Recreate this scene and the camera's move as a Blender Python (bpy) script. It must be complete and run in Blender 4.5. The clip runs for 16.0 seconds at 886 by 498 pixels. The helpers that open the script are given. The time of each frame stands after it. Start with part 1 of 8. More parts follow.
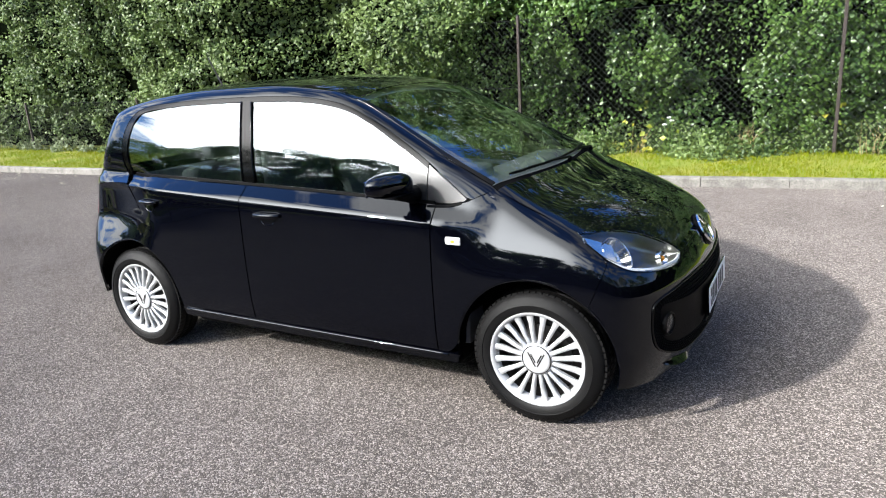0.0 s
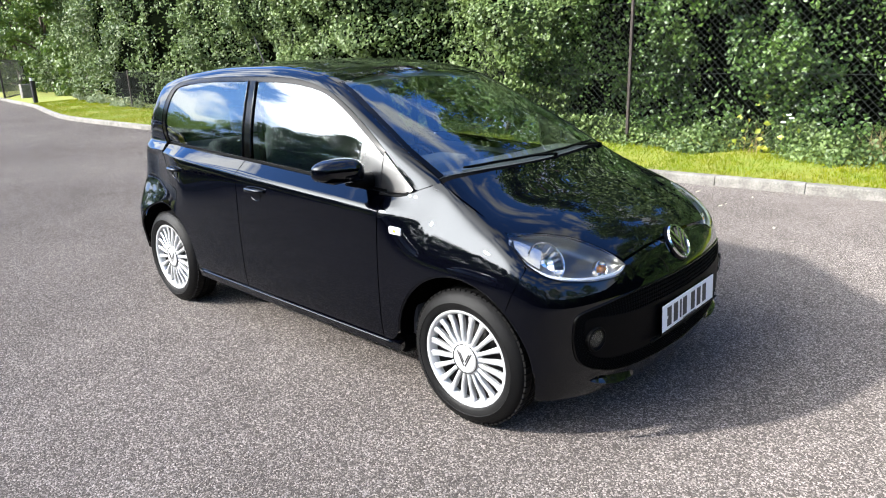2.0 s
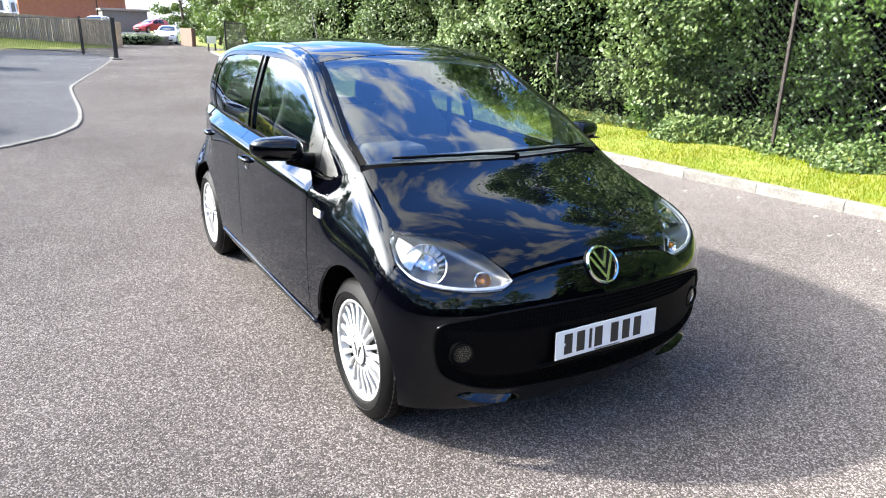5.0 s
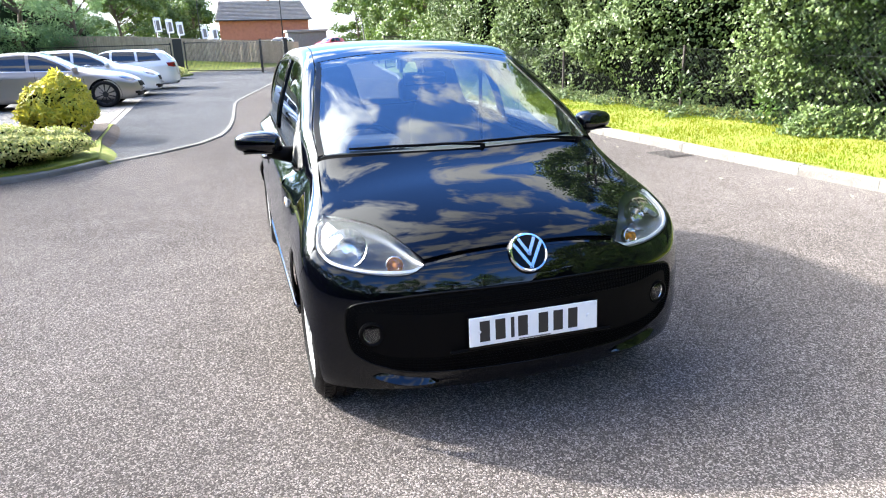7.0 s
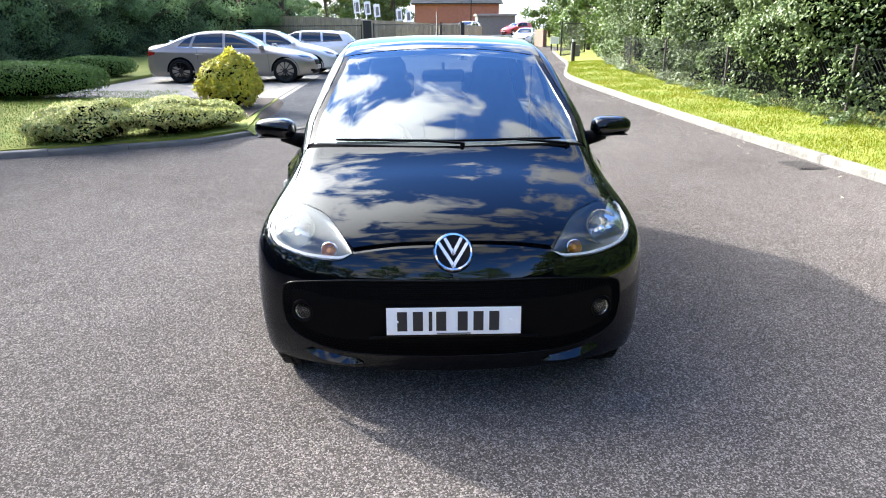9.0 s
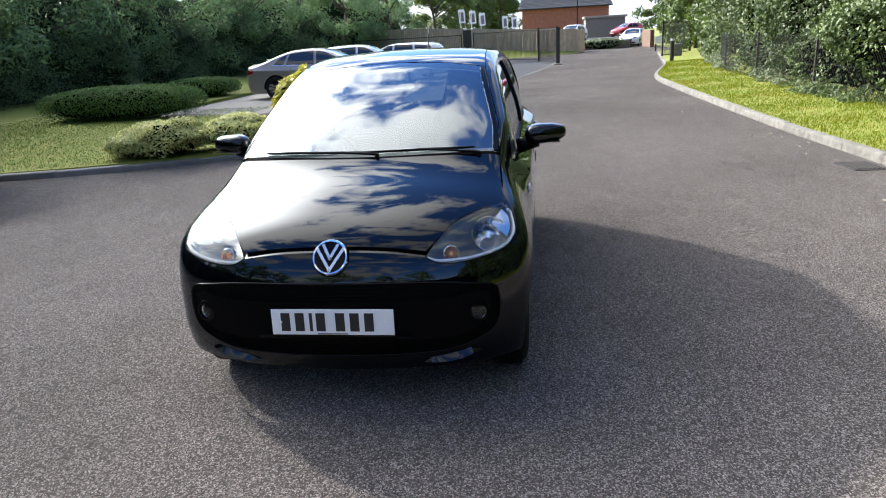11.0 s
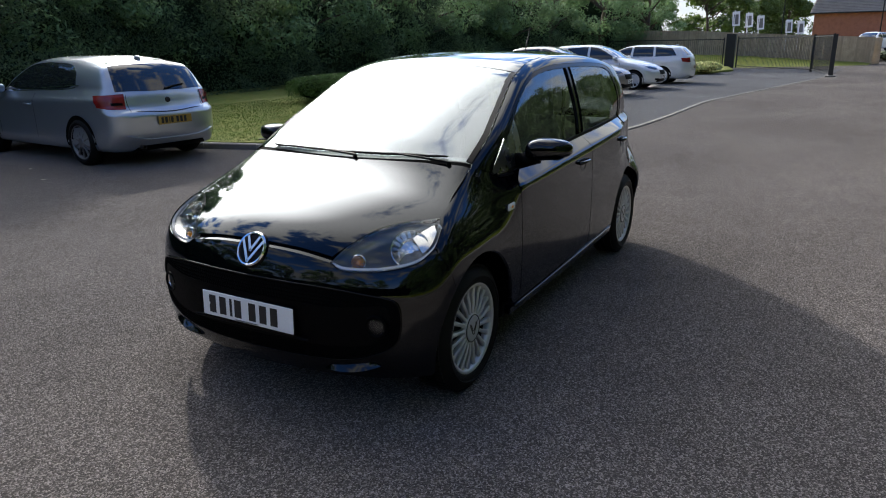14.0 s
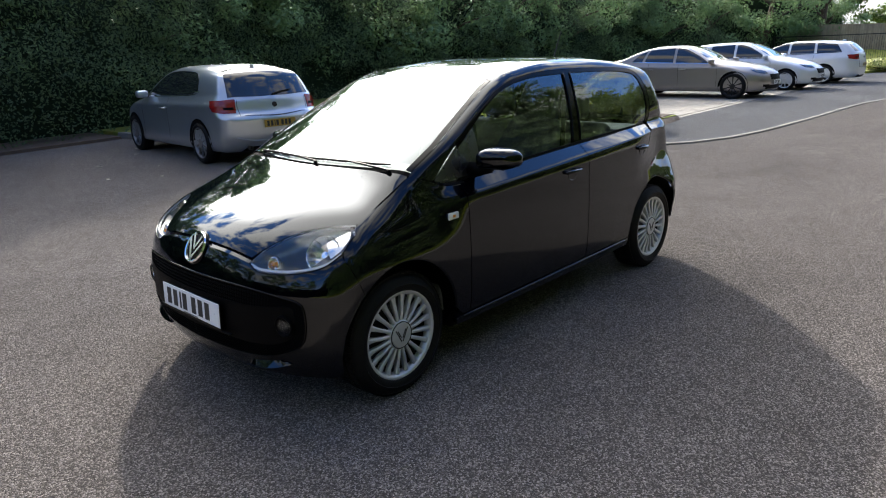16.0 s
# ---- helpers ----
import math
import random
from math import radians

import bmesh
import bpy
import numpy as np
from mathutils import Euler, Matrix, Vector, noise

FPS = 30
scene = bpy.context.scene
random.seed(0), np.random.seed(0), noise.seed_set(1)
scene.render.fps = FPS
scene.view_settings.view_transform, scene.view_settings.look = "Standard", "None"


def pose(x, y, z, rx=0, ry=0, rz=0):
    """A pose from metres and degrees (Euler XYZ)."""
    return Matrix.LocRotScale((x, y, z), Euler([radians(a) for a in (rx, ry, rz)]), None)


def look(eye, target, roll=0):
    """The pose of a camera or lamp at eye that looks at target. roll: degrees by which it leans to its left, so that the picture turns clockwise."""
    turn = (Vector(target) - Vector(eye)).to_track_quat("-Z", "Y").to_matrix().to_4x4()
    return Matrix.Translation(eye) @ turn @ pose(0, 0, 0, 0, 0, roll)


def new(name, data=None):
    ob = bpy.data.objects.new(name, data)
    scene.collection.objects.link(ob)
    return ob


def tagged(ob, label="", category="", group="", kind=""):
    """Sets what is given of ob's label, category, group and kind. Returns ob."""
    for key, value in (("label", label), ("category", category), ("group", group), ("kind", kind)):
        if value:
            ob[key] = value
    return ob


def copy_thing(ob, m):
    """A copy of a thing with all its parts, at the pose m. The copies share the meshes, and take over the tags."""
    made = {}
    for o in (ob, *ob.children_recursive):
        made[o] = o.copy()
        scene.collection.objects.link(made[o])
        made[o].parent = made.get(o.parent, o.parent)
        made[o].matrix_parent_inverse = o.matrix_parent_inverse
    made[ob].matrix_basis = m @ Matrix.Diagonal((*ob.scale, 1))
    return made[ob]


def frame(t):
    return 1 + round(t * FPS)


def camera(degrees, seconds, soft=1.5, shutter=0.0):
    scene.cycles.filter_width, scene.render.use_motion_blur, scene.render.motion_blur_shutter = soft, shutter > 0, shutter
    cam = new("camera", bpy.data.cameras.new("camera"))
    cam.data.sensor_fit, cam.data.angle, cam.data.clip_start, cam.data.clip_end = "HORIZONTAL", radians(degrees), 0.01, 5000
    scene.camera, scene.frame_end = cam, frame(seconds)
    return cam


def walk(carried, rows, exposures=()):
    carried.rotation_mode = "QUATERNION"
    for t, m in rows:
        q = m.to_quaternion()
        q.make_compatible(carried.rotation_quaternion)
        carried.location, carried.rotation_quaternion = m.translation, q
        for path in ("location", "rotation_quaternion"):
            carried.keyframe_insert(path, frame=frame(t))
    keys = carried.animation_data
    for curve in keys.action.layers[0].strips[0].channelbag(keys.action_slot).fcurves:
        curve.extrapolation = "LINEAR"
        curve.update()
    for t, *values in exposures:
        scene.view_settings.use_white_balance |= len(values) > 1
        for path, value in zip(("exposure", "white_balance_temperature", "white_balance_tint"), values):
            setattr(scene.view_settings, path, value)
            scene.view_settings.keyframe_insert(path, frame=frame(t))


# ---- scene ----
cam = camera(66.7, 16.0, soft=1.1)
PATH = [
    (0, (-0.031, -0.051, 1.486), (-0.972, 1.636, 0.964), -3.6),
    (0.5, (0.186, 0.06, 1.496), (-0.871, 1.676, 0.974), -1.7),
    (1, (0.309, 0.192, 1.48), (-0.823, 1.753, 0.947), -2.0),
    (1.5, (0.44, 0.349, 1.483), (-0.761, 1.847, 0.923), -3.8),
    (2, (0.654, 0.455, 1.492), (-0.633, 1.88, 0.932), -1.7),
    (2.5, (0.825, 0.572, 1.497), (-0.509, 1.946, 0.921), -3.3),
    (3, (0.902, 0.742, 1.487), (-0.476, 2.079, 0.928), -1.7),
    (3.5, (1.039, 0.866, 1.49), (-0.383, 2.156, 0.93), -2.1),
    (4, (1.229, 1.011, 1.515), (-0.279, 2.197, 0.95), -1.0),
    (4.5, (1.29, 1.183, 1.496), (-0.314, 2.226, 0.913), -0.7),
    (4.7, (1.289, 1.246, 1.528), (-0.314, 2.278, 0.925), 0.8),
    (6.8, (1.692, 2.05, 1.458), (-0.089, 2.737, 0.862), -0.6),
    (7, (1.745, 2.136, 1.466), (-0.08, 2.698, 0.872), -1.7),
    (7.5, (1.891, 2.339, 1.488), (0.044, 2.833, 0.901), 1.3),
    (8, (1.914, 2.544, 1.475), (0.035, 2.916, 0.898), -0.2),
    (8.5, (1.916, 2.743, 1.502), (0.022, 3.013, 0.919), -0.7),
    (9, (2.012, 3.019, 1.522), (0.114, 3.08, 0.897), -0.2),
    (9.2, (2.049, 3.113, 1.535), (0.152, 3.167, 0.905), 0.2),
    (11.3, (2.099, 4.056, 1.534), (0.221, 3.705, 0.943), -1.7),
    (11.5, (1.971, 4.098, 1.502), (0.103, 3.708, 0.903), 0.1),
    (12, (1.924, 4.298, 1.516), (0.09, 3.779, 0.91), -3.1),
    (12.5, (1.852, 4.569, 1.512), (0.054, 3.932, 0.909), -1.0),
    (13, (1.762, 4.779, 1.501), (-0.012, 4.067, 0.915), -1.7),
    (13.5, (1.629, 4.954, 1.509), (-0.103, 4.14, 0.929), -1.7),
    (14, (1.539, 5.177, 1.51), (-0.128, 4.235, 0.933), -0.9),
    (14.5, (1.482, 5.375, 1.515), (-0.119, 4.328, 0.932), -2.1),
    (15, (1.309, 5.517, 1.488), (-0.194, 4.343, 0.884), -1.1),
    (15.5, (1.117, 5.705, 1.497), (-0.371, 4.485, 0.952), -2.9),
    (16, (0.974, 5.989, 1.521), (-0.432, 4.682, 0.959), -2.1),
]
walk(cam, [(t, look(eye, target, roll)) for t, eye, target, roll in PATH],
     exposures=[(0, 0.92, 6330, 10), (1.0, 1.08, 6340, 10), (3.5, 1.36, 6370, 10), (6.8, 1.93, 6480, 10), (7.5, 1.83, 6430, 10), (9.2, 1.60, 6430, 10), (11.5, 0.76, 6470, 10), (12.5, 0.49, 6470, 10), (14.0, 0.30, 6510, 10), (15.0, 0.58, 6640, 10), (16, 0.92, 6740, 10)])

# ---- light and sky ----
SUN_AZ = math.atan2(-0.80, -0.60)      # direction in the plan towards the sun
SUN_EL = radians(30.0)
TO_SUN = Vector((math.cos(SUN_AZ) * math.cos(SUN_EL), math.sin(SUN_AZ) * math.cos(SUN_EL), math.sin(SUN_EL)))
sun_data = bpy.data.lights.new("sun", "SUN")
sun_data.energy, sun_data.angle, sun_data.color = 5.0, radians(2.0), (1.0, 0.962, 0.895)
sun = new("sun", sun_data)
sun.matrix_world = look(TO_SUN * 60, (0, 0, 0))


def build_world():
    w = bpy.data.worlds.new("sky")
    scene.world = w
    w.use_nodes = True
    nt = w.node_tree
    nt.nodes.clear()
    N, L = nt.nodes.new, nt.links.new
    sky = N("ShaderNodeTexSky")
    sky.sky_type, sky.sun_disc = "NISHITA", False
    sky.sun_elevation, sky.sun_rotation = SUN_EL, math.pi / 2 - SUN_AZ
    sky_gain = N("ShaderNodeVectorMath")
    sky_gain.operation = "SCALE"
    sky_gain.inputs["Scale"].default_value = 0.145
    L(sky.outputs[0], sky_gain.inputs[0])
    deep = N("ShaderNodeVectorMath")
    deep.operation = "MULTIPLY"
    deep.inputs[1].default_value = (0.60, 1.06, 1.80)
    L(sky_gain.outputs[0], deep.inputs[0])
    co = N("ShaderNodeTexCoord")
    mp = N("ShaderNodeMapping")
    mp.inputs["Scale"].default_value = (1.0, 1.0, 2.2)
    mp.inputs["Location"].default_value = (2.7, 4.3, 1.1)
    L(co.outputs["Generated"], mp.inputs["Vector"])
    nz = N("ShaderNodeTexNoise")
    nz.inputs["Scale"].default_value, nz.inputs["Detail"].default_value = 4.6, 10.0
    nz.inputs["Roughness"].default_value, nz.inputs["Distortion"].default_value = 0.58, 0.35
    L(mp.outputs[0], nz.inputs["Vector"])
    ramp = N("ShaderNodeValToRGB")
    ramp.color_ramp.elements[0].position, ramp.color_ramp.elements[1].position = CLOUD_LO, CLOUD_HI
    # clouds are thicker and brighter towards the sun
    dot = N("ShaderNodeVectorMath")
    dot.operation = "DOT_PRODUCT"
    dot.inputs[1].default_value = TO_SUN
    L(co.outputs["Generated"], dot.inputs[0])
    bank = N("ShaderNodeVectorMath")
    bank.operation = "DOT_PRODUCT"
    bank.inputs[1].default_value = (-0.33, -0.60, 0.73)
    L(co.outputs["Generated"], bank.inputs[0])
    more = N("ShaderNodeMath")
    more.operation = "MULTIPLY_ADD"
    more.inputs[1].default_value, more.inputs[2].default_value = 0.78, -0.612
    L(bank.outputs["Value"], more.inputs[0])
    least = N("ShaderNodeMath")
    least.operation = "MAXIMUM"
    least.inputs[1].default_value = 0.015
    L(more.outputs[0], least.inputs[0])
    # the veil round the sun itself
    veil = N("ShaderNodeMapRange")
    veil.interpolation_type = "SMOOTHSTEP"
    for k, v in (("From Min", 0.88), ("From Max", 1.0), ("To Min", 0.0), ("To Max", 1.0)):
        veil.inputs[k].default_value = v
    L(dot.outputs["Value"], veil.inputs["Value"])
    thick = N("ShaderNodeMath")
    thick.operation = "MULTIPLY_ADD"
    thick.inputs[1].default_value = 0.22
    L(veil.outputs[0], thick.inputs[0])
    L(least.outputs[0], thick.inputs[2])
    cover = N("ShaderNodeMath")
    cover.operation = "ADD"
    L(thick.outputs[0], cover.inputs[0])
    L(nz.outputs[0], cover.inputs[1])
    L(cover.outputs[0], ramp.inputs[0])
    glow = N("ShaderNodeMapRange")
    glow.interpolation_type = "SMOOTHSTEP"
    for k, v in (("From Min", 0.40), ("From Max", 0.95), ("To Min", CLOUD_FAR), ("To Max", CLOUD_NEAR)):
        glow.inputs[k].default_value = v
    L(dot.outputs["Value"], glow.inputs["Value"])
    lobe = N("ShaderNodeMath")
    lobe.operation = "POWER"
    lobe.inputs[1].default_value = 2.0
    L(glow.outputs[0], lobe.inputs[0])
    bright = N("ShaderNodeMath")
    bright.operation = "MULTIPLY_ADD"
    bright.inputs[1].default_value = 8.5
    L(veil.outputs[0], bright.inputs[0])
    L(lobe.outputs[0], bright.inputs[2])
    cloud = N("ShaderNodeVectorMath")
    cloud.operation = "SCALE"
    cloud.inputs[0].default_value = (1.0, 0.99, 0.965)
    L(bright.outputs[0], cloud.inputs["Scale"])
    mix = N("ShaderNodeMix")
    mix.data_type = "RGBA"
    L(ramp.outputs[0], mix.inputs["Factor"])
    L(deep.outputs[0], mix.inputs["A"])
    L(cloud.outputs[0], mix.inputs["B"])
    # pale haze towards the horizon
    up_ = N("ShaderNodeSeparateXYZ")
    L(co.outputs["Generated"], up_.inputs[0])
    low = N("ShaderNodeMapRange")
    low.interpolation_type = "SMOOTHSTEP"
    for k, v in (("From Min", 0.0), ("From Max", 0.36), ("To Min", 0.92), ("To Max", 0.0)):
        low.inputs[k].default_value = v
    L(up_.outputs["Z"], low.inputs["Value"])
    haze = N("ShaderNodeMix")
    haze.data_type = "RGBA"
    haze.inputs["B"].default_value = (0.74, 0.78, 0.82, 1)
    L(low.outputs[0], haze.inputs["Factor"])
    L(mix.outputs["Result"], haze.inputs["A"])
    bg = N("ShaderNodeBackground")
    out = N("ShaderNodeOutputWorld")
    L(haze.outputs["Result"], bg.inputs["Color"])
    bg.inputs["Strength"].default_value = 0.90
    L(bg.outputs[0], out.inputs[0])


CLOUD_LO, CLOUD_HI, CLOUD_FAR, CLOUD_NEAR = 0.50, 0.60, 0.86, 1.85   # the last two are squared
build_world()


# ---- materials ----
def nodes_of(name):
    m = bpy.data.materials.new(name)
    m.use_nodes = True
    nt = m.node_tree
    return m, nt, nt.nodes["Principled BSDF"], nt.nodes.new, nt.links.new


def material(name, rgb, rough=0.5, metal=0.0, spread=0.0, scale=8.0, fine=0.0, fine_scale=120.0, bump=0.0, bump_scale=200.0,
             island=0.0, objvar=0.0, coat=0.0, rgb2=None, spec=0.5, translucent=0.0, rough_spread=0.0, sheen=0.0):
    """A principled surface whose colour varies at a broad and a fine scale, per island or per object, with fine relief."""
    m, nt, p, N, L = nodes_of(name)
    co = N("ShaderNodeTexCoord").outputs["Object"]
    p.inputs["Roughness"].default_value, p.inputs["Metallic"].default_value = rough, metal
    p.inputs["Specular IOR Level"].default_value = spec
    p.inputs["Coat Weight"].default_value, p.inputs["Coat Roughness"].default_value = coat, 0.02
    c2 = rgb2 or tuple(v * 0.6 for v in rgb)
    col = N("ShaderNodeMix")
    col.data_type = "RGBA"
    col.inputs["A"].default_value, col.inputs["B"].default_value = (*rgb, 1), (*c2, 1)
    total = None

    def add(sock, amount):
        nonlocal total
        k = N("ShaderNodeMath")
        k.operation = "MULTIPLY"
        L(sock, k.inputs[0])
        k.inputs[1].default_value = amount
        if total is None:
            total = k.outputs[0]
        else:
            s = N("ShaderNodeMath")
            s.operation = "ADD"
            L(total, s.inputs[0])
            L(k.outputs[0], s.inputs[1])
            total = s.outputs[0]

    def noise_out(sc, detail=5.0, contrast=True):
        n = N("ShaderNodeTexNoise")
        n.inputs["Scale"].default_value, n.inputs["Detail"].default_value = sc, detail
        L(co, n.inputs["Vector"])
        if not contrast:
            return n.outputs[0]
        r = N("ShaderNodeMapRange")
        r.inputs["From Min"].default_value, r.inputs["From Max"].default_value = 0.32, 0.68
        L(n.outputs[0], r.inputs["Value"])
        return r.outputs[0]

    if spread:
        add(noise_out(scale), spread)
    if fine:
        add(noise_out(fine_scale, 2.0), fine)
    if island:
        add(N("ShaderNodeNewGeometry").outputs["Random Per Island"], island)
    if objvar:
        add(N("ShaderNodeObjectInfo").outputs["Random"], objvar)
    if total is not None:
        L(total, col.inputs["Factor"])
    else:
        col.inputs["Factor"].default_value = 0.0
    L(col.outputs["Result"], p.inputs["Base Color"])
    if rough_spread:
        rr = N("ShaderNodeMapRange")
        rr.inputs["To Min"].default_value, rr.inputs["To Max"].default_value = rough, rough + rough_spread
        L(noise_out(scale * 1.7), rr.inputs["Value"])
        L(rr.outputs[0], p.inputs["Roughness"])
    if bump:
        b = N("ShaderNodeBump")
        b.inputs["Strength"].default_value, b.inputs["Distance"].default_value = min(1.0, bump), 0.01
        L(noise_out(bump_scale, 3.0, False), b.inputs["Height"])
        L(b.outputs[0], p.inputs["Normal"])
    if translucent:
        t = N("ShaderNodeBsdfTranslucent")
        mixs = N("ShaderNodeMixShader")
        mixs.inputs[0].default_value = translucent
        L(col.outputs["Result"], t.inputs["Color"])
        L(p.outputs[0], mixs.inputs[1])
        L(t.outputs[0], mixs.inputs[2])
        L(mixs.outputs[0], nt.nodes["Material Output"].inputs["Surface"])
    return m


def asphalt_material(name, dark, light):
    """Worn bituminous surface: a bed of stone chippings of mixed greys with broad, faint stains."""
    m, nt, p, N, L = nodes_of(name)
    co = N("ShaderNodeTexCoord").outputs["Object"]
    vor = N("ShaderNodeTexVoronoi")
    vor.inputs["Scale"].default_value = 180.0
    L(co, vor.inputs["Vector"])
    chip = N("ShaderNodeMix")
    chip.data_type = "RGBA"
    chip.inputs["A"].default_value, chip.inputs["B"].default_value = (*dark, 1), (*light, 1)
    sep = N("ShaderNodeSeparateColor")
    L(vor.outputs["Color"], sep.inputs[0])
    pw = N("ShaderNodeMath")
    pw.operation = "POWER"
    pw.inputs[1].default_value = 3.0
    L(sep.outputs[0], pw.inputs[0])
    L(pw.outputs[0], chip.inputs["Factor"])
    last = chip.outputs["Result"]
    for sc, lo, hi, det in ((0.32, 0.80, 1.16, 4.0), (2.7, 0.92, 1.08, 5.0), (22.0, 0.94, 1.06, 3.0)):
        n = N("ShaderNodeTexNoise")
        n.inputs["Scale"].default_value, n.inputs["Detail"].default_value = sc, det
        L(co, n.inputs["Vector"])
        r = N("ShaderNodeMapRange")
        for k, v in (("From Min", 0.3), ("From Max", 0.7), ("To Min", lo), ("To Max", hi)):
            r.inputs[k].default_value = v
        L(n.outputs[0], r.inputs["Value"])
        s = N("ShaderNodeVectorMath")
        s.operation = "SCALE"
        L(last, s.inputs[0])
        L(r.outputs[0], s.inputs["Scale"])
        last = s.outputs[0]
    L(last, p.inputs["Base Color"])
    p.inputs["Roughness"].default_value = 0.9
    p.inputs["Specular IOR Level"].default_value = 0.04
    p.inputs["Diffuse Roughness"].default_value = 0.72
    b = N("ShaderNodeBump")
    b.inputs["Strength"].default_value, b.inputs["Distance"].default_value = 1.0, 0.0036
    inv = N("ShaderNodeMath")
    inv.operation = "SUBTRACT"
    inv.inputs[0].default_value = 1.0
    L(vor.outputs["Distance"], inv.inputs[1])
    L(inv.outputs[0], b.inputs["Height"])
    L(b.outputs[0], p.inputs["Normal"])
    return m


def glass_material(name, tint, gloss=(0.06, 0.94), power=5.0, rough=0.0):
    """A single sheet of glass: clear or tinted through, mirror-like towards grazing view."""
    m, nt, p, N, L = nodes_of(name)
    nt.nodes.remove(p)
    tr, gl, mx = N("ShaderNodeBsdfTransparent"), N("ShaderNodeBsdfGlossy"), N("ShaderNodeMixShader")
    tr.inputs[0].default_value = (*tint, 1)
    gl.inputs["Roughness"].default_value = rough
    lw = N("ShaderNodeLayerWeight")
    lw.inputs[0].default_value = 0.5
    pw = N("ShaderNodeMath")
    pw.operation = "POWER"
    pw.inputs[1].default_value = power
    L(lw.outputs["Facing"], pw.inputs[0])
    ma = N("ShaderNodeMath")
    ma.operation = "MULTIPLY_ADD"
    L(pw.outputs[0], ma.inputs[0])
    ma.inputs[1].default_value, ma.inputs[2].default_value = gloss[1], gloss[0]
    gl.inputs["Color"].default_value = (0.88, 0.95, 1.0, 1)
    L(ma.outputs[0], mx.inputs[0])
    L(tr.outputs[0], mx.inputs[1])
    L(gl.outputs[0], mx.inputs[2])
    L(mx.outputs[0], nt.nodes["Material Output"].inputs["Surface"])
    return m


def gloss_paint(name, under, facing, edge, power, tint=(1, 1, 1), rough=0.009):
    """Dark lacquer: a near-black ground under a clear coat whose gloss grows towards grazing view."""
    m, nt, p, N, L = nodes_of(name)
    p.inputs["Base Color"].default_value = (*under, 1)
    p.inputs["Roughness"].default_value = 1.0
    p.inputs["Specular IOR Level"].default_value = 0.0
    co = N("ShaderNodeTexCoord").outputs["Object"]
    nz = N("ShaderNodeTexNoise")
    nz.inputs["Scale"].default_value, nz.inputs["Detail"].default_value = 5.0, 6.0
    L(co, nz.inputs["Vector"])
    film = N("ShaderNodeMapRange")
    for k, v in (("From Min", 0.35), ("From Max", 0.75), ("To Min", rough), ("To Max", rough * 1.8)):
        film.inputs[k].default_value = v
    L(nz.outputs[0], film.inputs["Value"])
    gl, mx, lw = N("ShaderNodeBsdfGlossy"), N("ShaderNodeMixShader"), N("ShaderNodeLayerWeight")
    gl.inputs["Color"].default_value = (*tint, 1)
    L(film.outputs[0], gl.inputs["Roughness"])
    lw.inputs[0].default_value = 0.5
    pw, ma = N("ShaderNodeMath"), N("ShaderNodeMath")
    pw.operation, ma.operation = "POWER", "MULTIPLY_ADD"
    pw.inputs[1].default_value = power
    ma.inputs[1].default_value, ma.inputs[2].default_value = edge, facing
    L(lw.outputs["Facing"], pw.inputs[0])
    L(pw.outputs[0], ma.inputs[0])
    L(ma.outputs[0], mx.inputs[0])
    L(p.outputs[0], mx.inputs[1])
    L(gl.outputs[0], mx.inputs[2])
    L(mx.outputs[0], nt.nodes["Material Output"].inputs["Surface"])
    return m


ASPHALT = asphalt_material("asphalt", (0.062, 0.0545, 0.0495), (0.31, 0.275, 0.252))
ASPHALT_APRON = asphalt_material("asphalt_apron", (0.068, 0.068, 0.070), (0.24, 0.24, 0.245))
KERB = material("kerb_concrete", (0.235, 0.222, 0.20), 0.9, spread=0.6, scale=7, fine=0.45, fine_scale=60, bump=0.9, bump_scale=60, objvar=0.25, rgb2=(0.10, 0.094, 0.083))
KERB_DARK = material("kerb_concrete_weathered", (0.20, 0.19, 0.175), 0.88, spread=0.5, scale=5, fine=0.3, bump=0.5, objvar=0.3)
PAVER = material("block_paving", (0.29, 0.265, 0.23), 0.85, spread=0.3, scale=4, fine=0.25, objvar=0.35, island=0.35, bump=0.4)
EARTH = material("bare_earth", (0.085, 0.06, 0.042), 0.95, spread=0.6, scale=4, fine=0.5, fine_scale=60, bump=0.8, bump_scale=60)
TURF = material("turf_base", (0.105, 0.165, 0.005), 0.95, spread=0.6, scale=3, fine=0.5, fine_scale=70, bump=0.6, bump_scale=90, rgb2=(0.20, 0.19, 0.03))
GRASS = material("grass_blades", (0.105, 0.172, 0.004), 0.8, island=0.4, spread=0.6, scale=1.2, rgb2=(0.19, 0.18, 0.010), spec=0.06, translucent=0.30)
# darker copy of the verge grass; tree shade is put into its green
LAWN_SHADE = material("lawn_grass_shade", (0.055, 0.115, 0.012), 0.7, island=0.5, spread=0.6, scale=1.0, rgb2=(0.10, 0.145, 0.02), spec=0.2, translucent=0.3)
LEAF_IVY = material("ivy_leaves", (0.014, 0.036, 0.007), 0.48, island=0.6, spread=0.45, scale=0.9, rgb2=(0.135, 0.19, 0.055), translucent=0.16, spec=0.30)
LEAF_YOUNG = material("bramble_leaves", (0.018, 0.055, 0.011), 0.38, island=0.6, spread=0.5, scale=1.1, rgb2=(0.095, 0.165, 0.03), translucent=0.22)
LEAF_GREY = material("grey_shrub_leaves", (0.10, 0.14, 0.065), 0.55, island=1.0, rgb2=(0.17, 0.20, 0.10), translucent=0.2)
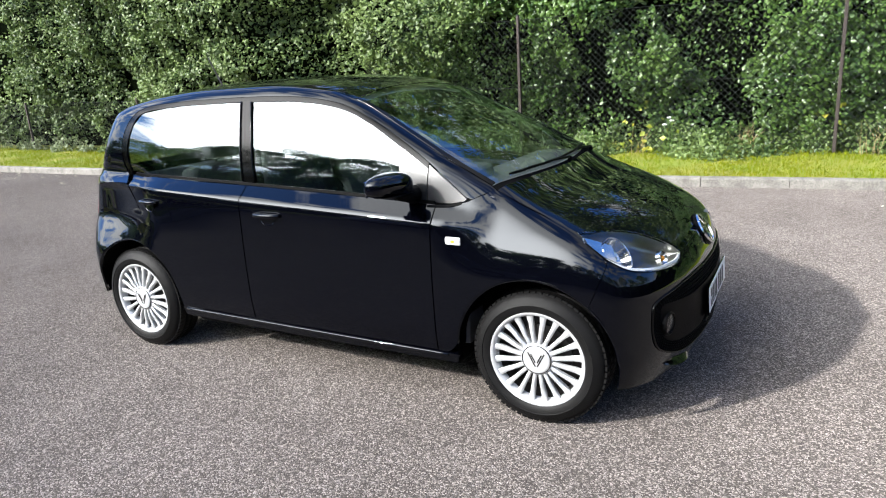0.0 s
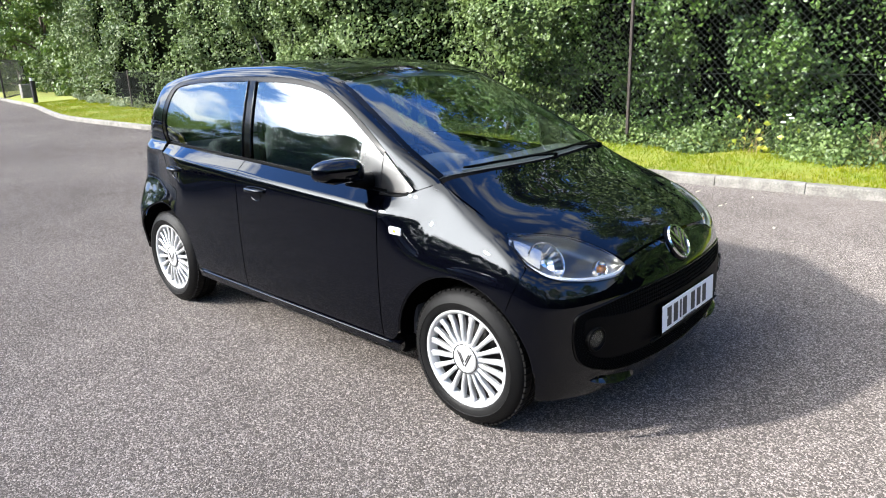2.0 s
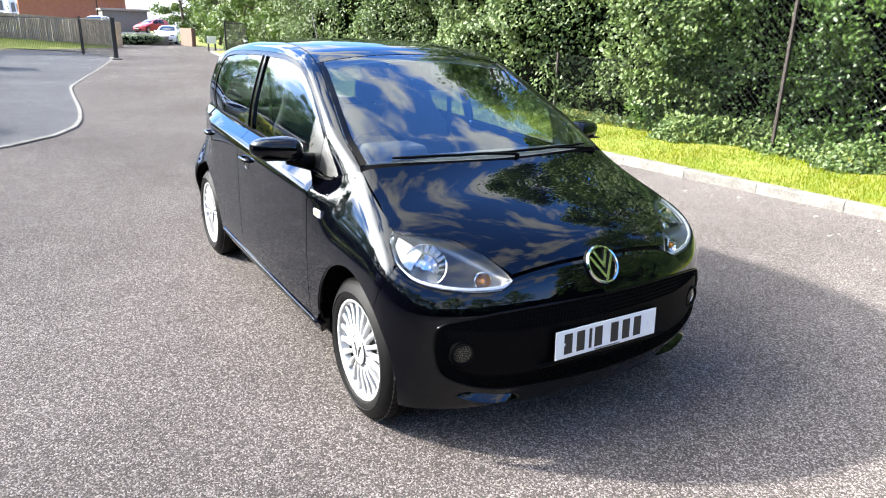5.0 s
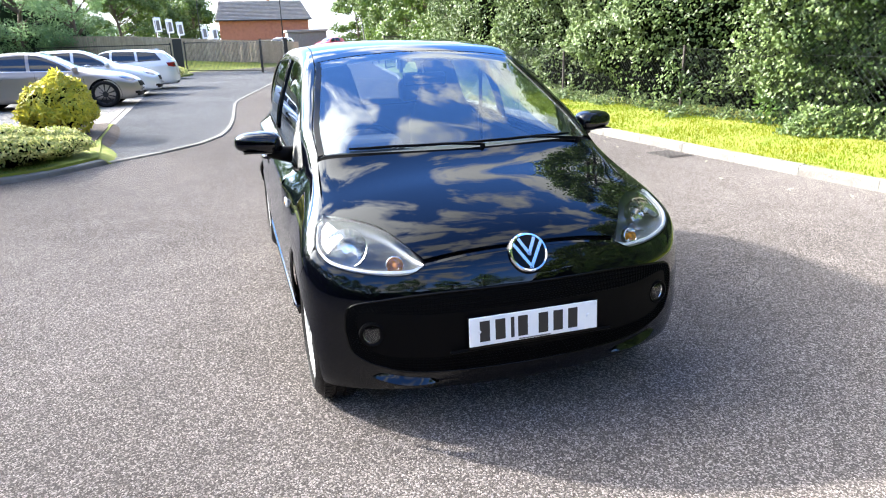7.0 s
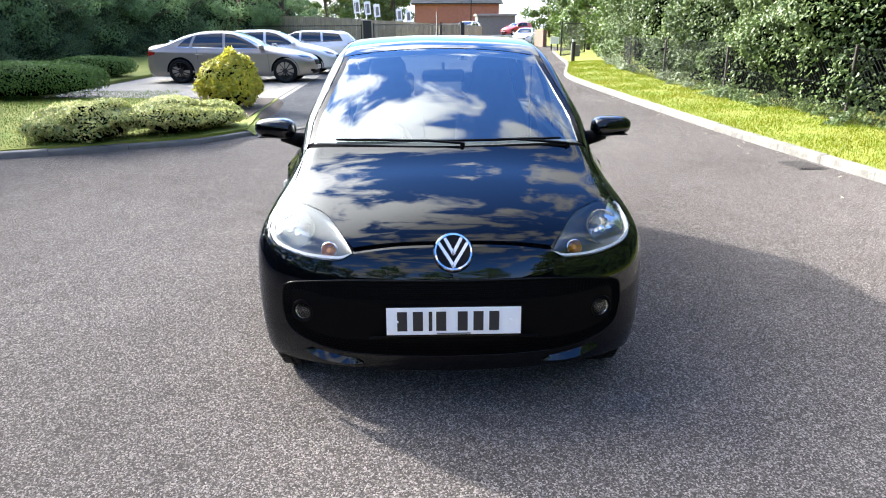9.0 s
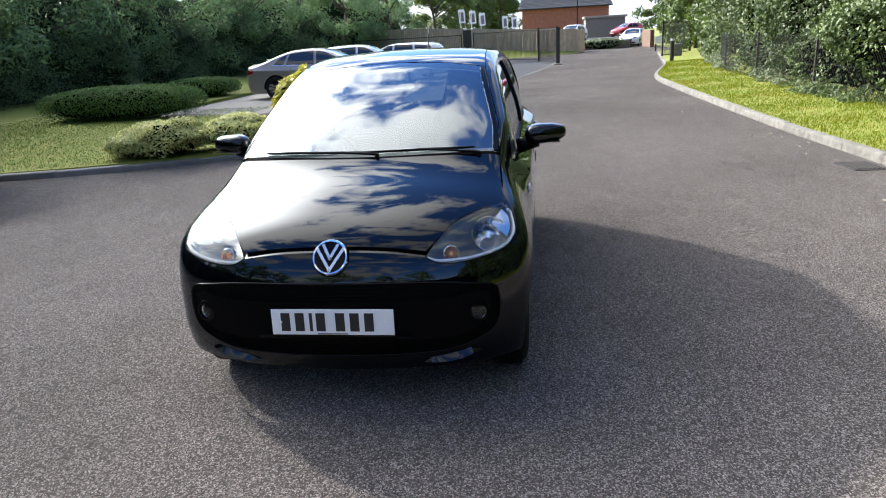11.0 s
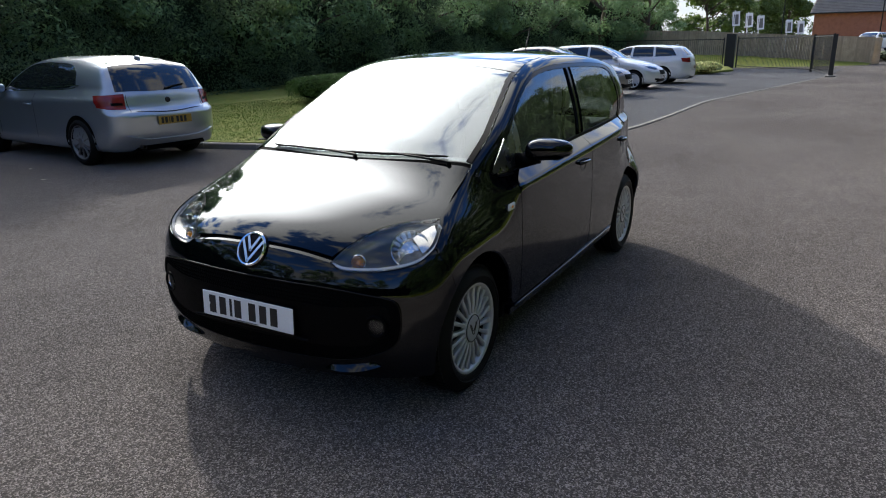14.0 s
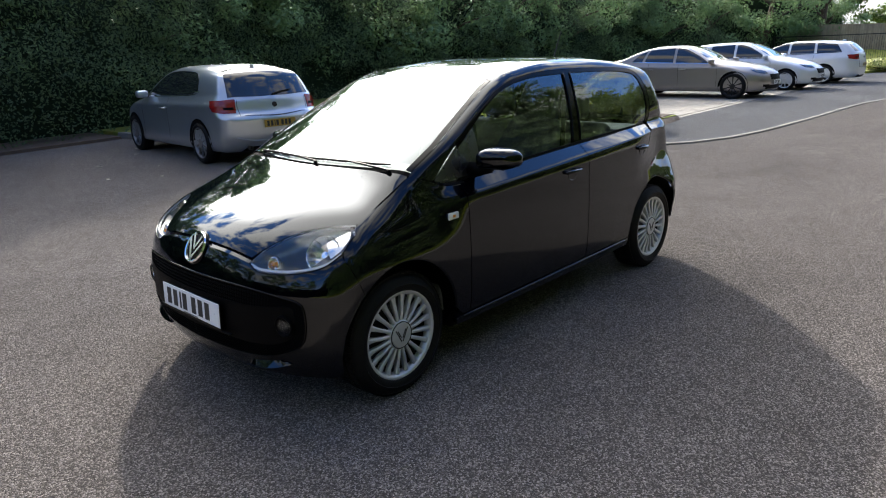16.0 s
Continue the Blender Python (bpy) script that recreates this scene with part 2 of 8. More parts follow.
LEAF_TREE = material("tree_leaves", (0.10, 0.18, 0.085), 0.55, island=0.6, spread=0.45, scale=0.45, rgb2=(0.22, 0.33, 0.14), spec=0.3, translucent=0.42)
LEAF_LIGHT = material("lit_tree_leaves", (0.045, 0.090, 0.013), 0.5, island=1.0, rgb2=(0.105, 0.155, 0.026), translucent=0.32)
LEAF_YELLOW = material("golden_leaves", (0.62, 0.52, 0.04), 0.5, island=1.0, rgb2=(0.34, 0.36, 0.04), translucent=0.35)
LEAF_WEED = material("weed_leaves", (0.20, 0.27, 0.03), 0.5, island=1.0, rgb2=(0.36, 0.34, 0.04), translucent=0.3)
LEAF_VARIEGATED = material("variegated_leaves", (0.66, 0.62, 0.24), 0.55, island=1.0, rgb2=(0.19, 0.26, 0.07), translucent=0.35)
LEAF_BOX = material("clipped_leaves", (0.05, 0.105, 0.022), 0.65, island=1.0, rgb2=(0.10, 0.17, 0.035), translucent=0.2, spec=0.2)
# the gloom under the back trees is put into this dark green
UNDERGROWTH_SHADE = material("undergrowth_shade", (0.022, 0.034, 0.020), 1.0, spec=0.0, spread=0.7, scale=3, fine=0.5, fine_scale=30, bump=1.0, bump_scale=14)
# half-bright copy of the tree leaves: shade from the crowns is in the colour
LEAF_SHADE = material("shaded_shrub_leaves", (0.050, 0.085, 0.045), 0.6, island=0.6, spread=0.6, scale=0.6, rgb2=(0.11, 0.165, 0.075), spec=0.2, translucent=0.35)
# near-black colour holds the shade deep inside hedge and shrubs
THICKET_SHADE = material("thicket_shade", (0.002, 0.003, 0.0014), 1.0, spec=0.0, spread=0.7, scale=3, fine=0.4, fine_scale=30, bump=1.0, bump_scale=14)
BARK = material("bark", (0.10, 0.075, 0.055), 0.95, spread=0.5, scale=6, fine=0.4, fine_scale=40, bump=0.9, bump_scale=30)
RUST = material("rusty_steel", (0.030, 0.021, 0.017), 0.8, spread=0.6, scale=12, fine=0.4, bump=0.4)
WIRE = material("galvanised_wire", (0.016, 0.019, 0.017), 0.8, spec=0.1, spread=0.5, scale=6)
BLACK_METAL = material("black_painted_steel", (0.008, 0.008, 0.009), 0.5, spread=0.3, scale=10, bump=0.1)
WHITE_PAINT = material("white_paint", (0.75, 0.75, 0.73), 0.55, spread=0.15, scale=7, fine=0.1)
TIMBER = material("fence_timber", (0.60, 0.49, 0.35), 0.85, spread=0.4, scale=3, fine=0.35, fine_scale=60, objvar=0.4, island=0.4, bump=0.4, rgb2=(0.30, 0.24, 0.17))
BRICKWORK = material("red_brick", (0.46, 0.17, 0.10), 0.9, spread=0.35, scale=2.5, fine=0.35, fine_scale=20, island=0.3, bump=0.5, rgb2=(0.22, 0.085, 0.055))
ROOF_TILE = material("roof_tiles", (0.32, 0.29, 0.26), 0.9, spread=0.4, scale=1.5, fine=0.3, fine_scale=15, island=0.4, bump=0.5)
CAST_IRON = material("cast_iron", (0.035, 0.03, 0.028), 0.7, metal=0.5, spread=0.5, scale=20, bump=0.4)


# ---- builders ----
def mesh_object(name, verts, faces, mat, parent=None, smooth=False, label=""):
    me = bpy.data.meshes.new(name)
    me.from_pydata([tuple(v) for v in verts], [], faces)
    me.materials.append(mat)
    if smooth:
        me.polygons.foreach_set("use_smooth", [True] * len(me.polygons))
    me.update()
    ob = new(name, me)
    if parent is not None:
        ob.parent = parent
    if label:
        ob["label"] = label
    return ob


def part(name, bm, mat, parent=None, label="", smooth=False, sharp=40):
    """Links a bmesh as one mesh object under a thing or a part."""
    me = bpy.data.meshes.new(name)
    if smooth:
        lim = radians(sharp)
        for f in bm.faces:
            f.smooth = True
        for e in bm.edges:
            if len(e.link_faces) == 2 and e.calc_face_angle(0) > lim:
                e.smooth = False
    bm.to_mesh(me)
    bm.free()
    me.materials.append(mat)
    ob = new(name, me)
    if parent is not None:
        ob.parent = parent
    if label:
        ob["label"] = label
    return ob


def thing(name, m, label, category, group="", kind=""):
    e = new(name)
    e.matrix_basis = m
    return tagged(e, label, category, group, kind)


def box_bm(lo, hi, bevel=0.0, segs=2, bm=None, m=None):
    bm = bm or bmesh.new()
    c = [(a + b) / 2 for a, b in zip(lo, hi)]
    s = [abs(b - a) for a, b in zip(lo, hi)]
    mat = Matrix.Translation(c) @ Matrix.Diagonal((*s, 1))
    r = bmesh.ops.create_cube(bm, size=1.0, matrix=(m @ mat) if m else mat)
    if bevel:
        es = list({e for v in r["verts"] for e in v.link_edges})
        bmesh.ops.bevel(bm, geom=es, offset=bevel, segments=segs, profile=0.5, affect="EDGES")
    return bm


def tube_bm(points, radius, sides=8, bm=None, closed_ends=True):
    """A round bar along a polyline; radius is one number or one for each point."""
    bm = bm or bmesh.new()
    pts = [Vector(p) for p in points]
    rad = radius if isinstance(radius, (list, tuple)) else [radius] * len(pts)
    rings = []
    for i, p in enumerate(pts):
        d = (pts[min(i + 1, len(pts) - 1)] - pts[max(i - 1, 0)]).normalized()
        a = d.orthogonal().normalized() if i == 0 else (rings_a - d * rings_a.dot(d)).normalized()
        rings_a = a
        b = d.cross(a)
        rings.append([bm.verts.new(p + (a * math.cos(k * 2 * math.pi / sides) + b * math.sin(k * 2 * math.pi / sides)) * rad[i]) for k in range(sides)])
    for r0, r1 in zip(rings, rings[1:]):
        for k in range(sides):
            bm.faces.new((r0[k], r0[(k + 1) % sides], r1[(k + 1) % sides], r1[k]))
    if closed_ends:
        bm.faces.new(rings[0][::-1])
        bm.faces.new(rings[-1])
    return bm


def lathe_bm(profile, steps=48, axis="Y", bm=None, close=False):
    """Turns a profile of (radius, along) round an axis."""
    bm = bm or bmesh.new()
    rings = []
    for k in range(steps):
        a = 2 * math.pi * k / steps
        ring = []
        for r, h in profile:
            c, s = r * math.cos(a), r * math.sin(a)
            ring.append(bm.verts.new((c, h, s) if axis == "Y" else ((c, s, h) if axis == "Z" else (h, c, s))))
        rings.append(ring)
    n = len(profile)
    for k in range(steps):
        r0, r1 = rings[k], rings[(k + 1) % steps]
        for i in range(n - 1 + (1 if close else 0)):
            j = (i + 1) % n
            bm.faces.new((r0[i], r0[j], r1[j], r1[i]))
    bmesh.ops.recalc_face_normals(bm, faces=bm.faces[:])
    return bm


def smooth_line(pts, n):
    """n points along a soft curve through pts (Catmull-Rom, evenly spaced)."""
    p = np.array(pts, float)
    if len(p) > 2:
        q = np.vstack([2 * p[0] - p[1], p, 2 * p[-1] - p[-2]])
        out = []
        for i in range(1, len(q) - 2):
            t = np.linspace(0, 1, 16, endpoint=False)[:, None]
            a, b, c, d = q[i - 1], q[i], q[i + 1], q[i + 2]
            out.append(0.5 * (2 * b + (c - a) * t + (2 * a - 5 * b + 4 * c - d) * t ** 2 + (3 * b - a - 3 * c + d) * t ** 3))
        p = np.vstack(out + [p[-1:]])
    s = np.r_[0, np.cumsum(np.linalg.norm(np.diff(p, axis=0), axis=1))]
    u = np.linspace(0, s[-1], n)
    return np.stack([np.interp(u, s, p[:, k]) for k in range(p.shape[1])], 1)


def leaf_mass(name, pos, nor, size, mat, parent=None, seed=1, jitter=0.9, aspect=0.75, fold=0.25, label=""):
    """Many small folded leaves at pos, roughly facing nor."""
    rng = np.random.default_rng(seed)
    n = len(pos)
    d = nor + jitter * rng.normal(size=(n, 3))
    d /= np.linalg.norm(d, axis=1)[:, None] + 1e-9
    r = rng.normal(size=(n, 3))
    a = np.cross(d, r)
    a /= np.linalg.norm(a, axis=1)[:, None] + 1e-9
    b = np.cross(d, a)
    s = (size * rng.uniform(0.55, 1.25, n))[:, None] if np.isscalar(size) else (size * rng.uniform(0.7, 1.2, n))[:, None]
    base, tip = pos - a * s * 0.5, pos + a * s * 0.5 - d * s * fold * 0.4
    left, right = pos + b * s * aspect * 0.5 - d * s * fold, pos - b * s * aspect * 0.5 - d * s * fold
    v = np.stack([base, right, tip, left], 1).reshape(-1, 3)
    me = bpy.data.meshes.new(name)
    me.vertices.add(4 * n)
    me.vertices.foreach_set("co", v.ravel())
    me.loops.add(6 * n)
    idx = (np.arange(n)[:, None] * 4 + np.array([0, 1, 2, 0, 2, 3])).ravel()
    me.loops.foreach_set("vertex_index", idx.astype(np.int32))
    me.polygons.add(2 * n)
    me.polygons.foreach_set("loop_start", (np.arange(2 * n) * 3).astype(np.int32))
    me.materials.append(mat)
    me.update(calc_edges=True)
    me.validate()
    ob = new(name, me)
    if parent is not None:
        ob.parent = parent
    if label:
        ob["label"] = label
    return ob


def lumpy(x, y, z, seed, octaves=((0.9, 1.0), (2.1, 0.5), (5.0, 0.25))):
    """Cheap smooth random field in about -1..1 from a few turned waves."""
    rng = np.random.default_rng(seed)
    out = 0
    for f, a in octaves:
        for _ in range(4):
            k = rng.normal(size=3) * f
            out = out + a * 0.35 * np.sin(k[0] * x + k[1] * y + k[2] * z + rng.uniform(0, 6.28))
    return out


# ---- the ground ----
def prism(name, outline, z0, z1, mat, parent=None, inset=0.0):
    bm = bmesh.new()
    vs = [bm.verts.new((x, y, z1)) for x, y in outline]
    f = bm.faces.new(vs)
    if f.normal.z < 0:
        f.normal_flip()
    bmesh.ops.triangulate(bm, faces=[f])
    es = [e for e in bm.edges if len(e.link_faces) == 1]
    r = bmesh.ops.extrude_edge_only(bm, edges=es)
    for g in r["geom"]:
        if isinstance(g, bmesh.types.BMVert):
            g.co.z = z0
    bmesh.ops.recalc_face_normals(bm, faces=bm.faces[:])
    return part(name, bm, mat, parent)


bm = bmesh.new()
bmesh.ops.create_grid(bm, x_segments=2, y_segments=2, size=900, matrix=Matrix.Translation((0, 0, -0.06)))
tagged(part("ground", bm, TURF), "rough green ground reaching the horizon", "ground", kind="structure")
tagged(prism("road", [(-78, -24), (30, -24), (30, 14), (-78, 14)], -0.05, 0.0, ASPHALT), "grey asphalt drive with pale stone chippings", "road", kind="structure")

KERB_LINE = [(24, 8.2), (12, 8.15), (4, 8.1), (0.5, 8.0), (-0.8, 7.93), (-3, 7.80), (-6.7, 7.58), (-10, 7.50), (-16.5, 7.50), (-20, 7.66), (-23, 8.25), (-27.3, 9.2), (-32, 9.9), (-42, 11.4)]
ISLAND_LINE = [(-5.0, -8.9), (-5.35, -6.1), (-5.98, -3.4), (-6.4, -2.0), (-7.0, -0.75), (-7.45, 0.03), (-8.15, 0.53)]
DROP_LINE = [(-8.15, 0.53), (-8.88, 1.27), (-9.4, 1.65), (-10.6, 2.06), (-13.0, 2.26), (-17.3, 2.40), (-19.3, 2.68), (-25.0, 3.7), (-32.5, 5.0)]


def kerb_run(name, line, height, width, mat, label, heights=None, stone=0.9, side=1):
    """A run of kerb stones end to end along a line, each with a rounded upper edge; the stones lie on the side given."""
    root = thing(name, Matrix(), label, "kerb", kind="structure")
    pts = smooth_line(line, 400)
    seg = np.linalg.norm(np.diff(pts, axis=0), axis=1)
    s = np.r_[0, np.cumsum(seg)]
    n = max(1, round(s[-1] / stone))
    for i in range(n):
        a, b = s[-1] * i / n + 0.004, s[-1] * (i + 1) / n - 0.004
        p, q = [Vector((np.interp(u, s, pts[:, 0]), np.interp(u, s, pts[:, 1]), 0)) for u in (a, b)]
        d = (q - p).normalized()
        nrm = Vector((-d.y, d.x, 0)) * side
        h = height if heights is None else float(np.interp((a + b) / 2 / s[-1], [0, 1], heights))
        h += random.uniform(-0.004, 0.004)
        prof = [(0, -0.05), (0.004, h - 0.022), (0.010, h - 0.007), (0.026, h), (width, h + 0.002), (width, -0.05)]
        vs = [tuple(e + nrm * o + Vector((0, 0, z))) for e in (p, q) for o, z in prof]
        k = len(prof)
        fs = [(j, (j + 1) % k, k + (j + 1) % k, k + j) for j in range(k)] + [tuple(range(k))[::-1], tuple(range(k, 2 * k))]
        mesh_object("kerb_stone", vs, fs, mat, root)
    return root


def offset_line(line, d, n=120):
    p = smooth_line(line, n)
    t = np.gradient(p, axis=0)
    t /= np.linalg.norm(t, axis=1)[:, None]
    return p + np.stack([-t[:, 1], t[:, 0]], 1) * d



# ---- kerbs, verge, lawn, paving ----
kerb_run("kerb", KERB_LINE, 0.105, 0.105, KERB, "pale weathered concrete kerb stones along the grass verge", side=-1)
kerb_run("kerb", ISLAND_LINE, 0.12, 0.13, KERB_DARK, "dark weathered concrete kerb round the lawn", heights=(0.12, 0.06))
kerb_run("kerb", DROP_LINE, 0.03, 0.075, KERB, "flush pale concrete kerb line between drive and parking apron", heights=(0.026, 0.010))



def fence_y(x):
    return float(np.interp(x, [-44, -32, -25, -19, -12, -8, -4, 24], [14.6, 12.2, 10.5, 9.6, 9.35, 9.45, 9.6, 9.85]))


def verge_sheet():
    front = offset_line(KERB_LINE, -0.098, 160)
    vs, fs, k = [], [], 7
    for x, y in front:
        yb = fence_y(x) + 3.0
        for j in range(k):
            u = j / (k - 1)
            yy = y + (yb - y) * u
            zz = 0.105 + 0.05 * math.sin(min(1, u * 2.2) * 1.5) + 0.012 * math.sin(3 * x + 5 * yy)
            vs.append((x, yy, zz if j else 0.10))
    for i in range(len(front) - 1):
        for j in range(k - 1):
            fs.append((i * k + j, (i + 1) * k + j, (i + 1) * k + j + 1, i * k + j + 1))
    ob = mesh_object("verge", vs, fs, TURF, smooth=True)
    return tagged(ob, "strip of sunlit mown grass verge behind the kerb", "grass verge", kind="structure")


verge_sheet()
lawn_edge = [tuple(v) for v in offset_line(ISLAND_LINE, 0.125, 60)]
tagged(prism("lawn", lawn_edge + [(-10.4, 0.14), (-12.7, 0.0), (-13.3, -5.8), (-33, -5.8), (-33, -0.6), (-38, 0.6), (-46, -0.8), (-49.5, -24), (-4.2, -24)], -0.02, 0.10, TURF),
              "shaded lawn with clipped shrubs beside the parking bays", "lawn", kind="structure")
tagged(prism("planting_bed", [(-9.5, 0.14), (-11.9, 0.02), (-12.7, -0.1), (-12.9, -2.2), (-11.6, -2.4), (-10.0, -1.2)], 0.09, 0.115, EARTH), "bare earth bed under the golden shrub", "planting bed", kind="structure")
tagged(prism("shrub_bed", [(-2.0, -8.0), (-4.95, -8.6), (-4.6, -24), (30, -24), (30, -9.0), (6, -8.6)], -0.02, 0.06, EARTH), "dark leaf-littered earth under the trees", "planting bed", kind="structure")
tagged(prism("apron", [tuple(v) for v in offset_line(DROP_LINE, 0.075, 60)] + [(-41, 5.6), (-41, 0.4), (-33, -0.7), (-33, -5.8), (-13.3, -5.8), (-12.65, -0.02), (-10.4, 0.1)], -0.02, 0.012, ASPHALT_APRON),
       "smooth dark asphalt apron in front of parking bays", "road", kind="structure")


def grass_blades(name, n, sampler, seed, size=0.055, mat=None, label="short sunlit yellow-green grass blades"):
    rng = np.random.default_rng(seed)
    p = sampler(rng, n)
    nor = np.tile([0, 0, 0.0], (len(p), 1)) + rng.normal(size=(len(p), 3)) * [1, 1, 0.12]
    up = rng.normal(size=(len(p), 3)) * 0.42 + [0, 0, 1.0]
    up /= np.linalg.norm(up, axis=1)[:, None]
    side = np.cross(up, nor)
    side /= np.linalg.norm(side, axis=1)[:, None] + 1e-9
    h = (size * rng.uniform(0.5, 1.3, len(p)))[:, None]
    v = np.stack([p - side * h * 0.10, p + side * h * 0.10, p + up * h], 1).reshape(-1, 3)
    me = bpy.data.meshes.new(name)
    m = len(p)
    me.vertices.add(3 * m)
    me.vertices.foreach_set("co", v.ravel())
    me.loops.add(3 * m)
    me.loops.foreach_set("vertex_index", np.arange(3 * m, dtype=np.int32))
    me.polygons.add(m)
    me.polygons.foreach_set("loop_start", (np.arange(m) * 3).astype(np.int32))
    me.materials.append(mat or GRASS)
    me.update(calc_edges=True)
    return tagged(new(name, me), label, "grass", kind="stuff")


KERB_FINE = offset_line(KERB_LINE, -0.100, 300)[::-1]


def verge_points(rng, n):
    x = 5 - 33 * rng.random(n) ** 1.25
    y0 = np.interp(x, KERB_FINE[:, 0], KERB_FINE[:, 1])
    y1 = np.array([fence_y(v) for v in x])
    u = rng.random(n)
    y = y0 + (y1 - y0 + 0.25) * u
    z = 0.10 + 0.05 * np.sin(np.minimum(1, (y - y0) / (y1 - y0 + 3.0) * 2.2) * 1.5)
    return np.stack([x, y, z], 1)


def lawn_points(rng, n):
    x, y = -6.2 - 8.5 * rng.random(n), -9 + 9 * rng.random(n)
    edge = np.interp(y, [p[1] for p in lawn_edge], [p[0] for p in lawn_edge])
    keep = (x < edge - 0.02) & (y < -0.05) & ~((x < -10.1) & (y > -2.6))
    return np.stack([x, y, np.full(n, 0.10)], 1)[keep]


grass_blades("grass", 90000, verge_points, 3, 0.045)
grass_blades("grass", 60000, lawn_points, 4, 0.034, LAWN_SHADE, "short green lawn grass with the tree shade in its colour")


def paving():
    """Concrete block paving of the parking bays: the rows nearest the drive are single blocks, the rest one sheet of blocks."""
    root = tagged(prism("parking_bays", [(-12.7, -0.05), (-32.9, -0.65), (-32.9, -5.7), (-13.3, -5.7)], -0.02, 0.014, PAVER), "pale concrete block paving of the parking bays", "paving", kind="structure")
    w, h = 0.2, 0.1
    base = bpy.data.meshes.new("block")
    bm = box_bm((-w / 2 + 0.004, -h / 2 + 0.004, 0), (w / 2 - 0.004, h / 2 - 0.004, 0.012))
    bm.to_mesh(base)
    bm.free()
    base.materials.append(PAVER)
    rng = random.Random(5)
    bm2 = bmesh.new()
    count = 0
    y = -0.22
    row = 0
    while y > -2.8:
        x = -13.2 - (0.1 if row % 2 else 0)
        while x > -17.2:
            dz = 0.013 + rng.uniform(0, 0.004)
            if count < 280:
                o = new("block", base)
                o.parent = root
                o.location = (x, y - 0.035 * (-13 - x), dz)
                count += 1
            else:
                box_bm((x - w / 2 + .004, y - h / 2 + .004 - 0.035 * (-13 - x), dz), (x + w / 2 - .004, y + h / 2 - .004 - 0.035 * (-13 - x), dz + 0.012), bm=bm2)
            x -= w
        y -= h
        row += 1
    p = part("blocks", bm2, PAVER, root)
    tagged(p, kind="stuff")


paving()

# gully grate by the kerb
grate = thing("drain_grate", pose(-5.5, 7.4, 0.0, 0, 0, 3), "rusty cast-iron drain grate set in the asphalt", "drain")
part("frame", box_bm((-0.24, -0.17, -0.03), (0.24, 0.17, 0.006), 0.004), CAST_IRON, grate)
for i in range(7):
    part("bar", box_bm((-0.2, -0.13 + i * 0.043 - 0.011, 0.004), (0.2, -0.13 + i * 0.043 + 0.011, 0.014), 0.003, 1), CAST_IRON, grate)


# ---- chain-link fence and hedge ----
def chain_link(x0, x1, z0, z1, posts, label):
    root = thing("chain_link_fence", Matrix(), label, "fence")
    for x in posts:
        part("post", box_bm((x - 0.021, fence_y(x) - 0.021, -0.05), (x + 0.021, fence_y(x) + 0.021, z1 + 0.06), 0.006, 1), RUST, root, "brown rusty angle-iron post")
    for z in (z0 + 0.02, (z0 + z1) / 2 + 0.02, z1):
        part("line_wire", tube_bm([(x, fence_y(x) - 0.01, z + 0.012 * math.sin(x * 2.1)) for x in np.linspace(x0, x1, 60)], 0.004, 5), WIRE, root)
    vs, fs = [], []
    pitch, r = 0.085, 0.0022
    span = z1 - z0
    for s in (1, -1):
        x = x0 - span
        while x < x1 + span:
            a, b = (x, z0), (x + s * span, z1)
            if s < 0:
                a, b = (x + span, z0), (x, z1)
            pts = []
            lo, hi = min(a[0], b[0]), max(a[0], b[0])
            if hi > x0 and lo < x1:
                t0, t1 = 0.0, 1.0
                dx = b[0] - a[0]
                ta, tb = (x0 - a[0]) / dx, (x1 - a[0]) / dx
                t0, t1 = max(t0, min(ta, tb)), min(t1, max(ta, tb))
                n = 7
                for k in range(n + 1):
                    t = t0 + (t1 - t0) * k / n
                    px, pz = a[0] + dx * t, a[1] + (b[1] - a[1]) * t
                    py = fence_y(px) + 0.018 * math.sin(px * 1.7 + pz * 2.0) + 0.003 * s
                    pts.append((px, py, pz))
                o = len(vs)
                for px, py, pz in pts:
                    vs += [(px - r * s, py, pz + r), (px + r * s, py, pz - r), (px, py - r * 1.6, pz)]
                for k in range(n):
                    for j in range(3):
                        fs.append((o + k * 3 + j, o + k * 3 + (j + 1) % 3, o + k * 3 + 3 + (j + 1) % 3, o + k * 3 + 3 + j))
            x += pitch
    tagged(mesh_object("mesh_wire", vs, fs, WIRE, root, label="grey diamond wire mesh"), kind="stuff")


chain_link(-6.6, 6.0, 0.12, 2.08, (-3.93, 0.22, 4.2), "old chain-link fence with rusty posts, overgrown by ivy")
chain_link(-22.0, -6.62, 0.12, 1.20, (-20.4, -16.3, -12.2, -8.1), "low stretch of chain-link fence under hanging ivy")


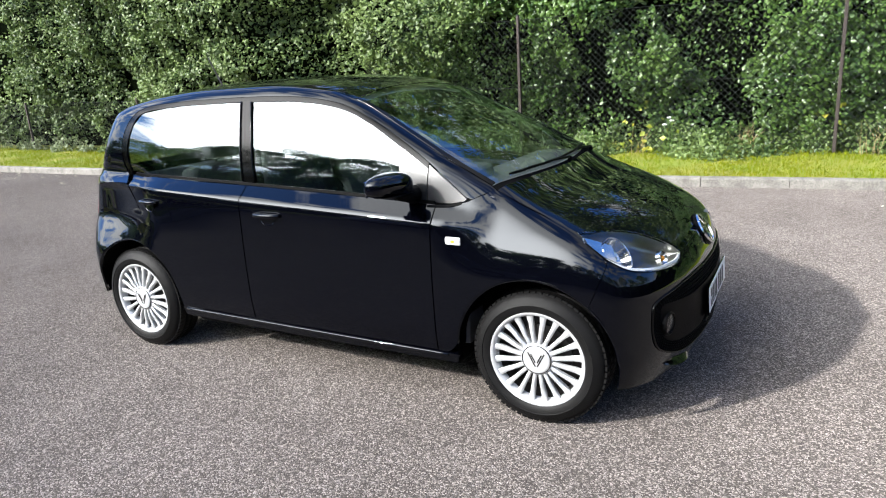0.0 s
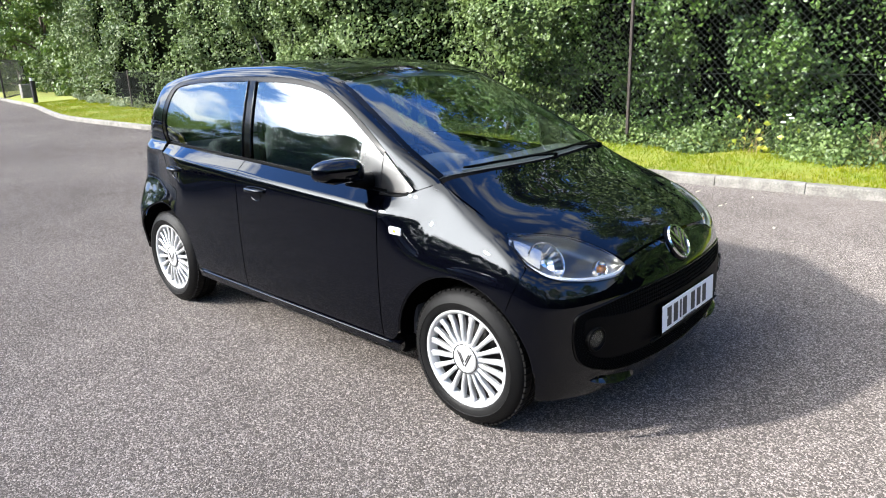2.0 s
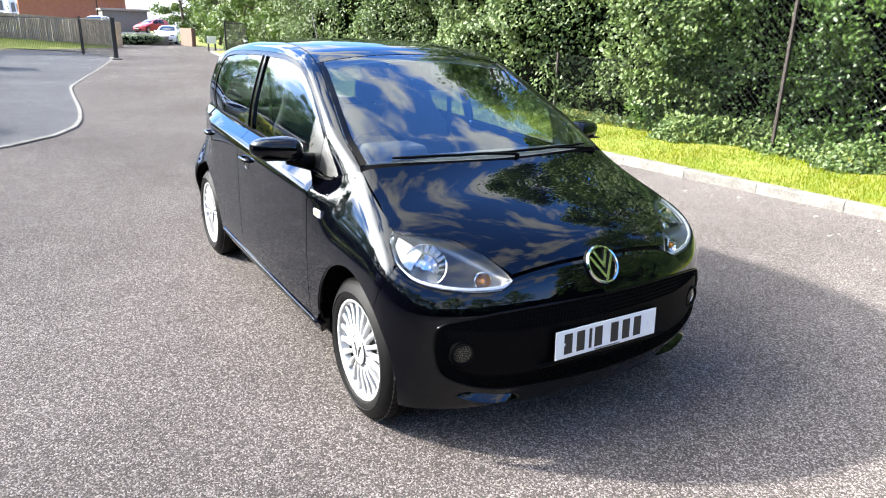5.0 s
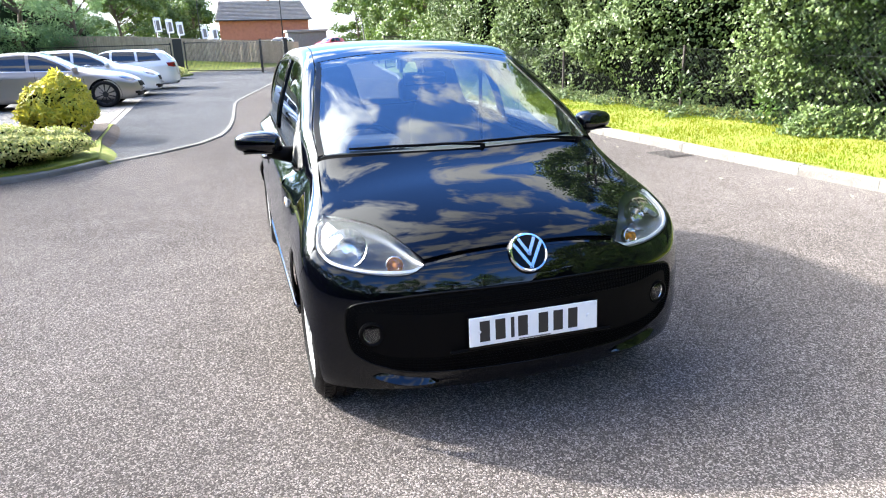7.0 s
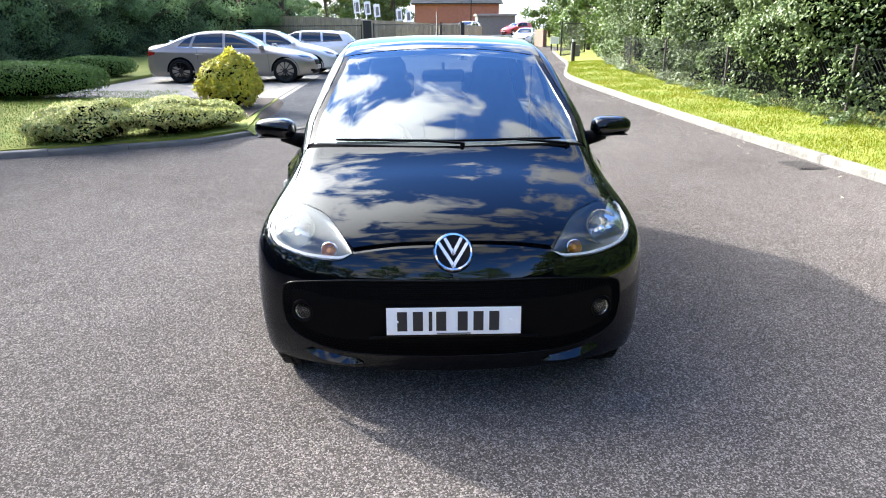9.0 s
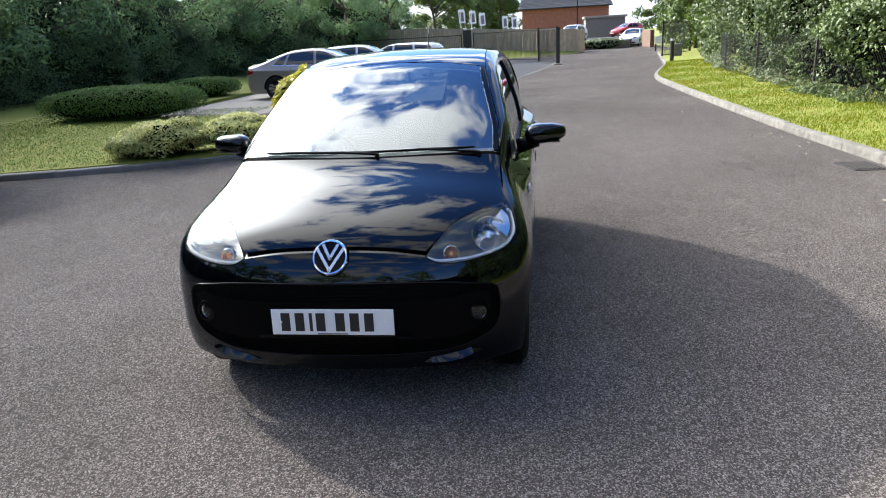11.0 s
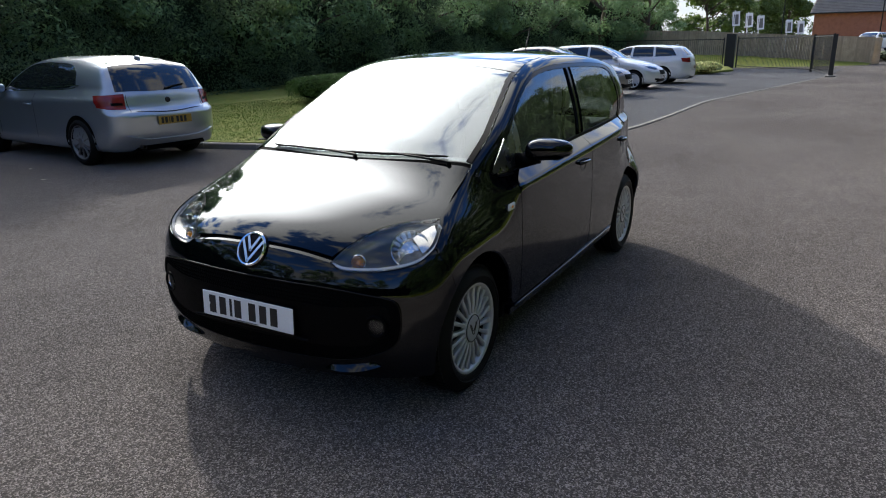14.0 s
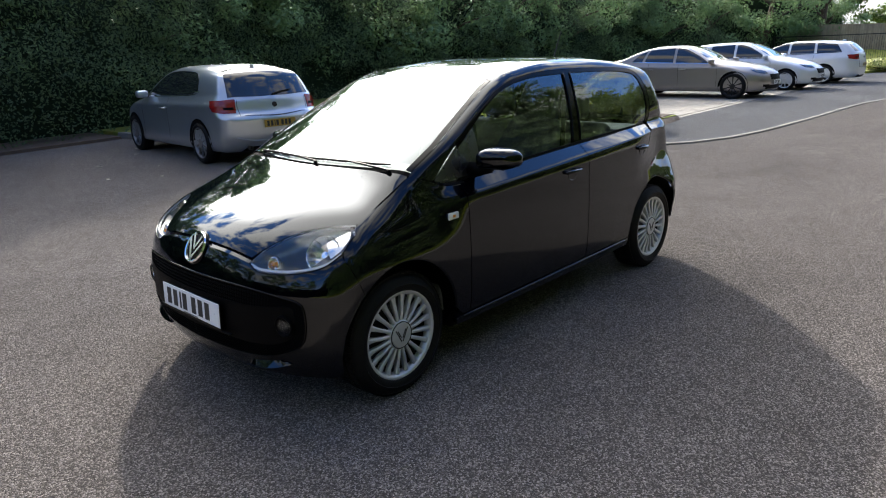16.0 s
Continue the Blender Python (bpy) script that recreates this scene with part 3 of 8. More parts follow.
def shade_thicket(name, path, height, depth, seed, label, mat=None):
    """A lumpy sheet for stems and inner leaves along a plan line, their shade put into its dark colour."""
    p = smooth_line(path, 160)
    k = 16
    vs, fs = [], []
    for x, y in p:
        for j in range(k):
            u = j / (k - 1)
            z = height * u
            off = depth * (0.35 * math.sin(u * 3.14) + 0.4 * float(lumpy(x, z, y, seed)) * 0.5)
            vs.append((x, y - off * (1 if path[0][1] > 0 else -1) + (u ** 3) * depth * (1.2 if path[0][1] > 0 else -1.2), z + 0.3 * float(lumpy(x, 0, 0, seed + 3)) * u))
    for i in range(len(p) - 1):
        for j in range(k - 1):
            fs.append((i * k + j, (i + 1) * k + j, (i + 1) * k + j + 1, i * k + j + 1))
    ob = mesh_object(name, vs, fs, mat or THICKET_SHADE, smooth=True)
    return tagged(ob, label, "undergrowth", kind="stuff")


shade_thicket("undergrowth", [(30, 11.0), (10, 11.0), (-6, 10.9), (-12, 10.35), (-20, 10.6), (-26, 12.0), (-34, 14.4)], 4.6, 0.7, 11, "near-black sheet behind the ivy hedge, for the shade among its stems")


def hedge_leaves(name, n, x0, x1, zlo, zhi, front, depth, size, mat, seed, label, thin=None, power=1.0, cat="hedge", clump=0.35, deep=1.0, spill=0.0):
    """Leaves over a bulging sheet in front of the thicket; thin(x, z) gives where the cover is open."""
    rng = np.random.default_rng(seed)
    x = x0 + (x1 - x0) * rng.random(n) ** power
    z = zlo + (zhi - zlo) * rng.random(n)
    b = lumpy(x, z * 1.2, 0 * x, seed + 1)
    fine = lumpy(x * 2.5, z * 3.0, 0 * x, seed + 2)
    y = np.array([fence_y(v) for v in x]) + front - clump * b - 0.20 * fine + np.abs(rng.normal(size=n)) * depth
    y = y - spill * (1 - (z - zlo) / (zhi - zlo)) ** 1.5 * (1 + 0.5 * lumpy(x * 1.7, 0 * x, 0 * x, seed + 21))
    # pockets where the leaves draw back into shade
    void = np.clip(0.25 - 1.5 * lumpy(x * 1.9, z * 2.3, 0 * x, seed + 9), 0, 1)
    gully = np.clip(1.6 * lumpy(x * 1.15, z * 0.22, 0 * x, seed + 13) - 0.30, 0, 1)
    y = y + deep * (0.42 * void + 0.55 * gully)
    void = deep * np.maximum(void, 0.8 * gully)
    gx = lumpy(x + 0.05, z * 1.2, 0 * x, seed + 1) - b
    gz = lumpy(x, (z + 0.05) * 1.2, 0 * x, seed + 1) - b
    nor = np.stack([-gx * clump / 0.05 * 0.8, -np.ones(n), 0.45 - gz * clump / 0.05 * 0.8], 1)
    nor /= np.linalg.norm(nor, axis=1)[:, None]
    keep = rng.random(n) < (1 - 0.6 * void) * (1.0 if thin is None else thin(x, z))
    p = np.stack([x, y, z], 1)[keep]
    ob = leaf_mass(name, p, nor[keep], size, mat, seed=seed + 5, jitter=0.75)
    return tagged(ob, label, cat, kind="stuff")


def sm(a, b, v):
    t = np.clip((v - a) / (b - a), 0, 1)
    return t * t * (3 - 2 * t)


def open_foot(x, z):
    """Ivy hangs over the upper fence; below it the wire shows, with few leaves."""
    hem = 0.80 + 0.16 * np.sin(x * 1.9) + 0.12 * np.sin(x * 4.3 + 1) + 0.30 * np.sin(x * 0.61 + 2)
    return 0.16 + 0.84 * sm(hem - 0.18, hem + 0.12, z)


def ivy_cover(x, z):
    edge = -5.0 + 0.35 * np.sin(z * 4.1) + 0.25 * np.sin(z * 9 + 1) + 0.9 * sm(2.0, 2.5, z) - 0.6 * sm(0.9, 0.2, z)
    return np.clip((edge - x) * 3.0, 0, 1) * open_foot(x, z)


hedge_leaves("ivy", 66000, -4.0, -16.0, 0.15, 4.6, -0.16, 0.14, 0.076, LEAF_IVY, 21, "dense dark green ivy with sunlit leaves over the fence", ivy_cover, deep=0.5)
hedge_leaves("ivy", 56000, -16.0, -36.0, 0.15, 5.0, -0.10, 0.18, 0.095, LEAF_IVY, 22, "dense dark green ivy hedge along the verge", open_foot, deep=1.35)
hedge_leaves("ivy", 26000, 10.0, -6.2, 2.2, 5.2, 0.25, 0.35, 0.11, LEAF_IVY, 23, "dark ivy hanging above the chain-link fence", clump=0.45)


def bramble_cover(x, z):
    hole = 0.75 * sm(1.7, 0.4, np.abs((x + 4.5) / 0.6) ** 2 + np.abs((z - 1.6) / 0.62) ** 2) + 0.7 * sm(1.4, 0.3, np.abs((x + 4.3) / 0.8) ** 2 + np.abs((z - 0.62) / 0.22) ** 2) + 0.55 * sm(1.3, 0.2, np.abs((x + 1.2) / 0.8) ** 2 + np.abs((z - 0.75) / 0.3) ** 2) + 0.85 * sm(-0.12, -0.40, lumpy(x * 1.9, z * 2.3, 0 * x, 77))
    return np.clip(1.0 - 1.1 * hole, 0.03, 1)


hedge_leaves("brambles", 95000, 8.0, -6.4, 0.15, 3.4, 0.22, 0.20, 0.074, LEAF_YOUNG, 31, "bright green brambles growing through the wire fence", bramble_cover, deep=0.3)

hedge_leaves("brambles", 26000, 8.0, -6.4, 0.15, 3.2, 0.62, 0.22, 0.062, LEAF_YOUNG, 36, "shaded bramble leaves deep behind the wire fence", lambda x, z: np.clip(0.75 + 0.9 * lumpy(x * 1.3, z * 2.0, 0 * x, 78), 0.05, 1), deep=0.6)


def foot_cover(x, z):
    return sm(0.62 + 0.2 * np.sin(x * 2.3), 0.14, z)


hedge_leaves("ground_ivy", 30000, 8.0, -5.6, 0.125, 0.54, -0.10, 0.12, 0.055, LEAF_IVY, 33, "low green ivy and weeds at the foot of the fence", foot_cover, cat="weeds", clump=0.12, spill=0.46)
hedge_leaves("ground_ivy", 11000, -5.4, -14.0, 0.125, 0.36, -0.06, 0.10, 0.05, LEAF_IVY, 37, "thin low ivy along the foot of the wire fence", foot_cover, cat="weeds", clump=0.10, spill=0.34)
hedge_leaves("ground_ivy", 7000, -14.0, -30.0, 0.14, 0.45, -0.1, 0.12, 0.07, LEAF_GREY, 34, "greyish weeds at the foot of the hedge", foot_cover, cat="weeds", clump=0.12)
hedge_leaves("weeds", 700, 4.0, -3.4, 0.14, 0.95, -0.05, 0.10, 0.085, LEAF_WEED, 35, "yellow-green weeds against the fence", lambda x, z: sm(1.0, 0.2, z) * sm(0.1, 0.9, np.sin(x * 2.9 + 1)), cat="weeds", clump=0.1)


# ---- trees ----
def tree(name, base, height, spread, leaf_mat, label, seed, n=7000, size=0.2, clumps=70, low=0.15, aspect=0.75):
    rng = np.random.default_rng(seed)
    root = thing(name, Matrix.Translation(base), label, "tree")
    bm = bmesh.new()
    lean = rng.normal(size=2) * 0.03
    r0 = 0.045 * height * 0.5
    pts = [(lean[0] * h * h, lean[1] * h * h, h) for h in np.linspace(-0.1, height * 0.8, 7)]
    tube_bm(pts, [r0 * (1 - 0.8 * i / 6) for i in range(7)], 8, bm)
    part("trunk", bm, BARK, root, smooth=True)
    cen = []
    for i in range(clumps):
        u = rng.random() ** 0.8
        z = height * (low + (1 - low) * u)
        prof = math.sin(math.pi * (0.12 + 0.84 * u)) ** 0.7
        a, rr = rng.uniform(0, 6.283), spread * prof * math.sqrt(rng.uniform(0.15, 1))
        cen.append((rr * math.cos(a), rr * math.sin(a), z))
    cen = np.array(cen)
    bm = bmesh.new()
    for c in cen[::4]:
        h = c[2] * 0.65
        tube_bm([(lean[0] * h * h, lean[1] * h * h, h), tuple(c * [0.5, 0.5, 0.85] + [0, 0, 0.1]), tuple(c)], [r0 * 0.35, r0 * 0.2, r0 * 0.06], 5, bm)
    tagged(part("branchwork", bm, BARK, root, smooth=True), kind="stuff")
    which = rng.integers(0, clumps, n)
    d = rng.normal(size=(n, 3))
    d /= np.linalg.norm(d, axis=1)[:, None]
    rad = spread * 0.30 * rng.uniform(0.5, 1.15, clumps)
    p = cen[which] + d * (rad[which] * rng.random(n) ** 0.4)[:, None] * [1, 1, 0.75]
    p[:, 2] = np.maximum(p[:, 2], 0.1)
    leaf_mass("crown", p, d + [0, 0, 0.35], size, leaf_mat, root, seed + 1, jitter=0.5, aspect=aspect)
    return root


def turned(x, y, s, a):
    return Matrix.Translation((x, y, 0)) @ Matrix.Rotation(a, 4, "Z") @ Matrix.Scale(s, 4)


dark_a = tree("tree", (-9.5, -13.0, 0), 8.2, 2.8, LEAF_TREE, "dark dense broadleaf tree behind the lawn", 41, 16000, 0.19, 90, 0.06, 0.36)
dark_b = tree("tree", (-13.6, -14.4, 0), 9.2, 3.0, LEAF_TREE, "tall dark tree behind the lawn", 42, 16000, 0.19, 85, 0.08, 0.36)
lit_a = tree("tree", (-30.5, 15.2, 0), 7.8, 2.5, LEAF_LIGHT, "sunlit green tree beside the drive", 43, 9000, 0.2, 80, 0.03)
rt = random.Random(8)
# the last three trees are unseen, added to fill the car's reflections
BACK_ROW = [(-5.9, -11.8, 0.9), (-2.6, -11.4, 0.92), (1.2, -11.6, 0.92), (5.2, -11.4, 0.94), (9.5, -11.8, 0.98), (-17.5, -14.6, 1.2), (-21.5, -14.8, 1.2), (-25.6, -14.2, 1.2), (-29.8, -14.0, 1.15), (-34.2, -13.6, 1.0),
            (-38.6, -12.8, 1.0), (-42.8, -11.6, 1.0), (14, -11.5, 1.05), (18.5, -10, 1.0), (-7.6, -14.5, 1.0), (-0.4, -14.0, 1.0), (-47, -9.5, 1.05), (-51, -7.0, 1.0), (22, -4, 1.1), (24, 2, 1.1), (24.5, 8, 1.1)]
for i, (x, y, s) in enumerate(BACK_ROW):
    copy_thing(dark_a if i % 2 else dark_b, turned(x, y, s * rt.uniform(0.95, 1.05), rt.uniform(0, 6.28)))
LIT_ROW = [(-37.5, 13.6, 0.85), (-31.5, 13.0, 0.85), (-43.5, 14.0, 0.95), (-34.5, 15.8, 1.0), (-38.5, 14.8, 1.05), (-43, 15.2, 1.1), (-48, 15.5, 1.1), (-25.5, 14.6, 0.95), (-20.0, 13.2, 0.92), (-14.5, 13.2, 0.95), (-9.0, 13.6, 0.92), (-3.5, 13.8, 0.95), (2.0, 13.7, 0.95), (8, 13.6, 1.0), (14, 13.4, 1.0),
           (-55, 16, 1.1), (-62, 17, 1.2), (-80, 22, 1.3), (-72, 23, 1.3)]
for x, y, s in LIT_ROW:
    copy_thing(lit_a, turned(x, y, s * rt.uniform(0.95, 1.05), rt.uniform(0, 6.28)))
tall = tree("tree", (-11.5, 15.6, 0), 15.0, 4.6, LEAF_LIGHT, "tall broadleaf tree rising behind the ivy hedge", 45, 22000, 0.24, 120, 0.22)
for x, y, s in ((-5.5, 15.0, 0.82), (0.5, 15.4, 0.86), (6.5, 15.2, 0.84), (-17.5, 16.4, 0.84), (12.5, 15.6, 0.9)):
    copy_thing(tall, turned(x, y, s, rt.uniform(0, 6.28)))
far_a = tree("tree", (-88, -20, 0), 11.0, 4.6, LEAF_LIGHT, "green tree in the distance beyond the fence", 47, 15000, 0.36, 90, 0.0)
for x, y, s in ((-92, -9, 1.0), (-84, -32, 1.1), (-106, -6, 0.85), (-112, -1.5, 0.85), (-118, -12, 1.1), (-126, -4, 1.0), (-78, -14, 0.8), (-112, 24, 1.0), (-104, 29, 1.0), (-70, -22, 0.9)):
    copy_thing(far_a, turned(x, y, s, rt.uniform(0, 6.28)))
shade_thicket("undergrowth", [(30, -10.6), (8, -10.4), (0, -9.9), (-6, -10.4), (-10, -12.6), (-18, -13.8), (-30, -13.4), (-44, -11.5), (-54, -6.5)], 4.2, 0.9, 12, "undergrowth sheet under the trees, shade put into its dark colour", UNDERGROWTH_SHADE)

# unseen bank added past the drive: darkens reflections, cuts light from the horizon
shade_thicket("undergrowth", [(24, 12.5), (21.5, 9), (21.5, 0), (20.5, -7), (19, -10.4)], 4.4, 0.5, 13, "unseen dark bank added to close the drive in reflections")


def low_cover(name, n, path, zhi, size, mat, seed, label):
    rng = np.random.default_rng(seed)
    p = smooth_line(path, 300)
    i = rng.integers(0, 300, n)
    z = zhi * rng.random(n)
    hollow = np.clip(0.35 - 1.4 * lumpy(p[i, 0] * 0.9, z * 1.3, p[i, 1] * 0.9, seed + 4), 0, 1)
    out = 0.55 + 0.55 * lumpy(p[i, 0], z * 1.4, p[i, 1], seed) - 0.25 * z / zhi - 0.9 * hollow
    pos = np.stack([p[i, 0] + rng.normal(size=n) * 0.15, p[i, 1] + out + rng.normal(size=n) * 0.15, z], 1)
    nor = np.tile([0.1, 0.8, 0.5], (n, 1))
    pos, nor = pos[rng.random(n) > 0.55 * hollow], nor[:1]
    nor = np.tile(nor, (len(pos), 1))
    return tagged(leaf_mass(name, pos, nor, size, mat, seed=seed, jitter=0.6, aspect=0.5), label, "shrubs", kind="stuff")


low_cover("shrubs", 180000, [(20, -10.0), (8, -9.6), (2, -9.0), (-2.5, -8.8), (-5, -9.5), (-8, -10.9), (-11, -12.6), (-18, -13.0), (-30, -12.6), (-44, -10.6)], 4.0, 0.078, LEAF_SHADE, 51, "evergreen shrubs under the trees, shade put into their leaf colour")


# ---- clipped and loose shrubs on the island ----
def shrub(name, c, r, n, size, mat, label, seed, flat=0.0, lump=0.12, aspect=0.75, cone=0.0):
    """A rounded shrub: a near-black core painted as inner shade and a coat of leaves; flat gives a trimmed top."""
    rng = np.random.default_rng(seed)
    root = thing(name, Matrix.Translation(c), label, "shrub")

    def shell(d, k=1.0):
        b = 1 + lump * lumpy(d[:, 0] * 3, d[:, 1] * 3, d[:, 2] * 3, seed)
        e = 2.0 + 2.2 * flat
        q = (np.abs(d) ** e).sum(1) ** (-1 / e)
        return d * (b * q * k)[:, None] * r
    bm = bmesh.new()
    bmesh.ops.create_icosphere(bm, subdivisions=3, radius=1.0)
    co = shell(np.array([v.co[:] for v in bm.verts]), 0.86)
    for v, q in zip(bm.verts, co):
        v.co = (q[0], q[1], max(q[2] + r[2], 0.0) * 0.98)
    part("inner_mass", bm, THICKET_SHADE, root, smooth=True)
    d = rng.normal(size=(n, 3))
    d[:, 2] = np.where(d[:, 2] < -0.75, -d[:, 2], d[:, 2])
    d /= np.linalg.norm(d, axis=1)[:, None]
    p = shell(d) * rng.uniform(0.86, 1.05, n)[:, None]
    p[:, 2] = np.maximum(p[:, 2] + r[2], 0.02)
    p[:, :2] *= (1 + cone * (0.45 - p[:, 2] / (2 * r[2])))[:, None]
    leaf_mass("foliage", p, d + [0, 0, 0.3], size, mat, root, seed + 1, jitter=0.6 if not flat else 0.9, aspect=aspect)
    return root


shrub("golden_shrub", (-11.05, -0.52, 0.1), (0.60, 0.58, 0.49), 6500, 0.115, LEAF_YELLOW, "bright golden-leaved rounded shrub on bare earth", 61, lump=0.13, aspect=0.36, cone=0.55)
for k, (x, y, rx, ry, rz) in enumerate([(-7.85, -0.55, 0.64, 0.6, 0.28), (-7.30, -1.40, 0.6, 0.66, 0.28), (-8.45, -0.20, 0.5, 0.42, 0.22), (-7.12, -1.75, 0.42, 0.42, 0.22)]):
    shrub("variegated_shrub", (x, y, 0.09), (rx, ry, rz * 0.9), 6000, 0.052, LEAF_VARIEGATED, "low cream-and-green variegated shrub by the kerb", 62 + k, lump=0.22, aspect=0.5)
shrub("clipped_shrub", (-13.5, -5.95, 0.08), (1.2, 1.85, 0.38), 20000, 0.042, LEAF_BOX, "large dark green clipped dome shrub on the lawn", 70, flat=0.5, lump=0.03)
shrub("clipped_shrub", (-19.8, -7.0, 0.08), (1.0, 1.1, 0.32), 8000, 0.05, LEAF_BOX, "low dark clipped shrub behind the parking bays", 71, flat=0.4, lump=0.04)
shrub("variegated_shrub", (-34.4, -0.3, 0.08), (1.0, 0.8, 0.25), 1500, 0.12, LEAF_VARIEGATED, "pale low shrub by the gate", 72, lump=0.15)


# ---- gates, timber fence, far buildings ----
def railing(name, a, b, z0, z1, label, bars=0.125, posts=True):
    """Upright round bars between two flat rails."""
    root = thing(name, Matrix(), label, "gate")
    a, b = Vector((*a, 0)), Vector((*b, 0))
    d = (b - a)
    n = max(2, int(d.length / bars))
    m = Matrix.Translation(a) @ Matrix.Rotation(math.atan2(d.y, d.x), 4, "Z")
    for z in (z0, z1 - 0.08):
        part("rail", box_bm((0, -0.02, z), (d.length, 0.02, z + 0.045), m=m), BLACK_METAL, root)
    for i in range(n + 1):
        p = a + d * (i / n)
        part("bar", tube_bm([(p.x, p.y, z0 + 0.01), (p.x, p.y, z1)], 0.008, 5), BLACK_METAL, root)
    if posts:
        for p in (a, b):
            part("stile", box_bm((p.x - 0.035, p.y - 0.035, 0.02), (p.x + 0.035, p.y + 0.035, z1 + 0.04)), BLACK_METAL, root)
    return root


railing("gate", (-43.3, 0.1), (-37.6, 4.2), 0.10, 1.75, "open black steel bar gate across the apron")
railing("gate", (-37.4, 4.25), (-32.9, 5.08), 0.10, 1.75, "black steel bar gate leaf beside its post")
railing("railing", (-43.5, -0.7), (-46, -8.5), 0.15, 1.7, "black bar railing beside the lawn")
railing("railing", (-46, -8.5), (-47, -15), 0.15, 1.7, "black bar railing behind the lawn")
post = thing("gate_post", Matrix.Translation((-43.4, -0.3, 0)), "thick black square gate post", "post")
part("shaft", box_bm((-0.2, -0.26, 0), (0.2, 0.26, 1.95), 0.01), BLACK_METAL, post)
post = thing("gate_post", Matrix.Translation((-32.5, 5.12, 0)), "black steel gate post at the kerb's end", "post")
part("shaft", box_bm((-0.09, -0.09, 0), (0.09, 0.09, 1.72), 0.008), BLACK_METAL, post)
part("cap", box_bm((-0.11, -0.11, 1.72), (0.11, 0.11, 1.75), 0.005), BLACK_METAL, post)
part("base", box_bm((-0.45, -0.2, -0.01), (0.3, 0.2, 0.07), 0.02), KERB_DARK, post)


BROWN_BRICK = material("brown_brick", (0.15, 0.085, 0.055), 0.9, spread=0.5, scale=4, fine=0.4, fine_scale=20, bump=0.5)


def board_fence(path, z, foot, label):
    root = thing("timber_fence", Matrix(), label, "fence")
    p = smooth_line(path, 400)
    s = np.r_[0, np.cumsum(np.linalg.norm(np.diff(p, axis=0), axis=1))]
    n = int(s[-1] / 0.17)
    for i in range(n):
        q, r = [np.array([np.interp(u, s, p[:, 0]), np.interp(u, s, p[:, 1])]) for u in (s[-1] * i / n, s[-1] * (i + 1) / n - 0.012)]
        d = r - q
        m = Matrix.Translation((*q, 0)) @ Matrix.Rotation(math.atan2(d[1], d[0]), 4, "Z")
        zz = float(np.interp(i / n, np.linspace(0, 1, len(z)), z))
        part("board", box_bm((0, -0.012, float(np.interp(i / n, np.linspace(0, 1, len(foot)), foot))), (float(np.linalg.norm(d)), 0.012 + 0.012 * (i % 2), zz), m=m), TIMBER, root)
    return root


FENCE_PATH = [(-51.0, -10.5), (-49, -4.6), (-48.3, -2.4), (-48.4, 1.0), (-49.0, 4.3), (-50.6, 7.3)]
FENCE_FOOT = (0.75, 0.75, 0.70, 0.55, 0.30, 0.05)


def grass_bank():
    """Sunlit grass that climbs from the gates to the foot of the timber fence."""
    p = smooth_line(FENCE_PATH, 60)
    vs, fs, k = [], [], 8
    for i, (x, y) in enumerate(p):
        top = float(np.interp(i / 59, np.linspace(0, 1, 6), FENCE_FOOT)) + 0.04
        for j in range(k):
            u = j / (k - 1)
            vs.append((x - 0.3 + (4.6 - 2.6 * max(0.0, (i - 38) / 21)) * u, y - 0.25 * u, 0.004 + top * (1 - u * u * (3 - 2 * u)) + 0.02 * math.sin(3.1 * y + 4 * u) * (1 - u)))
    for i in range(59):
        for j in range(k - 1):
            fs.append((i * k + j, i * k + j + 1, (i + 1) * k + j + 1, (i + 1) * k + j))
    tagged(mesh_object("grass_bank", vs, fs, TURF, smooth=True), "sunlit grass bank below the timber fence", "grass", kind="structure")


grass_bank()
board_fence(FENCE_PATH, (2.35, 2.35, 2.25, 2.0, 1.8, 1.65), FENCE_FOOT, "weathered brown close-boarded timber fence")
wall = thing("end_pillar", Matrix.Translation((-51.4, 7.5, 0)), "pale rendered fence end pillar", "wall")
part("shaft", box_bm((-0.4, -0.2, 0), (0.4, 0.2, 1.62), 0.01), TIMBER, wall)
low = thing("retaining_wall", Matrix.Translation((-57.0, 9.7, 0)), "low grey retaining wall below the parked cars", "wall")
part("wall", box_bm((-0.3, -2.6, -0.05), (0.3, 2.0, 0.62), 0.02), KERB, low)
bw = thing("brick_wall", Matrix.Translation((-54.5, 13.0, 0)), "brown brick boundary wall end", "wall")
part("wall", box_bm((-3.5, -0.15, -0.05), (0.6, 0.15, 1.3), 0.01), BROWN_BRICK, bw)
shrub("hedge_shrub", (-56.0, 9.4, 0.0), (0.5, 1.9, 0.42), 1400, 0.14, LEAF_GREY, "grey-green planting on the retaining wall", 75, lump=0.15)


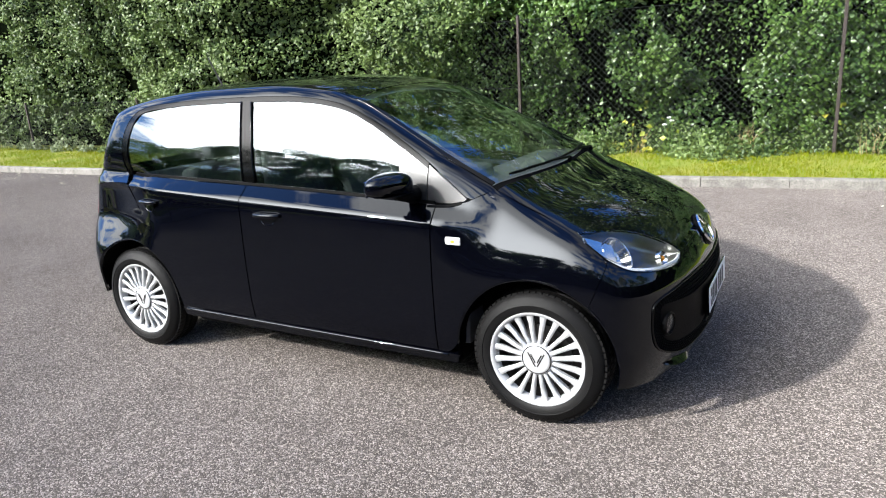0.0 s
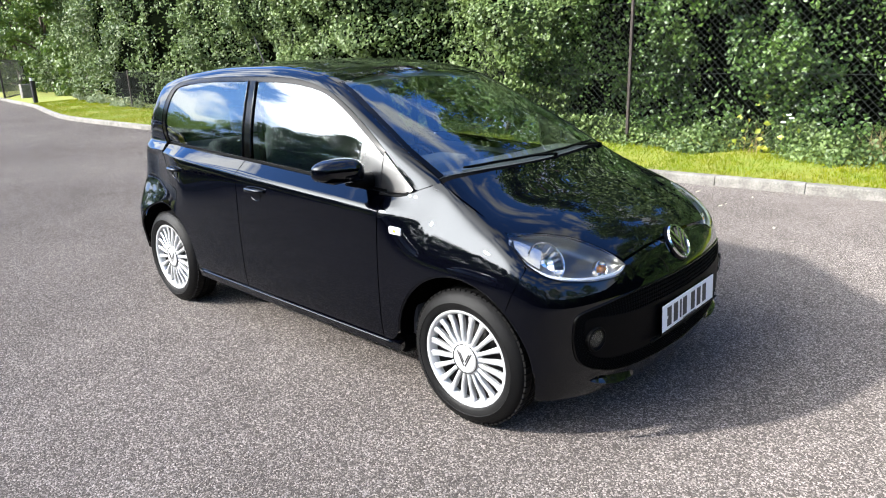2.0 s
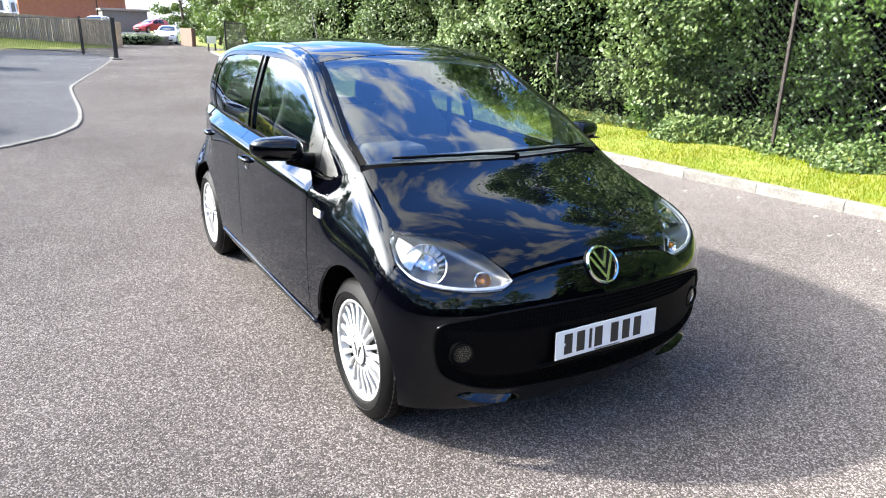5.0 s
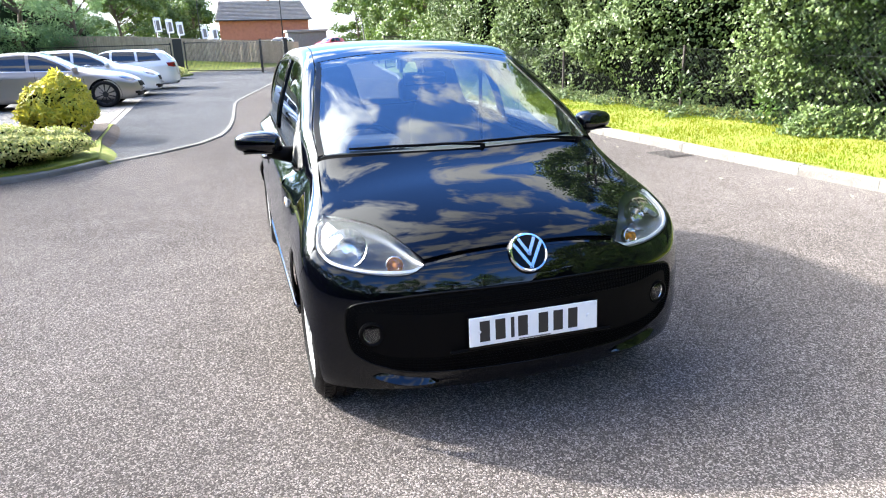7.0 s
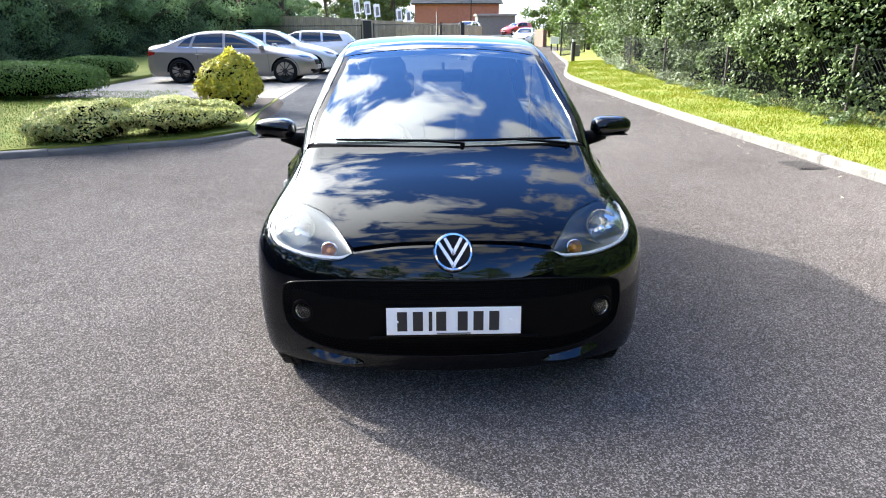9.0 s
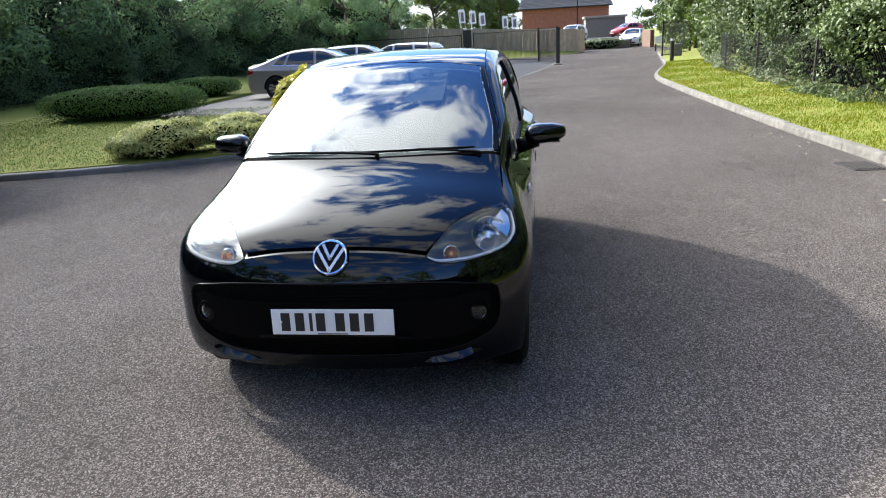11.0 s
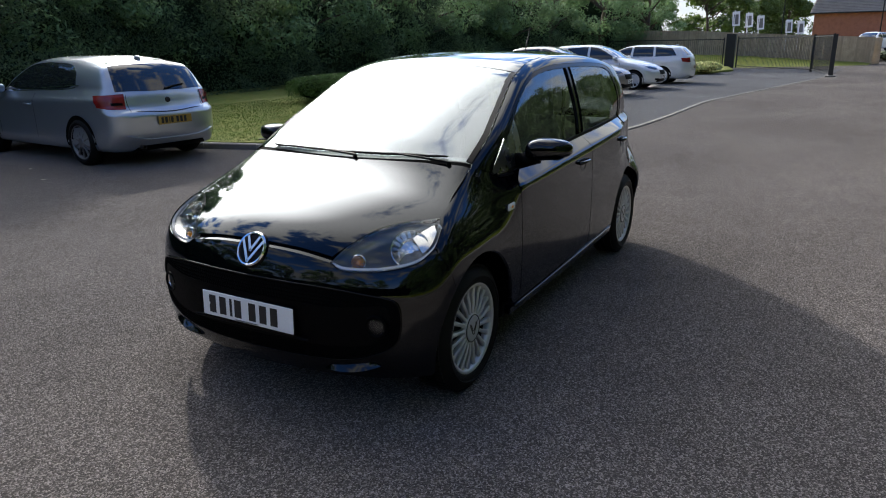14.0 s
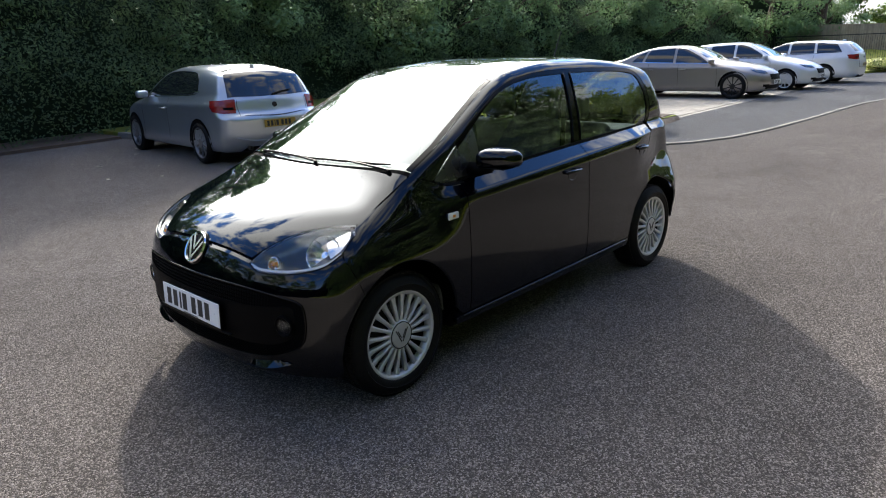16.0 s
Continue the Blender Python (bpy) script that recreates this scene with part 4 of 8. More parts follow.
def brick_building():
    """Long red brick building with a tiled roof beyond the fences."""
    root = thing("brick_building", Matrix.Translation((-96, 6.8, 0)), "red brick building with a grey tiled roof", "building")
    part("wall", box_bm((-8, -4.4, -0.1), (0, 7.2, 4.60), 0.01), BRICKWORK, root)
    bm = bmesh.new()
    vs = [bm.verts.new(v) for v in ((0.5, -4.9, 4.65), (0.5, 7.7, 4.65), (-4, 6.8, 7.3), (-4, -4.2, 7.3), (-8.5, -4.9, 4.65), (-8.5, 7.7, 4.65))]
    for f in ((0, 1, 2, 3), (3, 2, 5, 4), (0, 3, 4), (1, 5, 2), (0, 4, 5, 1)):
        bm.faces.new([vs[i] for i in f])
    bmesh.ops.recalc_face_normals(bm, faces=bm.faces[:])
    part("roof", bm, ROOF_TILE, root)
    for k in range(14):
        u0 = k / 14
        z, x = 4.65 + 2.65 * u0, 0.5 - 4.5 * u0
        w0, w1 = -4.9 + 0.7 * u0, 7.7 - 0.9 * u0
        part("tile_course", box_bm((x - 0.36, w0 + 0.05, z + 0.06), (x + 0.02, w1 - 0.05, z + 0.10)), ROOF_TILE, root)
    part("gutter", tube_bm([(0.55, -4.9, 4.62), (0.55, 7.7, 4.62)], 0.07, 6), BLACK_METAL, root)
    part("chimney", box_bm((-4.2, 2.2, 7.0), (-3.8, 2.6, 7.7), 0.02), BRICKWORK, root)
    ex = thing("annexe", Matrix.Translation((-88, 13.0, 0)), "low grey flat-roofed annexe of the building", "building")
    part("wall", box_bm((-4, -2.6, -0.1), (0, 2.2, 2.9), 0.02), KERB_DARK, ex)
    part("roof", box_bm((-4.2, -2.8, 2.9), (0.3, 2.4, 3.15), 0.02), ROOF_TILE, ex)


brick_building()


def bollard(x, y, h):
    r = thing("bollard", Matrix.Translation((x, y, 0.1)), "round black bollard with a pale top band", "bollard", "bollards by the drive")
    part("shaft", lathe_bm([(0.0, -0.1), (0.085, -0.1), (0.085, h - 0.13), (0.0, h - 0.13)], 16, "Z"), BLACK_METAL, r, smooth=True)
    part("band", lathe_bm([(0.0, h - 0.13), (0.08, h - 0.13), (0.08, h - 0.04), (0.0, h - 0.04)], 16, "Z"), WHITE_PAINT, r, "white reflective band", smooth=True)
    part("cap", lathe_bm([(0.0, h - 0.04), (0.09, h - 0.04), (0.085, h - 0.01), (0.0, h)], 16, "Z"), BLACK_METAL, r, smooth=True)


bollard(-28.4, 9.72, 0.95)
sign = thing("drive_sign", Matrix.Translation((-42.0, 11.5, 0.1)), "small white sign board on two black posts", "sign")
for y in (-0.2, 0.2):
    part("post", box_bm((-0.04, y - 0.04, 0), (0.04, y + 0.04, 0.8), 0.005, 1), BLACK_METAL, sign)
part("board", box_bm((0.04, -0.27, 0.42), (0.06, 0.27, 0.85), 0.006, 1), WHITE_PAINT, sign)
railing("gate", (-34.0, 10.3), (-37.9, 12.45), 0.12, 1.75, "open black mesh gate leaf beside the hedge", bars=0.12)
cab = thing("control_cabinet", Matrix.Translation((-32.6, 10.75, 0.1)), "grey metal gate control cabinet on the grass", "cabinet")
part("body", box_bm((-0.15, -0.2, 0), (0.15, 0.2, 0.60), 0.015), KERB, cab)
part("door", box_bm((0.15, -0.17, 0.05), (0.165, 0.17, 0.56), 0.004, 1), KERB, cab)


def flag_banner(x, y, h):
    r = thing("banner", Matrix.Translation((x, y, 0)), "white advertising banner on a pole", "banner", "banners beyond the fence")
    part("pole", tube_bm([(0, 0, 0), (0, 0, h)], 0.04, 6), WHITE_PAINT, r)
    part("flag", box_bm((-0.01, 0.05, h - 1.35), (0.01, 0.68, h - 0.1), 0.004, 1, m=Matrix.Rotation(radians(4), 4, "X")), WHITE_PAINT, r)
    part("print", box_bm((0.011, 0.16, h - 1.2), (0.016, 0.56, h - 0.35), m=Matrix.Rotation(radians(4), 4, "X")), KERB_DARK, r)


for x, y, h in ((-68, -3.2, 4.2), (-70, -2.3, 4.1), (-72, -1.5, 3.9), (-78, 0.6, 3.6), (-80, 1.6, 3.5)):
    flag_banner(x, y, h)
for x, y, h in ((-74, 0.4, 7.0), (-72, 8.4, 5.6)):
    lp = thing("street_lamp", Matrix.Translation((x, y, 0)), "thin grey lamp column beyond the fence", "street lamp")
    part("column", tube_bm([(0, 0, 0), (0, 0, h), (0.5, 0, h + 0.15)], [0.06, 0.045, 0.03], 6), WIRE, lp)
    part("lantern", box_bm((0.4, -0.12, h + 0.08), (0.95, 0.12, h + 0.2), 0.03), KERB, lp)


# ---- small growth at the fence's foot, litter on the asphalt ----
def dry_stems(x, n, seed):
    rng = random.Random(seed)
    bm = bmesh.new()
    root = thing("dry_grass_tuft", pose(x, fence_y(x) - 0.12, 0.1), "tuft of straw-coloured dry grass by the fence", "grass tuft")
    for _ in range(n):
        a, h, d = rng.uniform(0, 6.28), rng.uniform(0.2, 0.5), rng.uniform(0.02, 0.25)
        bx, by = rng.uniform(-0.12, 0.12), rng.uniform(-0.05, 0.05)
        tube_bm([(bx, by, 0), (bx + d * 0.3 * math.cos(a), by + d * 0.3 * math.sin(a), h * 0.6), (bx + d * math.cos(a), by + d * math.sin(a), h)], [0.003, 0.0025, 0.001], 3, bm)
    tagged(part("tuft", bm, STRAW, root), kind="stuff")


STRAW = material("dry_straw", (0.24, 0.18, 0.08), 0.8, spread=0.4, scale=8, island=0.5)
PETAL = material("white_petals", (0.75, 0.75, 0.70), 0.7, spread=0.2, scale=30)
for x, n, sd_ in ((-0.76, 26, 1), (-2.15, 10, 3), (0.6, 12, 4)):
    dry_stems(x, n, sd_)
for x, z, sd_ in ((-1.70, 0.60, 1), (-1.79, 0.55, 2), (-1.74, 0.64, 3)):
    fl_ = thing("white_flower", pose(x, fence_y(x) - 0.18, 0.1), "small white flower head on a green stalk", "flower")
    part("stalk", tube_bm([(0, 0, 0), (0.01, 0, z * 0.5), (0, 0.0, z - 0.1)], 0.004, 5), LEAF_YOUNG, fl_)
    rng = random.Random(sd_)
    bm = bmesh.new()
    for _ in range(26):
        a, q = rng.uniform(0, 6.28), 0.026 * math.sqrt(rng.random())
        box_bm((-0.006, -0.006, -0.003), (0.006, 0.006, 0.004), bm=bm, m=pose(q * math.cos(a), q * math.sin(a), z - 0.1 + rng.uniform(0, 0.012), rng.uniform(-30, 30), rng.uniform(-30, 30), 0))
    part("flower_head", bm, PETAL, fl_)
LITTER = material("pale_dry_leaf", (0.42, 0.38, 0.30), 0.8, spread=0.4, scale=40, objvar=0.5)
rng = random.Random(12)
spots = [(-4.02, -5.8), (-3.03, -4.89), (-2.63, -3.56), (-3.19, -3.13), (-2.9, -5.6), (-3.6, -4.1), (-4.4, -6.6)] + [(rng.uniform(-14, 4), 7.45 - rng.random() ** 2 * 1.2) for _ in range(40)]
for x, y in spots:
    big = y < 0
    l_, w_ = (rng.uniform(0.03, 0.07), rng.uniform(0.02, 0.035)) if big else (rng.uniform(0.015, 0.035), rng.uniform(0.01, 0.018))
    bm = bmesh.new()
    vs = [bm.verts.new(q) for q in ((-l_, 0, 0.004), (-l_ * 0.3, w_, 0.012), (l_ * 0.5, w_ * 0.7, 0.010), (l_, 0, 0.016), (l_ * 0.4, -w_, 0.012), (-l_ * 0.4, -w_ * 0.8, 0.010), (0, 0, 0.004))]
    for i in range(6):
        bm.faces.new((vs[i], vs[6], vs[(i + 1) % 6]))
    ob = part("fallen_leaf", bm, LITTER, None)
    ob.matrix_basis = pose(x, y, 0.002, 0, 0, rng.uniform(0, 360))
    tagged(ob, "pale dry leaf fallen on the asphalt", "leaf", "fallen leaves")


# the island's open edge slopes down to the apron: grass first, then soil
def sloped_edge(name, line, wide, mat, label, category):
    edge = smooth_line(line, 40)
    vs, fs = [], []
    for i, (x, y) in enumerate(edge):
        w = wide * (0.55 + 0.45 * math.sin(math.pi * i / 39)) + 0.02 * math.sin(i * 1.7)
        vs += [(x - 0.05, y - 0.12, 0.112), (x, y + w * 0.35, 0.072 + 0.006 * math.sin(i * 2.3)), (x + 0.02, y + w * 0.75, 0.030), (x + 0.02, y + w, 0.006)]
    for i in range(39):
        for j in range(3):
            fs.append((i * 4 + j, i * 4 + j + 1, i * 4 + 5 + j, i * 4 + 4 + j))
    tagged(mesh_object(name, vs, fs, mat, smooth=True), label, category, kind="structure")


sloped_edge("grass_edge", [(-8.12, 0.44), (-8.6, 0.38), (-9.1, 0.30), (-9.75, 0.20)], 0.22, TURF, "sunlit grass sloping down to the apron", "grass")
sloped_edge("soil_edge", [(-9.6, 0.20), (-10.6, 0.15), (-11.8, 0.06), (-12.72, 0.0)], 0.20, EARTH, "crumbling dark soil along the island's open edge", "soil")

# ---- car bodies ----
def soft(xs, ys):
    """A smooth curve through a few points that never overshoots."""
    o = np.argsort(xs)
    x, y = np.array(xs, float)[o], np.array(ys, float)[o]
    h, d = np.diff(x), np.diff(y) / np.diff(x)
    m = np.zeros(len(x))
    m[0], m[-1] = d[0], d[-1]
    for i in range(1, len(x) - 1):
        if d[i - 1] * d[i] > 0:
            w1, w2 = 2 * h[i] + h[i - 1], h[i] + 2 * h[i - 1]
            m[i] = (w1 + w2) / (w1 / d[i - 1] + w2 / d[i])

    v = np.linspace(x[0] - 1.0, x[-1] + 1.0, 2400)
    c = np.clip(v, x[0], x[-1])
    i = np.clip(np.searchsorted(x, c) - 1, 0, len(h) - 1)
    t = (c - x[i]) / h[i]
    val = (2 * t ** 3 - 3 * t ** 2 + 1) * y[i] + (t ** 3 - 2 * t ** 2 + t) * h[i] * m[i] + (-2 * t ** 3 + 3 * t ** 2) * y[i + 1] + (t ** 3 - t ** 2) * h[i] * m[i + 1]
    val = val + np.where(v < x[0], (v - x[0]) * m[0], 0) + np.where(v > x[-1], (v - x[-1]) * m[-1], 0)
    return lambda q: np.interp(q, v, val)


class Body:
    """A car's outer skin, x forward from the front axle, z up from the ground: side, top, front and tail surfaces that flow into one another."""

    def __init__(s, top, crown, width, crease, belt, inward, nose, nose_bow, tail, tail_bow, floor=0.17, r=0.020, wing=None, haunch=None):
        s.top, s.crown, s.width, s.crease, s.belt = soft(*top), soft(*crown), soft(*width), soft(*crease), soft(*belt)
        s.inward, s.nose, s.nose_bow, s.tail, s.tail_bow = soft(*inward), soft(*nose), soft(*nose_bow), soft(*tail), soft(*tail_bow)
        s.floor, s.r, s.wing = floor, r, soft(*wing) if wing else None
        s.haunch = soft(*haunch) if haunch else None

    def inset(s, x, z):
        c, b = s.crease(x), s.belt(x)
        u = np.where(z < c, (z - 0.15) / (c - 0.15), np.where(z < b, 1 + (z - c) / (b - c), 2 + (z - b) / 0.46))
        d = s.inward(u)
        if s.wing is not None:
            # the front wings swell softly instead of carrying the waist crease
            w = np.clip((x + 0.50) / 0.34, 0, 1)
            w = w * w * (3 - 2 * w)
            q = np.clip(z - 0.60, 0, 0.23)
            swell = 0.5 * q ** 2 / 0.23 + np.maximum(0, z - 0.83)
            d = np.where(z > 0.45, (1 - w) * d + w * s.wing(x) * 0.46 * swell, d)
        if s.haunch is not None:
            # the flanks stand out round the rear wheels and draw in above them
            w = np.clip((-x - 2.10) / 0.58, 0, 1)
            d = d + w * w * (3 - 2 * w) * s.haunch(z)
        return d

    def F(s, p):
        x, h, z = p[:, 0], np.abs(p[:, 1]), p[:, 2]
        f = np.stack([h - (s.width(x) - s.inset(x, z)), 0.88 * (z - (s.top(x) - s.crown(x) * (h / 0.7) ** 2.4)),
                      0.85 * (x - (s.nose(z) - s.nose_bow(h))), 0.9 * ((s.tail(z) + s.tail_bow(h)) - x), s.floor - z])
        m = f.max(0)
        return m + s.r * np.log(np.exp((f - m) / s.r).sum(0))

    def grad(s, p, e=8e-4):
        d = np.vstack([np.eye(3), -np.eye(3)])[:, None] * e
        f = s.F((p[None] + d).reshape(-1, 3)).reshape(6, -1)
        return ((f[:3] - f[3:]) / (2 * e)).T

    def snap(s, p, off=0.0):
        """Moves points on to the skin (or off metres outside it)."""
        p = np.array(p, float).reshape(-1, 3)
        for _ in range(14):
            g = s.grad(p)
            p = p - (s.F(p) - 0)[:, None] * g / np.maximum((g ** 2).sum(1), 0.15)[:, None] * 0.9
        if np.any(off):
            g = s.grad(p)
            p = p + g / np.linalg.norm(g, axis=1)[:, None] * np.reshape(off, (-1, 1))
        return p

    def cast(s, origin, way, far):
        """The first place where a ray meets the skin."""
        o, w = np.array(origin, float), np.array(way, float)
        lo, hi = 0.0, far
        for n in (90, 24, 24):
            t = np.linspace(lo, hi, n)
            f = s.F(o + w * t[:, None]) < 0
            i = int(np.argmax(f))
            if not f[i]:
                return o + w * far
            lo, hi = t[max(i - 1, 0)], t[i]
        return o + w * hi

    def at_side(s, x, z):
        return tuple(s.cast((x, 1.3, z), (0, -1, 0), 1.3))

    def at_top(s, x, y):
        return tuple(s.cast((x, y, 1.9), (0, 0, -1), 1.9))

    def at_front(s, y, z):
        return tuple(s.cast((1.4, y, z), (-1, 0, 0), 3.0))

    def at_rear(s, y, z):
        return tuple(s.cast((-5.5, y, z), (1, 0, 0), 4.0))

    def patch(s, bottom, top, left=None, right=None, nu=24, nv=12, off=0.0, fold=0):
        """A grid on the skin between four edge curves (bottom and top run the same way, left and right upwards)."""
        B, T = smooth_line(s.snap(bottom), nu), smooth_line(s.snap(top), nu)
        Lf = smooth_line(s.snap(left), nv) if left is not None else smooth_line([B[0], T[0]], nv)
        Rt = smooth_line(s.snap(right), nv) if right is not None else smooth_line([B[-1], T[-1]], nv)
        u, v = np.linspace(0, 1, nu)[None, :, None], np.linspace(0, 1, nv)[:, None, None]
        g = (1 - v) * B[None] + v * T[None] + (1 - u) * Lf[:, None] + u * Rt[:, None] \
            - ((1 - u) * (1 - v) * B[0] + u * (1 - v) * B[-1] + (1 - u) * v * T[0] + u * v * T[-1])
        if fold:
            # rows gather at the waist crease so that it stays crisp
            rows = []
            zc = s.crease(g[int(nv * 0.85), :, 0])
            for j in range(nu):
                z = g[:, j, 2]
                c = min(max(zc[j], z[0] + 0.03), z[-1] - 0.016)
                want = np.concatenate([np.linspace(z[0], c - 0.012, fold), [c - 0.005, c, c + 0.005], np.linspace(c + 0.012, z[-1], 7)])
                rows.append(np.stack([np.interp(want, z, g[:, j, k]) for k in range(3)], 1))
            g = np.stack(rows, 1)
            nv = g.shape[0]
        return s.snap(g.reshape(-1, 3), off).reshape(nv, nu, 3)


def panel(name, body, g, mat, parent, side=1, thick=0.014, gap=0.0018, label="", crisp=True):
    """A pressed panel from a grid on the skin: its edges turn in, and a narrow gap is left all round."""
    g = g.copy()
    if gap:
        for a, b in ((0, 1), (-1, -2)):
            d = g[b] - g[a]
            g[a] += d / (np.linalg.norm(d, axis=1)[:, None] + 1e-9) * gap
        for a, b in ((0, 1), (-1, -2)):
            d = g[:, b] - g[:, a]
            g[:, a] += d / (np.linalg.norm(d, axis=1)[:, None] + 1e-9) * gap
    nv, nu, _ = g.shape
    p = g.reshape(-1, 3)
    n = body.grad(p)
    n /= np.linalg.norm(n, axis=1)[:, None]
    ring = list(range(nu)) + [i * nu + nu - 1 for i in range(1, nv)] + [(nv - 1) * nu + j for j in range(nu - 2, -1, -1)] + [i * nu for i in range(nv - 2, 0, -1)]
    v = np.vstack([p, p[ring] - n[ring] * thick]) if thick else p
    faces = [(i * nu + j, i * nu + j + 1, (i + 1) * nu + j + 1, (i + 1) * nu + j) for i in range(nv - 1) for j in range(nu - 1)]
    a, b, c = p[faces[len(faces) // 2][0]], p[faces[len(faces) // 2][1]], p[faces[len(faces) // 2][2]]
    flip = np.dot(np.cross(b - a, c - a), n[faces[len(faces) // 2][0]]) < 0
    if thick:
        k = len(ring)
        faces += [(ring[i], len(p) + i, len(p) + (i + 1) % k, ring[(i + 1) % k]) for i in range(k)]
    if flip != (side < 0):
        faces = [f[::-1] for f in faces]
    v = v * [1, side, 1]
    me = bpy.data.meshes.new(name)
    me.from_pydata(v.tolist(), [], faces)
    me.polygons.foreach_set("use_smooth", [True] * len(faces))
    me.materials.append(mat)
    if thick:
        # keep the turned-in edge crisp
        edge = {tuple(sorted((ring[i], ring[(i + 1) % k]))) for i in range(k)}
        sharp = [tuple(sorted(e.vertices)) in edge for e in me.edges]
        at = me.attributes.new("sharp_edge", "BOOLEAN", "EDGE")
        at.data.foreach_set("value", sharp)
    me.update()
    ob = new(name, me)
    ob.parent = parent
    if label:
        ob["label"] = label
    return ob


def strip_on(body, line, width, mat, name, parent, side=1, off=0.003, n=40, thick=0.004, label=""):
    """A narrow moulding that follows a line on the skin."""
    p = body.snap(smooth_line(body.snap(line), n))
    nrm = body.grad(p)
    nrm /= np.linalg.norm(nrm, axis=1)[:, None]
    t = np.gradient(p, axis=0)
    t /= np.linalg.norm(t, axis=1)[:, None]
    b = np.cross(nrm, t)
    w = width / 2
    prof = [(-w, 0.0), (-w * 0.8, 1.0), (w * 0.8, 1.0), (w, 0.0)]
    vs, fs = [], []
    for i in range(n):
        for o, q in prof:
            vs.append((p[i] + b[i] * o + nrm[i] * (off - 0.006 + (thick + 0.006) * q)) * [1, side, 1])
    for i in range(n - 1):
        for j in range(3):
            f = (i * 4 + j, i * 4 + j + 1, i * 4 + 5 + j, i * 4 + 4 + j)
            fs.append(f if side < 0 else f[::-1])
    fs += [(0, 1, 2, 3), tuple(4 * (n - 1) + k for k in (3, 2, 1, 0))]
    return mesh_object(name, vs, fs, mat, parent, smooth=False, label=label)


PAINT = gloss_paint("black_car_paint", (0.0007, 0.0008, 0.0018), 0.033, 0.93, 4.0, (0.92, 0.96, 1.0))
PLASTIC = material("black_plastic", (0.0018, 0.0018, 0.002), 0.5, spec=0.05, spread=0.3, scale=30, bump=0.08, bump_scale=500)
GLOSS_BLACK = gloss_paint("gloss_black_trim", (0.001, 0.001, 0.0011), 0.012, 0.80, 4.8, rough=0.10)
SCUTTLE = material("scuttle_plastic", (0.003, 0.003, 0.0032), 0.85, spec=0.03, spread=0.4, scale=30, bump=0.2, bump_scale=400)
SATIN_TRIM = gloss_paint("satin_corner_trim", (0.012, 0.012, 0.013), 0.075, 0.85, 2.3, rough=0.22)
RUBBER = material("tyre_rubber", (0.0035, 0.0035, 0.0038), 0.55, spec=0.14, spread=0.5, scale=9, fine=0.3, bump=0.2, bump_scale=260, rgb2=(0.007, 0.0068, 0.0066))
ALLOY = material("silver_alloy", (0.50, 0.51, 0.52), 0.34, metal=0.45, spread=0.15, scale=14, rough_spread=0.12, rgb2=(0.5, 0.5, 0.51))
ALLOY_DARK = material("dark_brake_steel", (0.035, 0.033, 0.032), 0.5, metal=0.6, spread=0.5, scale=25)
CHROME = material("chrome", (0.80, 0.81, 0.83), 0.07, metal=1.0, spread=0.05, scale=10)
REFLECTOR = material("lamp_reflector", (0.74, 0.72, 0.67), 0.13, metal=1.0, spread=0.08, scale=30)
LAMP_INNER = material("lamp_inner_dark", (0.22, 0.22, 0.215), 0.28, metal=0.85, spread=0.3, scale=25)
AMBER = material("amber_bulb", (0.75, 0.26, 0.02), 0.25, spread=0.2, scale=60)
LAMP_WHITE = material("clear_lamp_body", (0.66, 0.66, 0.65), 0.25, spread=0.15, scale=40)
PLATE_WHITE = material("plate_white", (0.80, 0.80, 0.79), 0.35, spread=0.08, scale=30)
PLATE_YELLOW = material("plate_yellow", (0.29, 0.185, 0.03), 0.4, spread=0.1, scale=30)
PLATE_BLACK = material("plate_black", (0.01, 0.01, 0.011), 0.5, spread=0.1, scale=40)
SEAT = material("seat_cloth", (0.10, 0.10, 0.105), 0.9, spread=0.4, scale=25, fine=0.3, fine_scale=400, bump=0.3, bump_scale=600)
CABIN = material("cabin_plastic", (0.085, 0.085, 0.088), 0.65, spread=0.2, scale=20, bump=0.1, bump_scale=400)
LINING = material("pale_headlining", (0.42, 0.42, 0.41), 0.9, spread=0.2, scale=20)
CAR_GLASS = glass_material("window_glass", (0.42, 0.48, 0.47), gloss=(0.12, 0.80), power=4.5)
SCREEN_GLASS = glass_material("windscreen_glass", (0.78, 0.85, 0.84), gloss=(0.145, 0.80), power=3.8)
LAMP_GLASS = glass_material("lamp_glass", (0.94, 0.95, 0.96), gloss=(0.055, 0.9), power=4.6)

